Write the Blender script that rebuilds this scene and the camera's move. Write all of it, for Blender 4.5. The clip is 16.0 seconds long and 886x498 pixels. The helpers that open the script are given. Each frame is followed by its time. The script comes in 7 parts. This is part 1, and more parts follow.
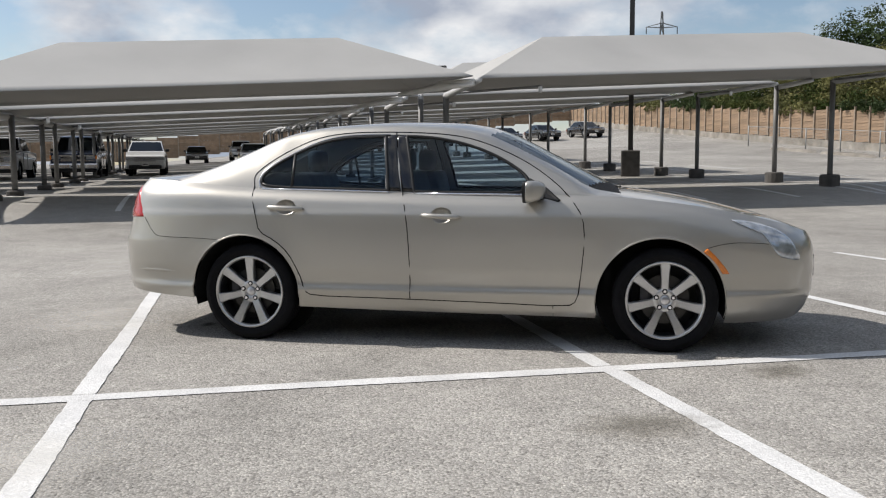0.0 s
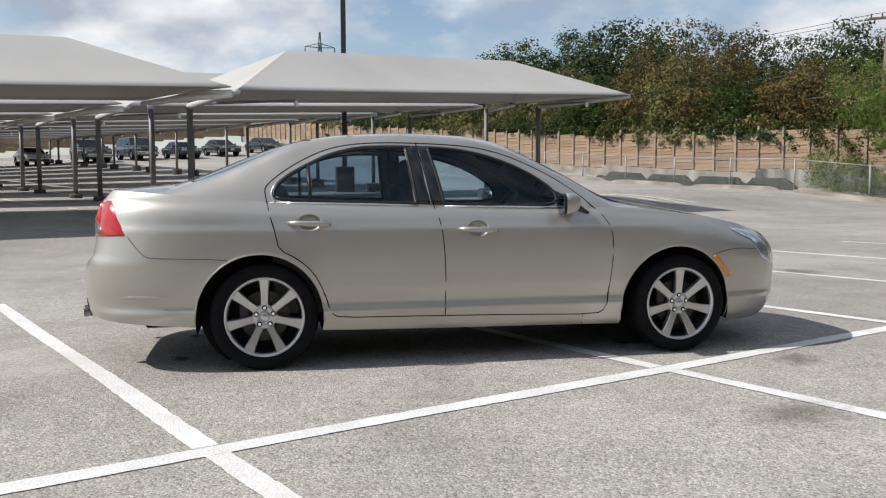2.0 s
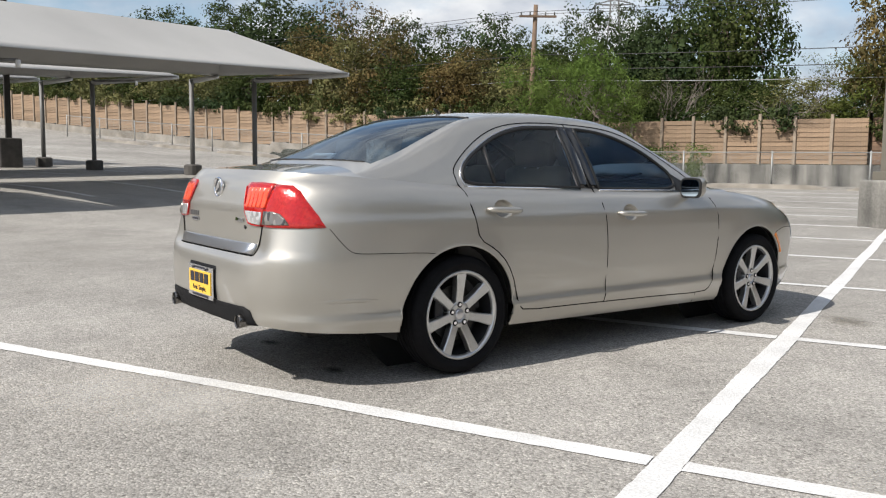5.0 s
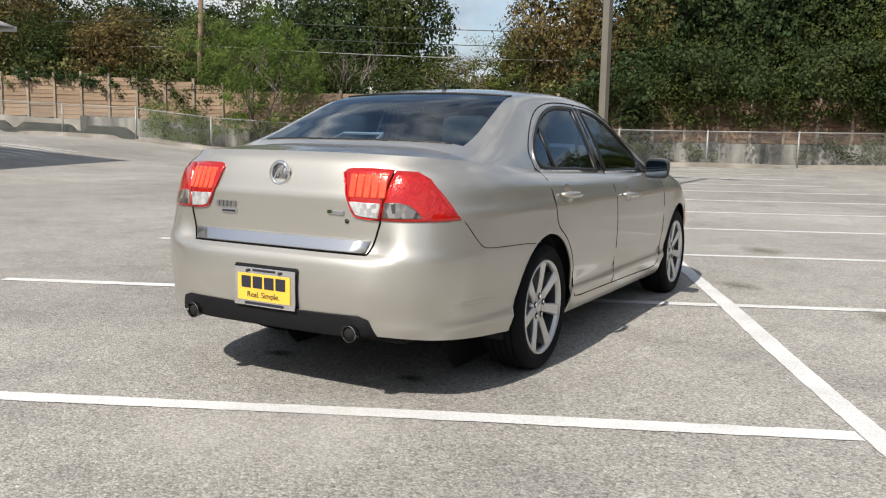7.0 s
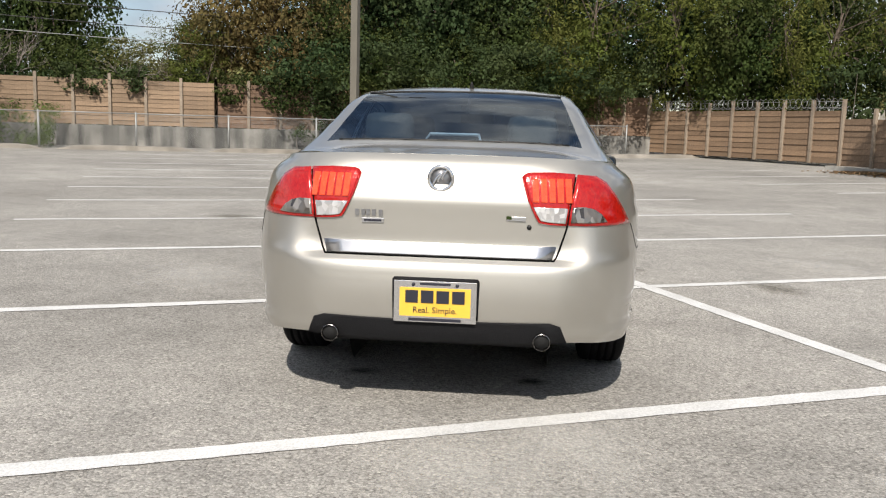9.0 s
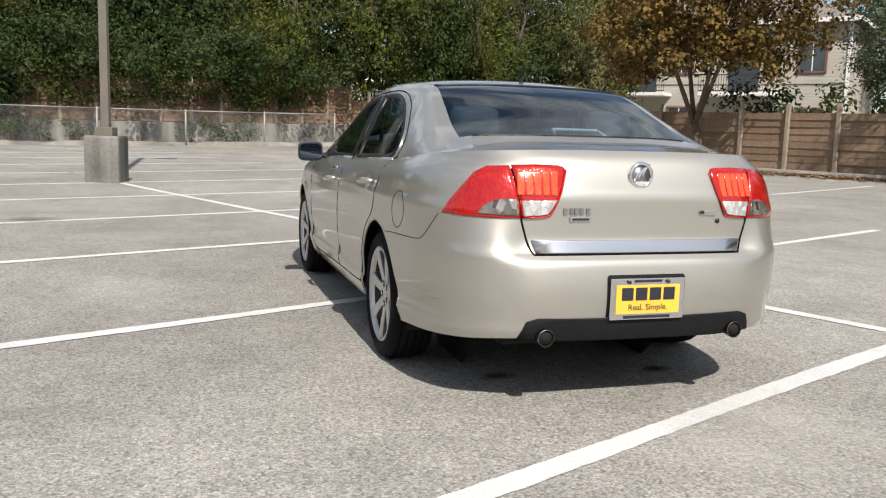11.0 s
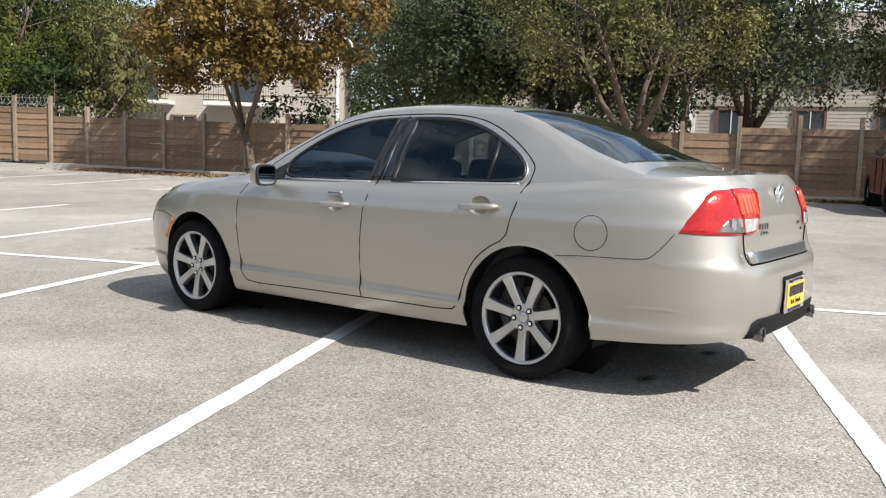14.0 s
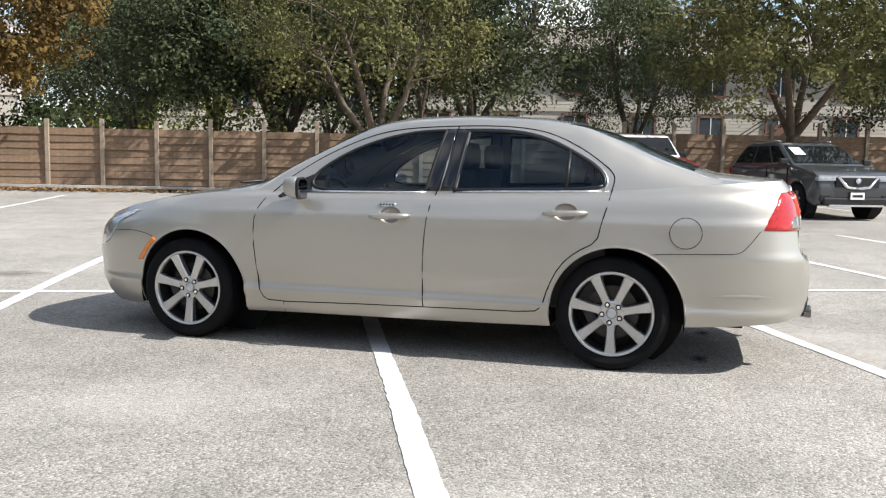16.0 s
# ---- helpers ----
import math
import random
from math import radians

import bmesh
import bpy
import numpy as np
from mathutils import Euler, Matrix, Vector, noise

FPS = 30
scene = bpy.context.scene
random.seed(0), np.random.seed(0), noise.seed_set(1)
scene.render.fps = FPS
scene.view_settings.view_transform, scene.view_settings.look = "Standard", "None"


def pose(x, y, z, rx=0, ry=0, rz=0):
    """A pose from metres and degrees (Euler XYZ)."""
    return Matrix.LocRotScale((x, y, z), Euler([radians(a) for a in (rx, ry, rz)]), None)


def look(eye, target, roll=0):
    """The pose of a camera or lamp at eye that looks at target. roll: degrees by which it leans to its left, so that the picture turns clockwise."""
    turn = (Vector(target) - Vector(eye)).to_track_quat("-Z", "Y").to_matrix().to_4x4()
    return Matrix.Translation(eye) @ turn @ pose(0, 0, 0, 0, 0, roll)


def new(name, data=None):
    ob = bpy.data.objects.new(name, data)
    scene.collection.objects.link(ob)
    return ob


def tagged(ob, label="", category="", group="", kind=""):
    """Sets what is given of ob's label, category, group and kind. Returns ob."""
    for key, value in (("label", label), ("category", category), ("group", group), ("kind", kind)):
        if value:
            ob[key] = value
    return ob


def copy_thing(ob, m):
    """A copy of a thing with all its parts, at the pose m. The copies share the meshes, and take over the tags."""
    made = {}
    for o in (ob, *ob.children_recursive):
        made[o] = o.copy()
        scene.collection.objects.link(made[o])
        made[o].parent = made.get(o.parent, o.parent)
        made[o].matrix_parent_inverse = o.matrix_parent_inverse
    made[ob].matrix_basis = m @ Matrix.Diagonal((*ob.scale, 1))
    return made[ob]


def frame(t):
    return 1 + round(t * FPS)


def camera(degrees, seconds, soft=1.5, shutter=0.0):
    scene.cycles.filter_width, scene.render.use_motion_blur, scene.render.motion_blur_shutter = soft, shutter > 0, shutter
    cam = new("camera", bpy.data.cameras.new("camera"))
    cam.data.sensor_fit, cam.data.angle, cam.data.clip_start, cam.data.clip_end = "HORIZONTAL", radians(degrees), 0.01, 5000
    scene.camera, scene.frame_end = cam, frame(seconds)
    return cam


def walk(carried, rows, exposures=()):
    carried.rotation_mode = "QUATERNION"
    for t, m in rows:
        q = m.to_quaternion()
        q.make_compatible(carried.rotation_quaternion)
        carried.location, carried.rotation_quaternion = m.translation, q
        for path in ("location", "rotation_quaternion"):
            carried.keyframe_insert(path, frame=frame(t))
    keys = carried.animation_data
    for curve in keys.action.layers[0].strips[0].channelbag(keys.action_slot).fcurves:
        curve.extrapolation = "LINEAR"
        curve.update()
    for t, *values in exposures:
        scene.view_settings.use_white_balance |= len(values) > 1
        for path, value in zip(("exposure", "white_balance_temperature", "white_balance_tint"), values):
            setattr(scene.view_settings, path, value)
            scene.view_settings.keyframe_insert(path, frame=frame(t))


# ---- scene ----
cam = camera(54.59, 16.0, 1.2)
PATH = [
    (0, (1.140, -6.185, 1.134), (0.734, -4.236, 0.948), -0.35),
    (0.5, (0.552, -6.237, 1.128), (0.336, -4.256, 0.957), -0.20),
    (1, (-0.037, -6.253, 1.121), (-0.055, -4.260, 0.959), -0.40),
    (1.5, (-0.631, -6.184, 1.116), (-0.483, -4.197, 0.949), -0.30),
    (2, (-1.207, -6.085, 1.120), (-0.830, -4.126, 0.968), -0.16),
    (2.5, (-1.753, -5.908, 1.114), (-1.207, -3.991, 0.958), 0.32),
    (3, (-2.280, -5.717, 1.123), (-1.513, -3.875, 0.979), 1.25),
    (3.5, (-2.769, -5.464, 1.114), (-1.917, -3.660, 0.974), 1.39),
    (3.7, (-2.965, -5.354, 1.116), (-2.081, -3.566, 0.975), 1.34),
    (5.8, (-4.641, -3.764, 1.154), (-3.219, -2.377, 0.922), 0.58),
    (6, (-4.770, -3.559, 1.146), (-3.282, -2.243, 0.914), 0.69),
    (6.5, (-5.073, -3.070, 1.159), (-3.448, -1.930, 0.915), 0.86),
    (7, (-5.295, -2.533, 1.168), (-3.567, -1.559, 0.910), 1.27),
    (7.5, (-5.514, -2.004, 1.162), (-3.700, -1.205, 0.890), 1.55),
    (8, (-5.688, -1.460, 1.169), (-3.813, -0.828, 0.882), 1.73),
    (8.5, (-5.862, -0.933, 1.181), (-3.920, -0.537, 0.913), 1.84),
    (9, (-5.888, -0.391, 1.180), (-3.916, -0.187, 0.914), 1.58),
    (9.2, (-5.868, -0.183, 1.174), (-3.889, -0.065, 0.910), 1.45),
    (11.3, (-5.454, 2.138, 1.150), (-3.590, 1.467, 0.879), 1.94),
    (11.5, (-5.379, 2.346, 1.132), (-3.542, 1.600, 0.864), 2.11),
    (12, (-5.122, 2.861, 1.135), (-3.381, 1.913, 0.873), 1.96),
    (12.5, (-4.796, 3.327, 1.134), (-3.187, 2.166, 0.881), 2.32),
    (13, (-4.452, 3.776, 1.149), (-2.965, 2.461, 0.904), 2.10),
    (13.5, (-4.051, 4.165, 1.152), (-2.672, 2.737, 0.914), 1.40),
    (14, (-3.676, 4.581, 1.154), (-2.454, 3.013, 0.933), 1.65),
    (14.5, (-3.243, 4.932, 1.156), (-2.149, 3.274, 0.919), 1.57),
    (15, (-2.778, 5.272, 1.169), (-1.845, 3.518, 0.943), 1.62),
    (15.5, (-2.270, 5.524, 1.162), (-1.502, 3.689, 0.947), 1.19),
    (16, (-1.754, 5.740, 1.163), (-1.192, 3.831, 0.960), 0.95),
]
walk(cam, [(t, look(eye, target, roll)) for t, eye, target, roll in PATH],
     exposures=[(0, 0.14, 6600, 11), (3.5, 0.38, 6600, 11), (6, 0.38, 6750, 10), (9, 0.30, 6850, 10.5), (12.5, 0.52, 6800, 10.5), (16, 0.80, 6600, 10)])

# ---- light ----
SUN_EL, SUN_AZ = radians(45), radians(179)      # azimuth of the sun, from +x towards +y
world = bpy.data.worlds.new("sky_world")
scene.world = world
world.use_nodes = True
wn, wl = world.node_tree.nodes, world.node_tree.links
wn.clear()
w_out = wn.new("ShaderNodeOutputWorld")
w_bg = wn.new("ShaderNodeBackground")
w_sky = wn.new("ShaderNodeTexSky")
w_sky.sky_type = "NISHITA"
w_sky.sun_disc = False
w_sky.sun_elevation = SUN_EL
w_sky.sun_rotation = radians(90) - SUN_AZ
w_sky.dust_density = 0.7
w_co = wn.new("ShaderNodeTexCoord")
w_map = wn.new("ShaderNodeMapping")
w_map.inputs["Scale"].default_value = (2.4, 2.4, 4.6)
w_map.inputs["Location"].default_value = (0.6, 0.2, 0.3)
w_noise = wn.new("ShaderNodeTexNoise")
w_noise.inputs["Scale"].default_value = 1.7
w_noise.inputs["Detail"].default_value = 9
w_noise.inputs["Roughness"].default_value = 0.56
w_ramp = wn.new("ShaderNodeValToRGB")
w_ramp.color_ramp.elements[0].position = 0.42
w_ramp.color_ramp.elements[1].position = 0.60
w_noise2 = wn.new("ShaderNodeTexNoise")
w_noise2.inputs["Scale"].default_value = 3.1
w_noise2.inputs["Detail"].default_value = 6
w_tone = wn.new("ShaderNodeValToRGB")
w_tone.color_ramp.elements[0].position = 0.36
w_tone.color_ramp.elements[0].color = (3.3, 3.8, 4.7, 1)
w_tone.color_ramp.elements[1].position = 0.62
w_tone.color_ramp.elements[1].color = (7.6, 7.8, 8.0, 1)
w_mix = wn.new("ShaderNodeMix")
w_mix.data_type = "RGBA"
wl.new(w_co.outputs["Generated"], w_map.inputs["Vector"])
wl.new(w_map.outputs["Vector"], w_noise.inputs["Vector"])
wl.new(w_map.outputs["Vector"], w_noise2.inputs["Vector"])
wl.new(w_noise.outputs["Fac"], w_ramp.inputs["Fac"])
wl.new(w_noise2.outputs["Fac"], w_tone.inputs["Fac"])
wl.new(w_ramp.outputs["Color"], w_mix.inputs["Factor"])
wl.new(w_sky.outputs["Color"], w_mix.inputs["A"])
wl.new(w_tone.outputs["Color"], w_mix.inputs["B"])
wl.new(w_mix.outputs["Result"], w_bg.inputs["Color"])
w_bg.inputs["Strength"].default_value = 0.1
wl.new(w_bg.outputs["Background"], w_out.inputs["Surface"])

sun_data = bpy.data.lights.new("sun", "SUN")
sun_data.energy = 4.4
sun_data.angle = radians(0.6)
sun_data.color = (1.0, 0.968, 0.925)
sun = new("sun", sun_data)
sun.matrix_world = look((40 * math.cos(SUN_AZ) * math.cos(SUN_EL), 40 * math.sin(SUN_AZ) * math.cos(SUN_EL), 40 * math.sin(SUN_EL)), (0, 0, 0))
scene.view_settings.exposure = 0.0


# ---- materials ----
def mat(name, color, rough=0.6, metal=0.0, coat=0.0, vary=0.0, scale=4.0, grain=0.0, grain_scale=60.0, bump=0.0, bump_scale=80.0,
        per_object=0.0, per_island=0.0, spec=0.5, trans=0.0, ior=1.45, emit=None, emit_strength=0.0, color2=None, stretch=None):
    """A surface with a broad variation, a fine grain and a bump, all in metres."""
    m = bpy.data.materials.new(name)
    m.use_nodes = True
    nd, ln = m.node_tree.nodes, m.node_tree.links
    b = nd["Principled BSDF"]
    b.inputs["Base Color"].default_value = (*color, 1)
    b.inputs["Roughness"].default_value = rough
    b.inputs["Metallic"].default_value = metal
    b.inputs["Coat Weight"].default_value = coat
    b.inputs["Coat Roughness"].default_value = 0.04
    b.inputs["Specular IOR Level"].default_value = spec
    b.inputs["Transmission Weight"].default_value = trans
    b.inputs["IOR"].default_value = ior
    if emit:
        b.inputs["Emission Color"].default_value = (*emit, 1)
        b.inputs["Emission Strength"].default_value = emit_strength
    co = nd.new("ShaderNodeTexCoord")
    last = None

    def mixed(fac_socket, dark, light, before):
        x = nd.new("ShaderNodeMix")
        x.data_type = "RGBA"
        x.blend_type = "MULTIPLY"
        x.inputs["Factor"].default_value = 1.0
        r = nd.new("ShaderNodeMapRange")
        r.inputs["From Min"].default_value = 0.3
        r.inputs["From Max"].default_value = 0.7
        r.inputs["To Min"].default_value = dark
        r.inputs["To Max"].default_value = light
        ln.new(fac_socket, r.inputs["Value"])
        if before is None:
            x.inputs["A"].default_value = (*color, 1)
        else:
            ln.new(before, x.inputs["A"])
        ln.new(r.outputs["Result"], x.inputs["B"])
        return x.outputs["Result"]

    if color2:
        n0 = nd.new("ShaderNodeTexNoise")
        n0.inputs["Scale"].default_value = scale * 0.6
        n0.inputs["Detail"].default_value = 5
        if stretch:
            mp = nd.new("ShaderNodeMapping")
            mp.inputs["Scale"].default_value = stretch
            ln.new(co.outputs["Object"], mp.inputs["Vector"])
            ln.new(mp.outputs["Vector"], n0.inputs["Vector"])
        else:
            ln.new(co.outputs["Object"], n0.inputs["Vector"])
        x0 = nd.new("ShaderNodeMix")
        x0.data_type = "RGBA"
        x0.inputs["A"].default_value = (*color, 1)
        x0.inputs["B"].default_value = (*color2, 1)
        r0 = nd.new("ShaderNodeMapRange")
        r0.inputs["From Min"].default_value = 0.38
        r0.inputs["From Max"].default_value = 0.64
        ln.new(n0.outputs["Fac"], r0.inputs["Value"])
        ln.new(r0.outputs["Result"], x0.inputs["Factor"])
        last = x0.outputs["Result"]
    if vary:
        n1 = nd.new("ShaderNodeTexNoise")
        n1.inputs["Scale"].default_value = scale
        n1.inputs["Detail"].default_value = 6
        ln.new(co.outputs["Object"], n1.inputs["Vector"])
        last = mixed(n1.outputs["Fac"], 1 - vary, 1 + vary, last)
    if grain:
        n2 = nd.new("ShaderNodeTexNoise")
        n2.inputs["Scale"].default_value = grain_scale
        n2.inputs["Detail"].default_value = 3
        ln.new(co.outputs["Object"], n2.inputs["Vector"])
        last = mixed(n2.outputs["Fac"], 1 - grain, 1 + grain, last)
    if per_object:
        oi = nd.new("ShaderNodeObjectInfo")
        last = mixed(oi.outputs["Random"], 1 - per_object, 1 + per_object, last)
    if per_island:
        ge = nd.new("ShaderNodeNewGeometry")
        last = mixed(ge.outputs["Random Per Island"], 1 - per_island, 1 + per_island, last)
    if last is not None:
        ln.new(last, b.inputs["Base Color"])
    if bump:
        n3 = nd.new("ShaderNodeTexNoise")
        n3.inputs["Scale"].default_value = bump_scale
        n3.inputs["Detail"].default_value = 4
        ln.new(co.outputs["Object"], n3.inputs["Vector"])
        bp = nd.new("ShaderNodeBump")
        bp.inputs["Strength"].default_value = bump
        bp.inputs["Distance"].default_value = 0.01
        ln.new(n3.outputs["Fac"], bp.inputs["Height"])
        ln.new(bp.outputs["Normal"], b.inputs["Normal"])
    return m


def asphalt_material():
    """Sun-bleached asphalt with pale pebbles, a coarser worn field and old stains."""
    m = bpy.data.materials.new("asphalt")
    m.use_nodes = True
    nd, ln = m.node_tree.nodes, m.node_tree.links
    b = nd["Principled BSDF"]
    b.inputs["Roughness"].default_value = 0.85
    b.inputs["Specular IOR Level"].default_value = 0.25
    co = nd.new("ShaderNodeTexCoord")

    def noise_of(scale, detail, rough=0.5):
        n = nd.new("ShaderNodeTexNoise")
        n.inputs["Scale"].default_value = scale
        n.inputs["Detail"].default_value = detail
        n.inputs["Roughness"].default_value = rough
        ln.new(co.outputs["Object"], n.inputs["Vector"])
        return n.outputs["Fac"]

    def ramp(fac, *stops):
        r = nd.new("ShaderNodeValToRGB")
        while len(r.color_ramp.elements) < len(stops):
            r.color_ramp.elements.new(0.5)
        for e, (p, c) in zip(r.color_ramp.elements, stops):
            e.position, e.color = p, (*c, 1)
        ln.new(fac, r.inputs["Fac"])
        return r.outputs["Color"]

    def mix(a, bb, fac=1.0, kind="MULTIPLY"):
        x = nd.new("ShaderNodeMix")
        x.data_type, x.blend_type = "RGBA", kind
        if isinstance(fac, float):
            x.inputs["Factor"].default_value = fac
        else:
            ln.new(fac, x.inputs["Factor"])
        ln.new(a, x.inputs["A"])
        ln.new(bb, x.inputs["B"])
        return x.outputs["Result"]

    vo = nd.new("ShaderNodeTexVoronoi")
    vo.inputs["Scale"].default_value = 92
    ln.new(co.outputs["Object"], vo.inputs["Vector"])
    vo2 = nd.new("ShaderNodeTexVoronoi")
    vo2.inputs["Scale"].default_value = 210
    ln.new(co.outputs["Object"], vo2.inputs["Vector"])
    base = ramp(noise_of(0.16, 7, 0.6), (0.32, (0.262, 0.250, 0.231)), (0.5, (0.335, 0.322, 0.299)), (0.68, (0.415, 0.400, 0.374)))
    blot = ramp(noise_of(0.9, 8, 0.65), (0.3, (0.80, 0.80, 0.80)), (0.5, (1, 1, 1)), (0.72, (1.1, 1.1, 1.1)))
    streak = ramp(noise_of(4.5, 6, 0.7), (0.3, (0.88, 0.88, 0.88)), (0.6, (1.04, 1.04, 1.04)))
    stone = ramp(vo.outputs["Color"], (0.0, (0.42, 0.41, 0.40)), (0.28, (0.80, 0.79, 0.77)), (0.7, (1.08, 1.07, 1.05)), (1.0, (1.50, 1.47, 1.42)))
    gap = ramp(vo.outputs["Distance"], (0.0, (1, 1, 1)), (0.55, (1, 1, 1)), (0.9, (0.52, 0.51, 0.50)))
    fine = ramp(vo2.outputs["Color"], (0.0, (0.60, 0.60, 0.60)), (1.0, (1.34, 1.34, 1.34)))
    c = mix(base, blot)
    c = mix(c, streak)
    c = mix(c, stone, 0.95)
    c = mix(c, gap, 0.8)
    c = mix(c, fine, 0.7)
    ln.new(c, b.inputs["Base Color"])
    bp = nd.new("ShaderNodeBump")
    bp.inputs["Strength"].default_value = 0.55
    bp.inputs["Distance"].default_value = 0.006
    ln.new(vo.outputs["Distance"], bp.inputs["Height"])
    bp.invert = True
    ln.new(bp.outputs["Normal"], b.inputs["Normal"])
    return m


def worn_paint():
    """White road paint, worn through to the stones in spots."""
    m = mat("road_paint", (0.62, 0.615, 0.60), 0.75, vary=0.10, scale=3, grain=0.16, grain_scale=90, bump=0.4, bump_scale=90)
    return m


M_ASPHALT = asphalt_material()
M_PAINT = worn_paint()
M_CONC = mat("concrete", (0.42, 0.40, 0.36), 0.85, vary=0.22, scale=1.6, grain=0.12, grain_scale=40, bump=0.3)
M_CONC_OLD = mat("old_concrete", (0.30, 0.275, 0.24), 0.9, vary=0.3, scale=1.3, grain=0.15, grain_scale=40, bump=0.3, color2=(0.20, 0.18, 0.15))
M_CONC_STAIN = mat("stained_concrete", (0.26, 0.25, 0.225), 0.9, vary=0.4, scale=0.9, grain=0.15, grain_scale=25, bump=0.3, color2=(0.06, 0.058, 0.054), stretch=(2.6, 2.6, 0.22))
M_PLANK = mat("fence_plank", (0.228, 0.158, 0.102), 0.8, vary=0.2, scale=2.2, grain=0.12, grain_scale=18, per_object=0.13, per_island=0.13, bump=0.3, bump_scale=30)
M_POST = mat("fence_post", (0.255, 0.205, 0.155), 0.85, vary=0.2, scale=3, grain=0.12, grain_scale=25, per_object=0.1, per_island=0.1)
# near black: the shade in the drain ditch, put into the colour
M_DITCH_SHADE = mat("ditch_shade", (0.050, 0.055, 0.046), 0.95, vary=0.3, scale=1.5, grain=0.15, grain_scale=20)
M_GALV = mat("galvanised_steel", (0.29, 0.295, 0.285), 0.5, 0.3, vary=0.1, scale=6)
M_STEELPAINT = mat("grey_painted_steel", (0.17, 0.17, 0.165), 0.5, vary=0.1, scale=3)
M_DARKSTEEL = mat("dark_bronze_steel", (0.035, 0.033, 0.03), 0.5, vary=0.15, scale=3)
M_FABRIC = mat("shade_cloth", (0.385, 0.378, 0.36), 0.9, vary=0.06, scale=0.5, grain=0.04, grain_scale=60, bump=0.1)
M_FOOT = mat("footing_concrete", (0.085, 0.08, 0.075), 0.9, vary=0.25, scale=4, grain=0.12)
M_BARK = mat("bark", (0.11, 0.085, 0.065), 0.95, vary=0.3, scale=6, grain=0.2, grain_scale=40, bump=0.7, bump_scale=20)
M_WOODPOLE = mat("pole_wood", (0.16, 0.11, 0.075), 0.9, vary=0.25, scale=3, grain=0.15, grain_scale=30)


def leaf_mat(name, c, c2, island=0.16):
    """Foliage: each leaf its own tone, and some sunlight passing through."""
    m = mat(name, c, 0.7, vary=0.42, scale=0.45, per_island=island, color2=c2, spec=0.15)
    nd, ln = m.node_tree.nodes, m.node_tree.links
    b = nd["Principled BSDF"]
    tl = nd.new("ShaderNodeBsdfTranslucent")
    ln.new(b.inputs["Base Color"].links[0].from_socket, tl.inputs["Color"])
    x = nd.new("ShaderNodeMixShader")
    x.inputs["Fac"].default_value = 0.25
    ln.new(b.outputs["BSDF"], x.inputs[1])
    ln.new(tl.outputs["BSDF"], x.inputs[2])
    ln.new(x.outputs["Shader"], nd["Material Output"].inputs["Surface"])
    return m


M_LEAF = leaf_mat("leaves_green", (0.040, 0.064, 0.017), (0.060, 0.072, 0.020))
M_LEAF_DARK = leaf_mat("leaves_dark_oak", (0.034, 0.058, 0.022), (0.052, 0.068, 0.025))
M_LEAF_BRIGHT = leaf_mat("leaves_bright", (0.085, 0.108, 0.022), (0.115, 0.118, 0.030))
M_LEAF_FEATHER = leaf_mat("leaves_feathery", (0.084, 0.132, 0.027), (0.108, 0.147, 0.035))
M_LEAF_RUST = leaf_mat("leaves_rusty", (0.140, 0.098, 0.038), (0.098, 0.092, 0.034))
M_LEAF_OLIVE = leaf_mat("leaves_olive", (0.123, 0.127, 0.051), (0.177, 0.168, 0.066))
M_LEAF_GOLD = leaf_mat("leaves_gold", (0.165, 0.112, 0.034), (0.125, 0.078, 0.028))
M_LITTER = mat("fallen_leaves", (0.28, 0.17, 0.08), 0.9, per_island=0.45)
M_TWIG = mat("grey_twigs", (0.20, 0.17, 0.145), 0.95, vary=0.2, scale=3)
M_SIDING = mat("cream_siding", (0.43, 0.40, 0.345), 0.7, vary=0.08, scale=1.0, grain=0.04, grain_scale=20)
M_WHITE_TRIM = mat("white_trim", (0.75, 0.74, 0.71), 0.6, vary=0.05, scale=3)
M_BROWN_TRIM = mat("brown_trim", (0.17, 0.09, 0.065), 0.7, vary=0.1, scale=3)
M_ROOFING = mat("roof_shingle", (0.20, 0.17, 0.15), 0.9, vary=0.15, scale=2, grain=0.15, grain_scale=20)
M_PANE = mat("dark_window_pane", (0.05, 0.06, 0.07), 0.08, spec=0.6, vary=0.2, scale=1)
M_V_WHITE = mat("white_vehicle_paint", (0.72, 0.72, 0.70), 0.25, coat=0.8, vary=0.03, scale=2)
M_V_RED = mat("dark_red_vehicle_paint", (0.17, 0.014, 0.018), 0.3, coat=0.7, vary=0.08, scale=2)
M_V_GREY = mat("dark_grey_vehicle_paint", (0.050, 0.055, 0.062), 0.30, 0.2, coat=0.9, vary=0.04, scale=2)
M_V_BLUE = mat("dark_blue_vehicle_paint", (0.022, 0.032, 0.06), 0.28, 0.3, coat=0.9, vary=0.04, scale=2)
M_V_BLACK = mat("black_vehicle_paint", (0.012, 0.012, 0.014), 0.25, coat=0.9, vary=0.04, scale=2)
M_V_SILVER = mat("silver_vehicle_paint", (0.45, 0.46, 0.47), 0.3, 0.6, coat=0.9, vary=0.04, scale=2)
M_V_GLASS = mat("vehicle_glass", (0.006, 0.008, 0.009), 0.04, spec=0.5, vary=0.05, scale=2)
M_PAPER = mat("paper_sticker", (0.80, 0.80, 0.78), 0.7, vary=0.04, scale=6)
M_ARM = mat("pale_grey_steel", (0.52, 0.52, 0.51), 0.45, vary=0.08, scale=3)
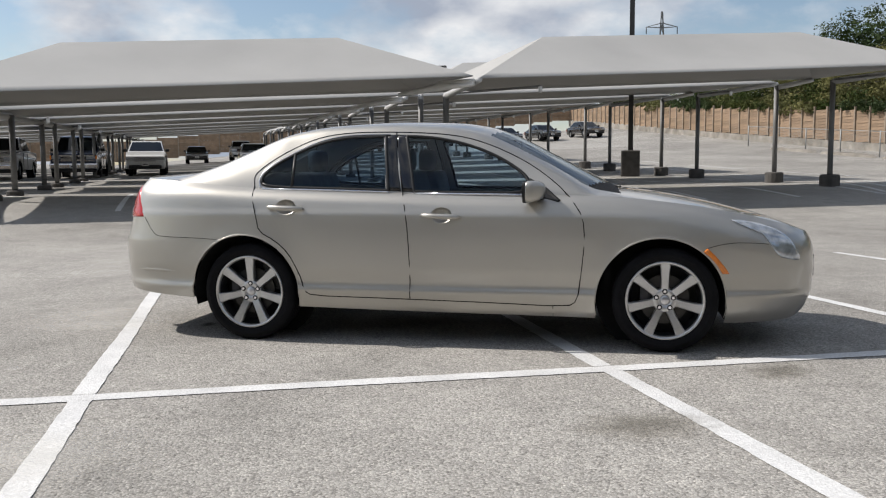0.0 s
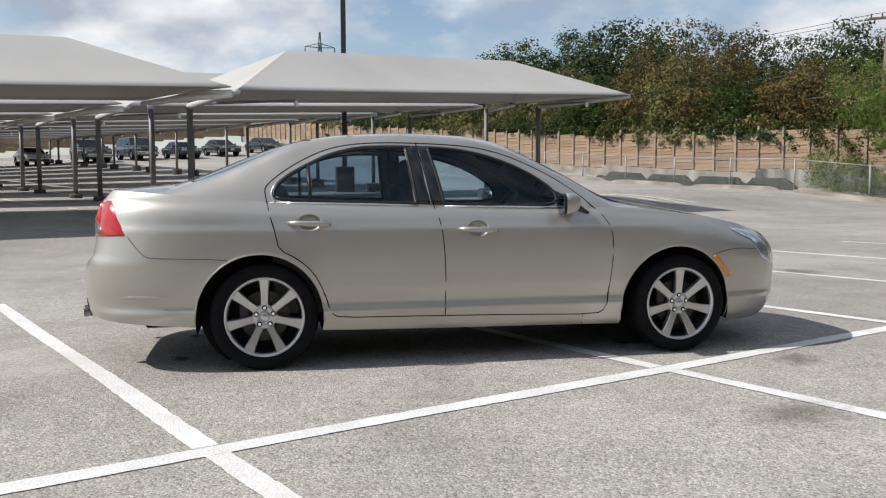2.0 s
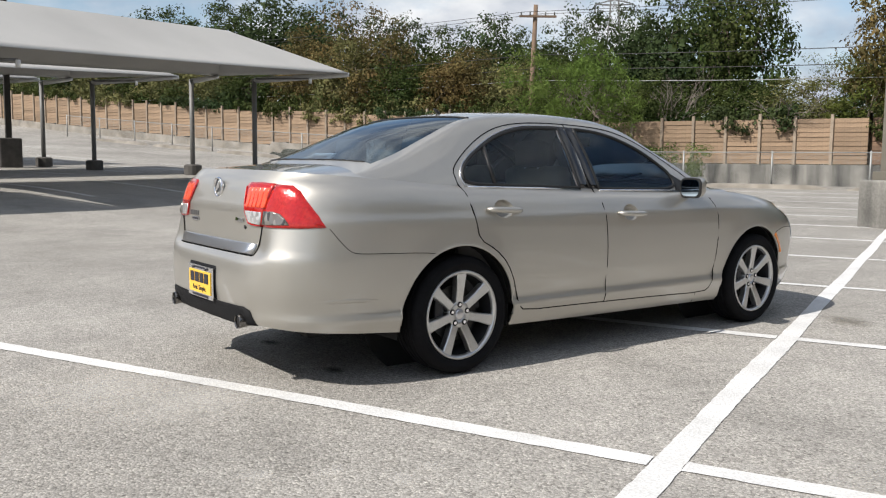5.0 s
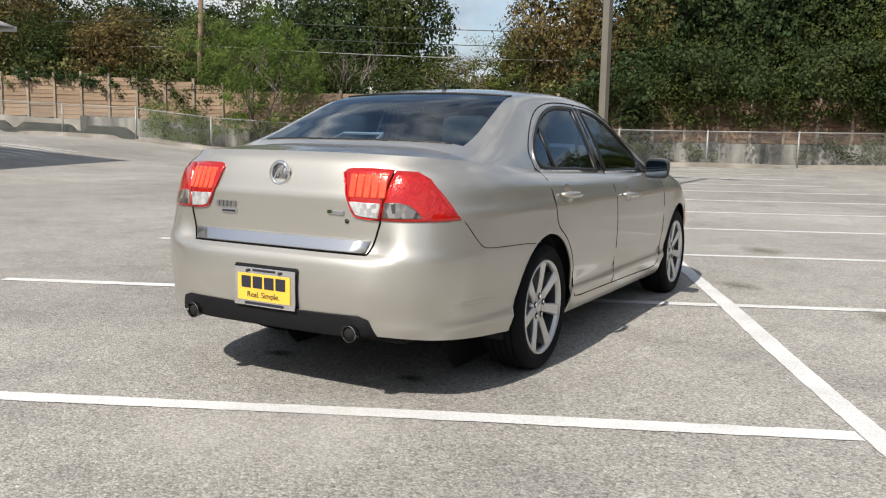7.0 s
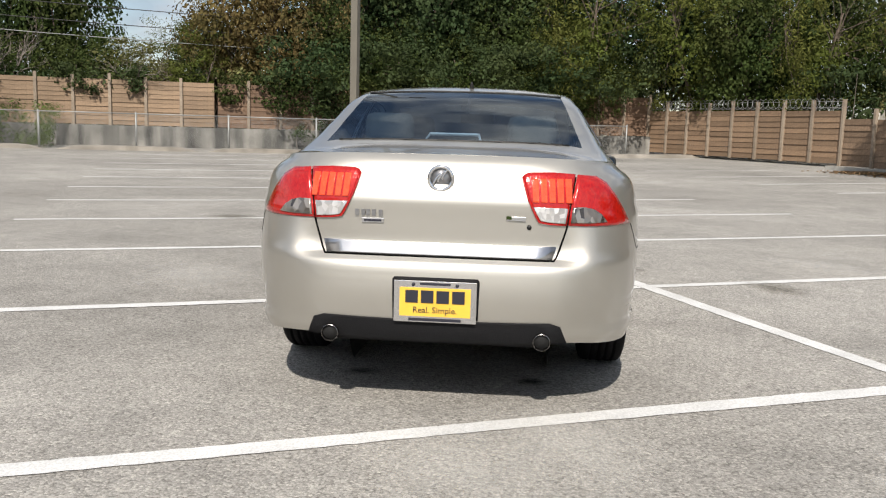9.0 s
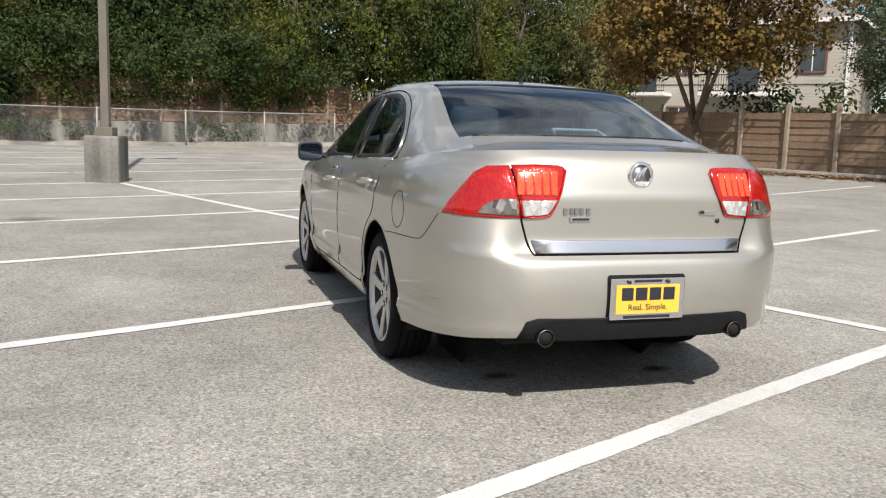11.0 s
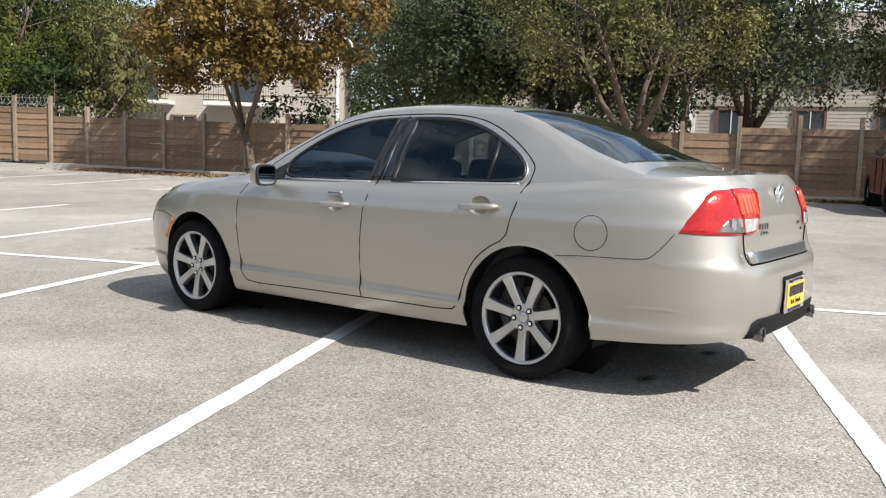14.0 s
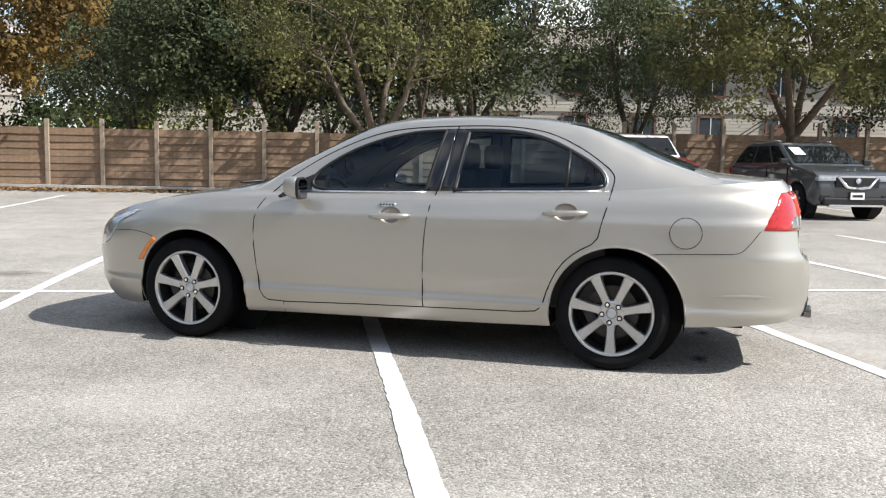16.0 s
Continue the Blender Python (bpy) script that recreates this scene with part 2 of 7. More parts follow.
M_LAMPPOLE = mat("weathered_lamp_pole", (0.135, 0.122, 0.098), 0.6, vary=0.12, scale=2)
M_PLANK_DARK = mat("dark_fence_plank", (0.205, 0.138, 0.090), 0.85, vary=0.2, scale=2.2, grain=0.14, grain_scale=18, per_object=0.14, per_island=0.14, bump=0.3, bump_scale=30)
M_FARLEAF = leaf_mat("far_leaves", (0.035, 0.05, 0.022), (0.055, 0.06, 0.028))


def stain_material(name, color, strength):
    """A blotch that fades out unevenly from its middle; the mesh is a disc of radius one."""
    m = bpy.data.materials.new(name)
    m.use_nodes = True
    nd, ln = m.node_tree.nodes, m.node_tree.links
    b = nd["Principled BSDF"]
    b.inputs["Base Color"].default_value = (*color, 1)
    b.inputs["Roughness"].default_value = 0.8
    co = nd.new("ShaderNodeTexCoord")
    ln_node = nd.new("ShaderNodeVectorMath")
    ln_node.operation = "LENGTH"
    n = nd.new("ShaderNodeTexNoise")
    n.inputs["Scale"].default_value = 2.4
    n.inputs["Detail"].default_value = 8
    n.inputs["Roughness"].default_value = 0.7
    add = nd.new("ShaderNodeMath")
    add.operation = "MULTIPLY_ADD"
    add.inputs[1].default_value = 1.5
    r = nd.new("ShaderNodeMapRange")
    r.inputs["From Min"].default_value = 1.62
    r.inputs["From Max"].default_value = 0.95
    r.inputs["To Max"].default_value = strength
    ln.new(co.outputs["Object"], ln_node.inputs[0])
    ln.new(co.outputs["Object"], n.inputs["Vector"])
    ln.new(n.outputs["Fac"], add.inputs[0])
    ln.new(ln_node.outputs["Value"], add.inputs[2])
    ln.new(add.outputs["Value"], r.inputs["Value"])
    ln.new(r.outputs["Result"], b.inputs["Alpha"])
    return m


M_OIL = stain_material("oil_stain", (0.10, 0.092, 0.075), 0.62)
M_CHALK = stain_material("chalky_patch", (0.50, 0.49, 0.46), 0.30)
M_DAMP = stain_material("damp_spot", (0.03, 0.03, 0.03), 0.75)
M_LEAF_OAK = leaf_mat("leaves_grey_green_oak", (0.077, 0.100, 0.053), (0.119, 0.131, 0.065))
M_PLANK_TAN = mat("tan_fence_plank", (0.200, 0.132, 0.083), 0.85, vary=0.25, scale=1.4, grain=0.14, grain_scale=18, per_object=0.16, per_island=0.16, bump=0.3, bump_scale=30)
# reddish wood, its colour darkened for the shade of the foliage above
M_PLANK_RED_SHADE = mat("shaded_reddish_fence_plank", (0.150, 0.094, 0.061), 0.85, vary=0.25, scale=1.4, grain=0.14, grain_scale=18, per_object=0.14, per_island=0.14, bump=0.3, bump_scale=30)


def car_paint():
    m = mat("champagne_paint", (0.458, 0.438, 0.396), 0.43, 0.80, coat=1.0, vary=0.03, scale=1.2, grain=0.05, grain_scale=900)
    return m


def thin_glass(name, tint, gloss=0.02):
    """A thin pane: it lets tinted light through and mirrors by Fresnel, with a blue sky cast in its colours."""
    m = bpy.data.materials.new(name)
    m.use_nodes = True
    nd, ln = m.node_tree.nodes, m.node_tree.links
    nd.clear()
    out = nd.new("ShaderNodeOutputMaterial")
    mixer = nd.new("ShaderNodeMixShader")
    tr = nd.new("ShaderNodeBsdfTransparent")
    tr.inputs["Color"].default_value = (*tint, 1)
    gl = nd.new("ShaderNodeBsdfGlossy")
    gl.inputs["Roughness"].default_value = gloss
    # bluish, to stand in for blue sky in the reflection
    gl.inputs["Color"].default_value = (0.86, 0.94, 1.0, 1)
    fr = nd.new("ShaderNodeFresnel")
    fr.inputs["IOR"].default_value = 1.46
    ln.new(fr.outputs["Fac"], mixer.inputs["Fac"])
    ln.new(tr.outputs["BSDF"], mixer.inputs[1])
    ln.new(gl.outputs["BSDF"], mixer.inputs[2])
    ln.new(mixer.outputs["Shader"], out.inputs["Surface"])
    return m


M_CAR = car_paint()
# tinted panes, made bluer for the sky that they would mirror
M_GLASS = thin_glass("sky_tinted_glass", (0.64, 0.77, 0.86))
M_GLASS_DARK = thin_glass("dark_sky_tinted_glass", (0.46, 0.58, 0.68))
M_BLACK = mat("black_trim", (0.012, 0.012, 0.012), 0.45, vary=0.1, scale=8)
M_GLOSSBLACK = mat("gloss_black_trim", (0.008, 0.008, 0.009), 0.12, coat=0.6)
M_SEAM = mat("panel_gap", (0.005, 0.005, 0.005), 0.95, spec=0.05)
M_VALANCE = mat("textured_black_plastic", (0.009, 0.009, 0.010), 0.7, spec=0.2, vary=0.15, scale=10, grain=0.2, grain_scale=200, bump=0.3, bump_scale=300)
M_CHROME = mat("chrome", (0.80, 0.80, 0.81), 0.12, 1.0, vary=0.03, scale=10)
M_SATIN = mat("satin_chrome", (0.62, 0.62, 0.64), 0.28, 1.0)
M_ALLOY = mat("machined_alloy", (0.56, 0.56, 0.555), 0.30, 0.88, vary=0.06, scale=14, grain=0.05, grain_scale=120)
M_ALLOY_DARK = mat("painted_alloy_pocket", (0.035, 0.035, 0.038), 0.42, 0.5, vary=0.15, scale=10)
M_TYRE = mat("tyre_rubber", (0.008, 0.008, 0.009), 0.8, spec=0.15, vary=0.25, scale=9, grain=0.15, grain_scale=80, bump=0.2, bump_scale=120)
M_DISC = mat("brake_disc", (0.05, 0.048, 0.045), 0.4, 0.8, vary=0.15, scale=20)
M_UNDER = mat("underbody", (0.010, 0.010, 0.010), 0.9)
M_RED_BRIGHT = mat("red_lens_cell", (0.85, 0.070, 0.018), 0.14, coat=1.0, vary=0.15, scale=30, grain=0.25, grain_scale=130)
def faceted_lens(name, dark, light, scale, relief, metal):
    """A glossy lamp lens over small moulded facets."""
    m = mat(name, light, 0.16, metal, coat=1.0)
    nd, ln = m.node_tree.nodes, m.node_tree.links
    bsdf = nd["Principled BSDF"]
    co, vo, mp, x = nd.new("ShaderNodeTexCoord"), nd.new("ShaderNodeTexVoronoi"), nd.new("ShaderNodeMapping"), nd.new("ShaderNodeMix")
    mp.inputs["Scale"].default_value = (0.35, 1.0, 0.6)
    vo.inputs["Scale"].default_value = scale
    x.data_type = "RGBA"
    x.inputs["A"].default_value = (*dark, 1)
    x.inputs["B"].default_value = (*light, 1)
    sep = nd.new("ShaderNodeSeparateColor")
    ln.new(co.outputs["Object"], mp.inputs["Vector"])
    ln.new(mp.outputs["Vector"], vo.inputs["Vector"])
    ln.new(vo.outputs["Color"], sep.inputs["Color"])
    ln.new(sep.outputs["Red"], x.inputs["Factor"])
    ln.new(x.outputs["Result"], bsdf.inputs["Base Color"])
    bp = nd.new("ShaderNodeBump")
    bp.inputs["Strength"].default_value = relief
    bp.inputs["Distance"].default_value = 0.004
    ln.new(vo.outputs["Distance"], bp.inputs["Height"])
    ln.new(bp.outputs["Normal"], bsdf.inputs["Normal"])
    return m


M_CLEARLENS = faceted_lens("clear_lens", (0.42, 0.41, 0.41), (0.85, 0.85, 0.86), 55, 0.5, 0.55)
M_CLEARDIM = faceted_lens("smoked_lens", (0.05, 0.042, 0.037), (0.42, 0.38, 0.34), 42, 0.6, 0.55)
M_RED = faceted_lens("red_lens", (0.40, 0.005, 0.004), (0.54, 0.011, 0.007), 130, 0.20, 0.30)
M_AMBER = mat("amber_lens", (0.72, 0.20, 0.015), 0.15, coat=1.0, vary=0.15, scale=30, grain=0.15, grain_scale=120)
M_HEADLAMP = mat("headlamp_lens", (0.46, 0.49, 0.52), 0.10, 0.45, coat=1.0, vary=0.35, scale=22)
M_PLATE = mat("yellow_plate", (0.78, 0.47, 0.06), 0.45, vary=0.05, scale=12)
M_INK = mat("dark_ink", (0.02, 0.02, 0.03), 0.5)
M_INTERIOR = mat("dark_upholstery", (0.075, 0.072, 0.068), 0.8, vary=0.2, scale=8)
M_LAMPFRAME = mat("pale_grey_plastic", (0.58, 0.58, 0.57), 0.6, vary=0.05, scale=20)
M_INTERIOR_L = mat("grey_upholstery", (0.23, 0.215, 0.19), 0.85, vary=0.15, scale=8, grain=0.1, grain_scale=100)
# dark blue base stands in for a reflection of darker trees
M_MIRROR = mat("mirror_glass", (0.06, 0.078, 0.10), 0.03, 1.0)
M_EXHAUST = mat("exhaust_steel", (0.22, 0.21, 0.20), 0.25, 1.0, vary=0.15, scale=20)
M_BADGE = mat("dulled_chrome", (0.34, 0.34, 0.35), 0.3, 0.9, vary=0.2, scale=30)
# black for exhaust soot, and for the shade inside holes
M_SOOT_SHADE = mat("soot_and_hole_shade", (0.01, 0.01, 0.01), 0.9)


# ---- building blocks ----
U = Vector((0.9185, 0.3954, 0))       # along the aisle of stalls
V = Vector((-0.4206, 0.9072, 0))      # along the painted stall lines


def softplus(a):
    return a if a > 12 else math.log1p(math.exp(a)) if a > -12 else 0.0


def ground_z(x, y):
    """The lot is level round the car and rises gently towards its edges, most of all to the north."""
    a, b = x * 0.933 + y * 0.361, -x * 0.361 + y * 0.933
    s, w = (x + 2.04) * 0.884 + (y - 12.96) * 0.4676, (y - 12.96) * 0.884 - (x + 2.04) * 0.4676
    k = max(0.0, min(1.0, (w + 4) / 7.5))
    f = max(0.25, min(1.4, (s + 25) / 45))
    z = 0.5 * k * k * (3 - 2 * k) + f * (0.075 * softplus((w - 3) / 2.5) + 0.0625 * softplus((w - 10) / 2.5))
    z += 0.0135 * 2.5 * softplus((a - 10) / 2.5) + 0.016 * 2.5 * softplus((-b - 9) / 2.5) + 0.01 * 2.5 * softplus((-a - 14) / 2.5)
    return z - 0.0035


def mesh_ob(name, verts, faces, materials, parent=None, smooth=False, label=""):
    me = bpy.data.meshes.new(name)
    me.from_pydata([tuple(v) for v in verts], [], faces)
    for m in materials if isinstance(materials, (list, tuple)) else [materials]:
        me.materials.append(m)
    if smooth:
        me.shade_smooth()
    ob = new(name, me)
    ob.parent = parent
    if label:
        tagged(ob, label)
    return ob


def part(name, bm, material, parent=None, label="", smooth=False):
    """A bmesh as one mesh object under a thing or a part."""
    me = bpy.data.meshes.new(name)
    bm.normal_update()
    bm.to_mesh(me)
    bm.free()
    me.materials.append(material)
    if smooth:
        me.shade_smooth()
    ob = new(name, me)
    ob.parent = parent
    if label:
        tagged(ob, label)
    return ob


def thing(name, label, category, group="", kind="", m=None):
    ob = new(name)
    if m is not None:
        ob.matrix_world = m
    return tagged(ob, label, category, group, kind)


def add_box(bm, cx, cy, cz, sx, sy, sz, bevel=0.0, m=None):
    r = bmesh.ops.create_cube(bm, size=1.0)
    vs = r["verts"]
    bmesh.ops.scale(bm, vec=(sx, sy, sz), verts=vs)
    if bevel:
        es = list({e for v in vs for e in v.link_edges})
        r = bmesh.ops.bevel(bm, geom=es, offset=bevel, segments=2, affect="EDGES", profile=0.6)
        vs = list({v for f in r["faces"] for v in f.verts} | {v for v in vs if v.is_valid})
    bmesh.ops.translate(bm, vec=(cx, cy, cz), verts=vs)
    if m is not None:
        bmesh.ops.transform(bm, matrix=m, verts=vs)
    return vs


def add_tube(bm, pts, radii, sides=8, caps=True):
    """A round tube through points; radii: one number or one for each point."""
    pts = [Vector(p) for p in pts]
    if not isinstance(radii, (list, tuple)):
        radii = [radii] * len(pts)
    rings = []
    for i, p in enumerate(pts):
        d = (pts[min(i + 1, len(pts) - 1)] - pts[max(i - 1, 0)]).normalized()
        a = d.cross(Vector((0, 0, 1)))
        if a.length < 0.05:
            a = d.cross(Vector((1, 0, 0)))
        a.normalize()
        b = d.cross(a)
        rings.append([bm.verts.new(p + (a * math.cos(k) + b * math.sin(k)) * radii[i]) for k in (2 * math.pi * j / sides for j in range(sides))])
    for r, q in zip(rings, rings[1:]):
        for j in range(sides):
            bm.faces.new((r[j], r[(j + 1) % sides], q[(j + 1) % sides], q[j]))
    if caps:
        bm.faces.new(rings[0][::-1])
        bm.faces.new(rings[-1])


def box_part(name, c, size, material, parent, bevel=0.0, label="", m=None):
    bm = bmesh.new()
    add_box(bm, *c, *size, bevel, m)
    return part(name, bm, material, parent, label)


def tube_part(name, pts, radii, material, parent, sides=10, label=""):
    bm = bmesh.new()
    add_tube(bm, pts, radii, sides)
    return part(name, bm, material, parent, label, smooth=True)

# ---- ground ----
def steps(a, b, n):
    return [a + (b - a) * i / n for i in range(n + 1)]


def make_ground():
    axis = [-3000, -1200, -500, -220, -130] + steps(-100, 100, 100) + [130, 220, 500, 1200, 3000]
    verts, faces = [], []
    for y in axis:
        for x in axis:
            verts.append((x, y, ground_z(max(-75, min(75, x)), max(-75, min(90, y)))))
    n = len(axis)
    for j in range(n - 1):
        for i in range(n - 1):
            faces.append((j * n + i, j * n + i + 1, (j + 1) * n + i + 1, (j + 1) * n + i))
    ob = mesh_ob("ground", verts, faces, M_ASPHALT, smooth=True)
    return tagged(ob, "sun-bleached grey asphalt of a parking lot with pale pebbles", "ground", kind="structure")


make_ground()


def painted_line(p, q, width, label):
    """A painted line from p to q that lies on the ground, with ragged edges."""
    p, q = Vector((*p, 0)), Vector((*q, 0))
    d = (q - p).normalized()
    side = Vector((-d.y, d.x, 0))
    n = max(2, int((q - p).length / 0.06))
    rng = random.Random(int(p.x * 91 + p.y * 37) & 1023)
    verts, faces = [], []
    for i in range(n + 1):
        c = p + (q - p) * i / n
        for k in (1, -1):
            w = c + side * k * (width / 2 + rng.uniform(-0.004, 0.004) + 0.006 * math.sin(i * 0.11 + k))
            verts.append((w.x, w.y, ground_z(w.x, w.y) + 0.0045))
    for i in range(n):
        faces.append((2 * i, 2 * i + 1, 2 * i + 3, 2 * i + 2))
    ob = mesh_ob("painted_line", verts, faces, M_PAINT)
    return tagged(ob, label, "road marking", kind="structure")


LINE0 = Vector((-1.494, -2.428, 0))          # where the aisle line meets the first stall line
PITCH = 2.799
a = LINE0 - U * 9
b = LINE0 + U * (PITCH * 5 + 0.05)
painted_line((a.x, a.y), (b.x, b.y), 0.125, "long white painted line between two rows of stalls")
for k in range(-2, 11):
    c = LINE0 + U * PITCH * k
    near, far = c - V * 6.1, c + V * 5.5
    if k < 0:
        s = c - V * 0.06
        painted_line((s.x, s.y), (near.x, near.y), 0.115, "white painted stall line, worn and chalky")
    else:
        painted_line((near.x, near.y), (c.x - V.x * 0.065, c.y - V.y * 0.065), 0.115, "white painted stall line, worn and chalky")
        painted_line((c.x + V.x * 0.065, c.y + V.y * 0.065), (far.x, far.y), 0.115, "white painted stall line, worn and chalky")

# stalls along the south fence
for k in range(-4, 11):
    c = Vector((-3.6, -15.0, 0)) + U * PITCH * k
    e = c - V * 4.8
    painted_line((c.x, c.y), (e.x, e.y), 0.11, "faded white painted stall line near the fence")


# ---- fences ----
FENCE_ORIGIN, FENCE_DIR = Vector((29.0, 15.0, 0)), Vector((-0.361, 0.933, 0))


def plank_fence(name, p, q, height, lift, wall, label, spacing=1.83, rows=10, count_parts=300, posts_above=0.22, face=1, wood=M_PLANK):
    """Horizontal planks between posts; wall: height of a concrete wall underneath; lift: of a kerb."""
    p, q = Vector((*p, 0)), Vector((*q, 0))
    d = (q - p).normalized()
    out = Vector((-d.y, d.x, 0)) * face
    n = max(1, round((q - p).length / spacing))
    top = thing(name, label, "fence", kind="structure")
    rng = random.Random(int(p.x * 13 + p.y * 7))
    ang = math.atan2(d.y, d.x)
    rest_v, rest_f, built = [], [], 0
    h = height / rows
    data = bpy.data.meshes.new("plank")
    bm = bmesh.new()
    add_box(bm, 0, 0, 0, spacing - 0.10, 0.045, h - 0.003, 0.006)
    bm.to_mesh(data)
    bm.free()
    data.materials.append(wood)
    for i in range(n):
        c = p + (q - p) * (i + 0.5) / n
        gz = ground_z(c.x, c.y) + lift + wall
        for r in range(rows):
            m = Matrix.Translation((c.x, c.y, gz + 0.03 + h * (r + 0.5))) @ Matrix.Rotation(ang + rng.uniform(-0.006, 0.006), 4, "Z") @ Matrix.Rotation(rng.uniform(-0.006, 0.006), 4, "Y") @ Matrix.Translation((0, rng.uniform(-0.012, 0.012), 0)) @ Matrix.Rotation(radians(6) * face, 4, "X") @ Matrix.Diagonal(((q - p).length / n / spacing, 1, 1, 1))
            if built < count_parts:
                ob = new("plank", data)
                ob.parent = top
                ob.matrix_basis = m
                built += 1
            else:
                s = len(rest_v)
                for v in data.vertices:
                    rest_v.append(m @ v.co)
                rest_f += [tuple(s + k for k in poly.vertices) for poly in data.polygons]
    if rest_v:
        tagged(mesh_ob("planks", rest_v, rest_f, wood, top), kind="stuff")
    bm = bmesh.new()
    add_box(bm, 0, 0, (height + posts_above) / 2, 0.12, 0.12, height + posts_above, 0.01)
    post = bpy.data.meshes.new("fence_post")
    bm.to_mesh(post)
    bm.free()
    post.materials.append(M_POST)
    for i in range(n + 1):
        c = p + (q - p) * i / n + out * 0.05
        ob = new("post", post)
        ob.parent = top
        ob.matrix_basis = Matrix.Translation((c.x, c.y, ground_z(c.x, c.y) + lift + wall)) @ Matrix.Rotation(ang, 4, "Z") @ Matrix.Diagonal((1, 1, 1 + rng.uniform(-0.03, 0.03), 1))
    return top


def strip_solid(name, pts, half, z0, z1, material, label, category, kind="structure", wobble=0.0):
    """A low wall or kerb along points, from z0 to z1 above the ground."""
    pts = [Vector((*p, 0)) for p in pts]
    fine = []
    for p, q in zip(pts, pts[1:]):
        n = max(1, int((q - p).length / 1.2))
        fine += [p + (q - p) * i / n for i in range(n)]
    fine.append(pts[-1])
    verts, faces = [], []
    for i, p in enumerate(fine):
        d = (fine[min(i + 1, len(fine) - 1)] - fine[max(i - 1, 0)]).normalized()
        s = Vector((-d.y, d.x, 0)) * half
        g = ground_z(p.x, p.y)
        wz = wobble * math.sin(i * 1.7) * math.sin(i * 0.41)
        for k, z in ((1, z0), (1, z1 + wz), (-1, z1 + wz), (-1, z0)):
            w = p + s * k
            verts.append((w.x, w.y, g + z))
    for i in range(len(fine) - 1):
        a = 4 * i
        for j in range(4):
            faces.append((a + j, a + (j + 1) % 4, a + 4 + (j + 1) % 4, a + 4 + j))
    faces += [(3, 2, 1, 0), tuple(len(verts) - 4 + j for j in range(4))]
    ob = mesh_ob(name, verts, faces, material)
    return tagged(ob, label, category, kind=kind)


def on_fence(s, off=0.0):
    """A point s metres along the long fence line, off metres towards the lot."""
    w = FENCE_ORIGIN + FENCE_DIR * s - Vector((0.933, 0.361, 0)) * off
    return (w.x, w.y)


CORNER, BEND = (27.4, -11.64), on_fence(-22.3)
plank_fence("fence_mid", on_fence(19), on_fence(30), 1.87, 0.0, 0.65, "tan horizontal plank fence on a low wall", count_parts=290, face=1, spacing=1.40)
plank_fence("fence_long", on_fence(-2), on_fence(19), 1.84, 0.0, 0.85, "tan horizontal plank fence on a concrete retaining wall", count_parts=290, face=1, spacing=1.40)
# stretch under the trees, with their shade put into the plank colour
plank_fence("fence_overgrown", on_fence(-22.3), on_fence(-2), 1.84, 0.0, 0.85, "reddish brown plank fence darkened for shade, overgrown with creeper", count_parts=290, face=1, wood=M_PLANK_RED_SHADE, spacing=1.40)
plank_fence("fence_far", on_fence(30), on_fence(95), 1.9, 0.0, 0.45, "tan horizontal plank fence receding along the lot", count_parts=290, face=1, spacing=1.40)
plank_fence("fence_short", BEND, CORNER, 1.95, 0.1, 0.0, "tan horizontal plank fence topped with razor wire", face=-1, posts_above=0.42, rows=9, spacing=1.5, wood=M_PLANK_TAN)
SOUTH_END, SOUTH_MID = (-19.0, -30.0), (5.08, -20.47)
plank_fence("fence_south", CORNER, SOUTH_MID, 1.70, 0.05, 0.0, "shaded brown horizontal plank fence", face=-1, rows=8, spacing=1.65, posts_above=0.34, wood=M_PLANK_DARK)
plank_fence("fence_south", SOUTH_MID, SOUTH_END, 1.88, 0.05, 0.0, "brown horizontal plank fence behind parked cars", face=-1, rows=9, spacing=1.65, posts_above=0.42, wood=M_PLANK_DARK)
for s0, s1, high in ((19, 30, 0.66), (30, 95, 0.46)):
    strip_solid("retaining_wall", [on_fence(s0, 0.12), on_fence(s1, 0.12)], 0.12, -0.3, high, M_CONC_OLD, "low pale concrete footing wall under the fence", "wall")
strip_solid("retaining_wall", [on_fence(-22.3, 0.12), on_fence(19, 0.12)], 0.12, -0.3, 0.86, M_CONC_STAIN, "low stained concrete retaining wall under the fence", "wall")


def kerb_island(s0, s1):
    """A low kerb island with sloping ends, beside a gap that lets water through."""
    verts, faces = [], []
    prof = [(s0, 0.0, 0.10), (s0 + 0.55, 0.13, 0.30), (s0 + 0.9, 0.15, 0.34)]
    n = max(2, int((s1 - s0 - 1.8) / 1.2))
    prof += [(s0 + 0.9 + (s1 - s0 - 1.8) * i / n, 0.15 + 0.008 * math.sin(i * 2.1), 0.34) for i in range(1, n)]
    prof += [(s1 - 0.9, 0.15, 0.34), (s1 - 0.55, 0.13, 0.30), (s1, 0.0, 0.10)]
    for at, h, w in prof:
        for off, z in ((3.85 + w, -0.2), (3.85 + w - 0.05, h), (3.85 - w + 0.05, h), (3.85 - w, -0.2)):
            x, y = on_fence(at, off)
            verts.append((x, y, ground_z(x, y) + z + 0.004))
    for i in range(len(prof) - 1):
        for j in range(3):
            faces.append((4 * i + j, 4 * i + j + 1, 4 * i + 5 + j, 4 * i + 4 + j))
    faces += [(3, 2, 1, 0), tuple(len(verts) - 4 + j for j in range(4))]
    return tagged(mesh_ob("kerb_island", verts, faces, M_CONC_OLD), "pale worn concrete kerb island with sloping ends", "kerb", kind="structure")


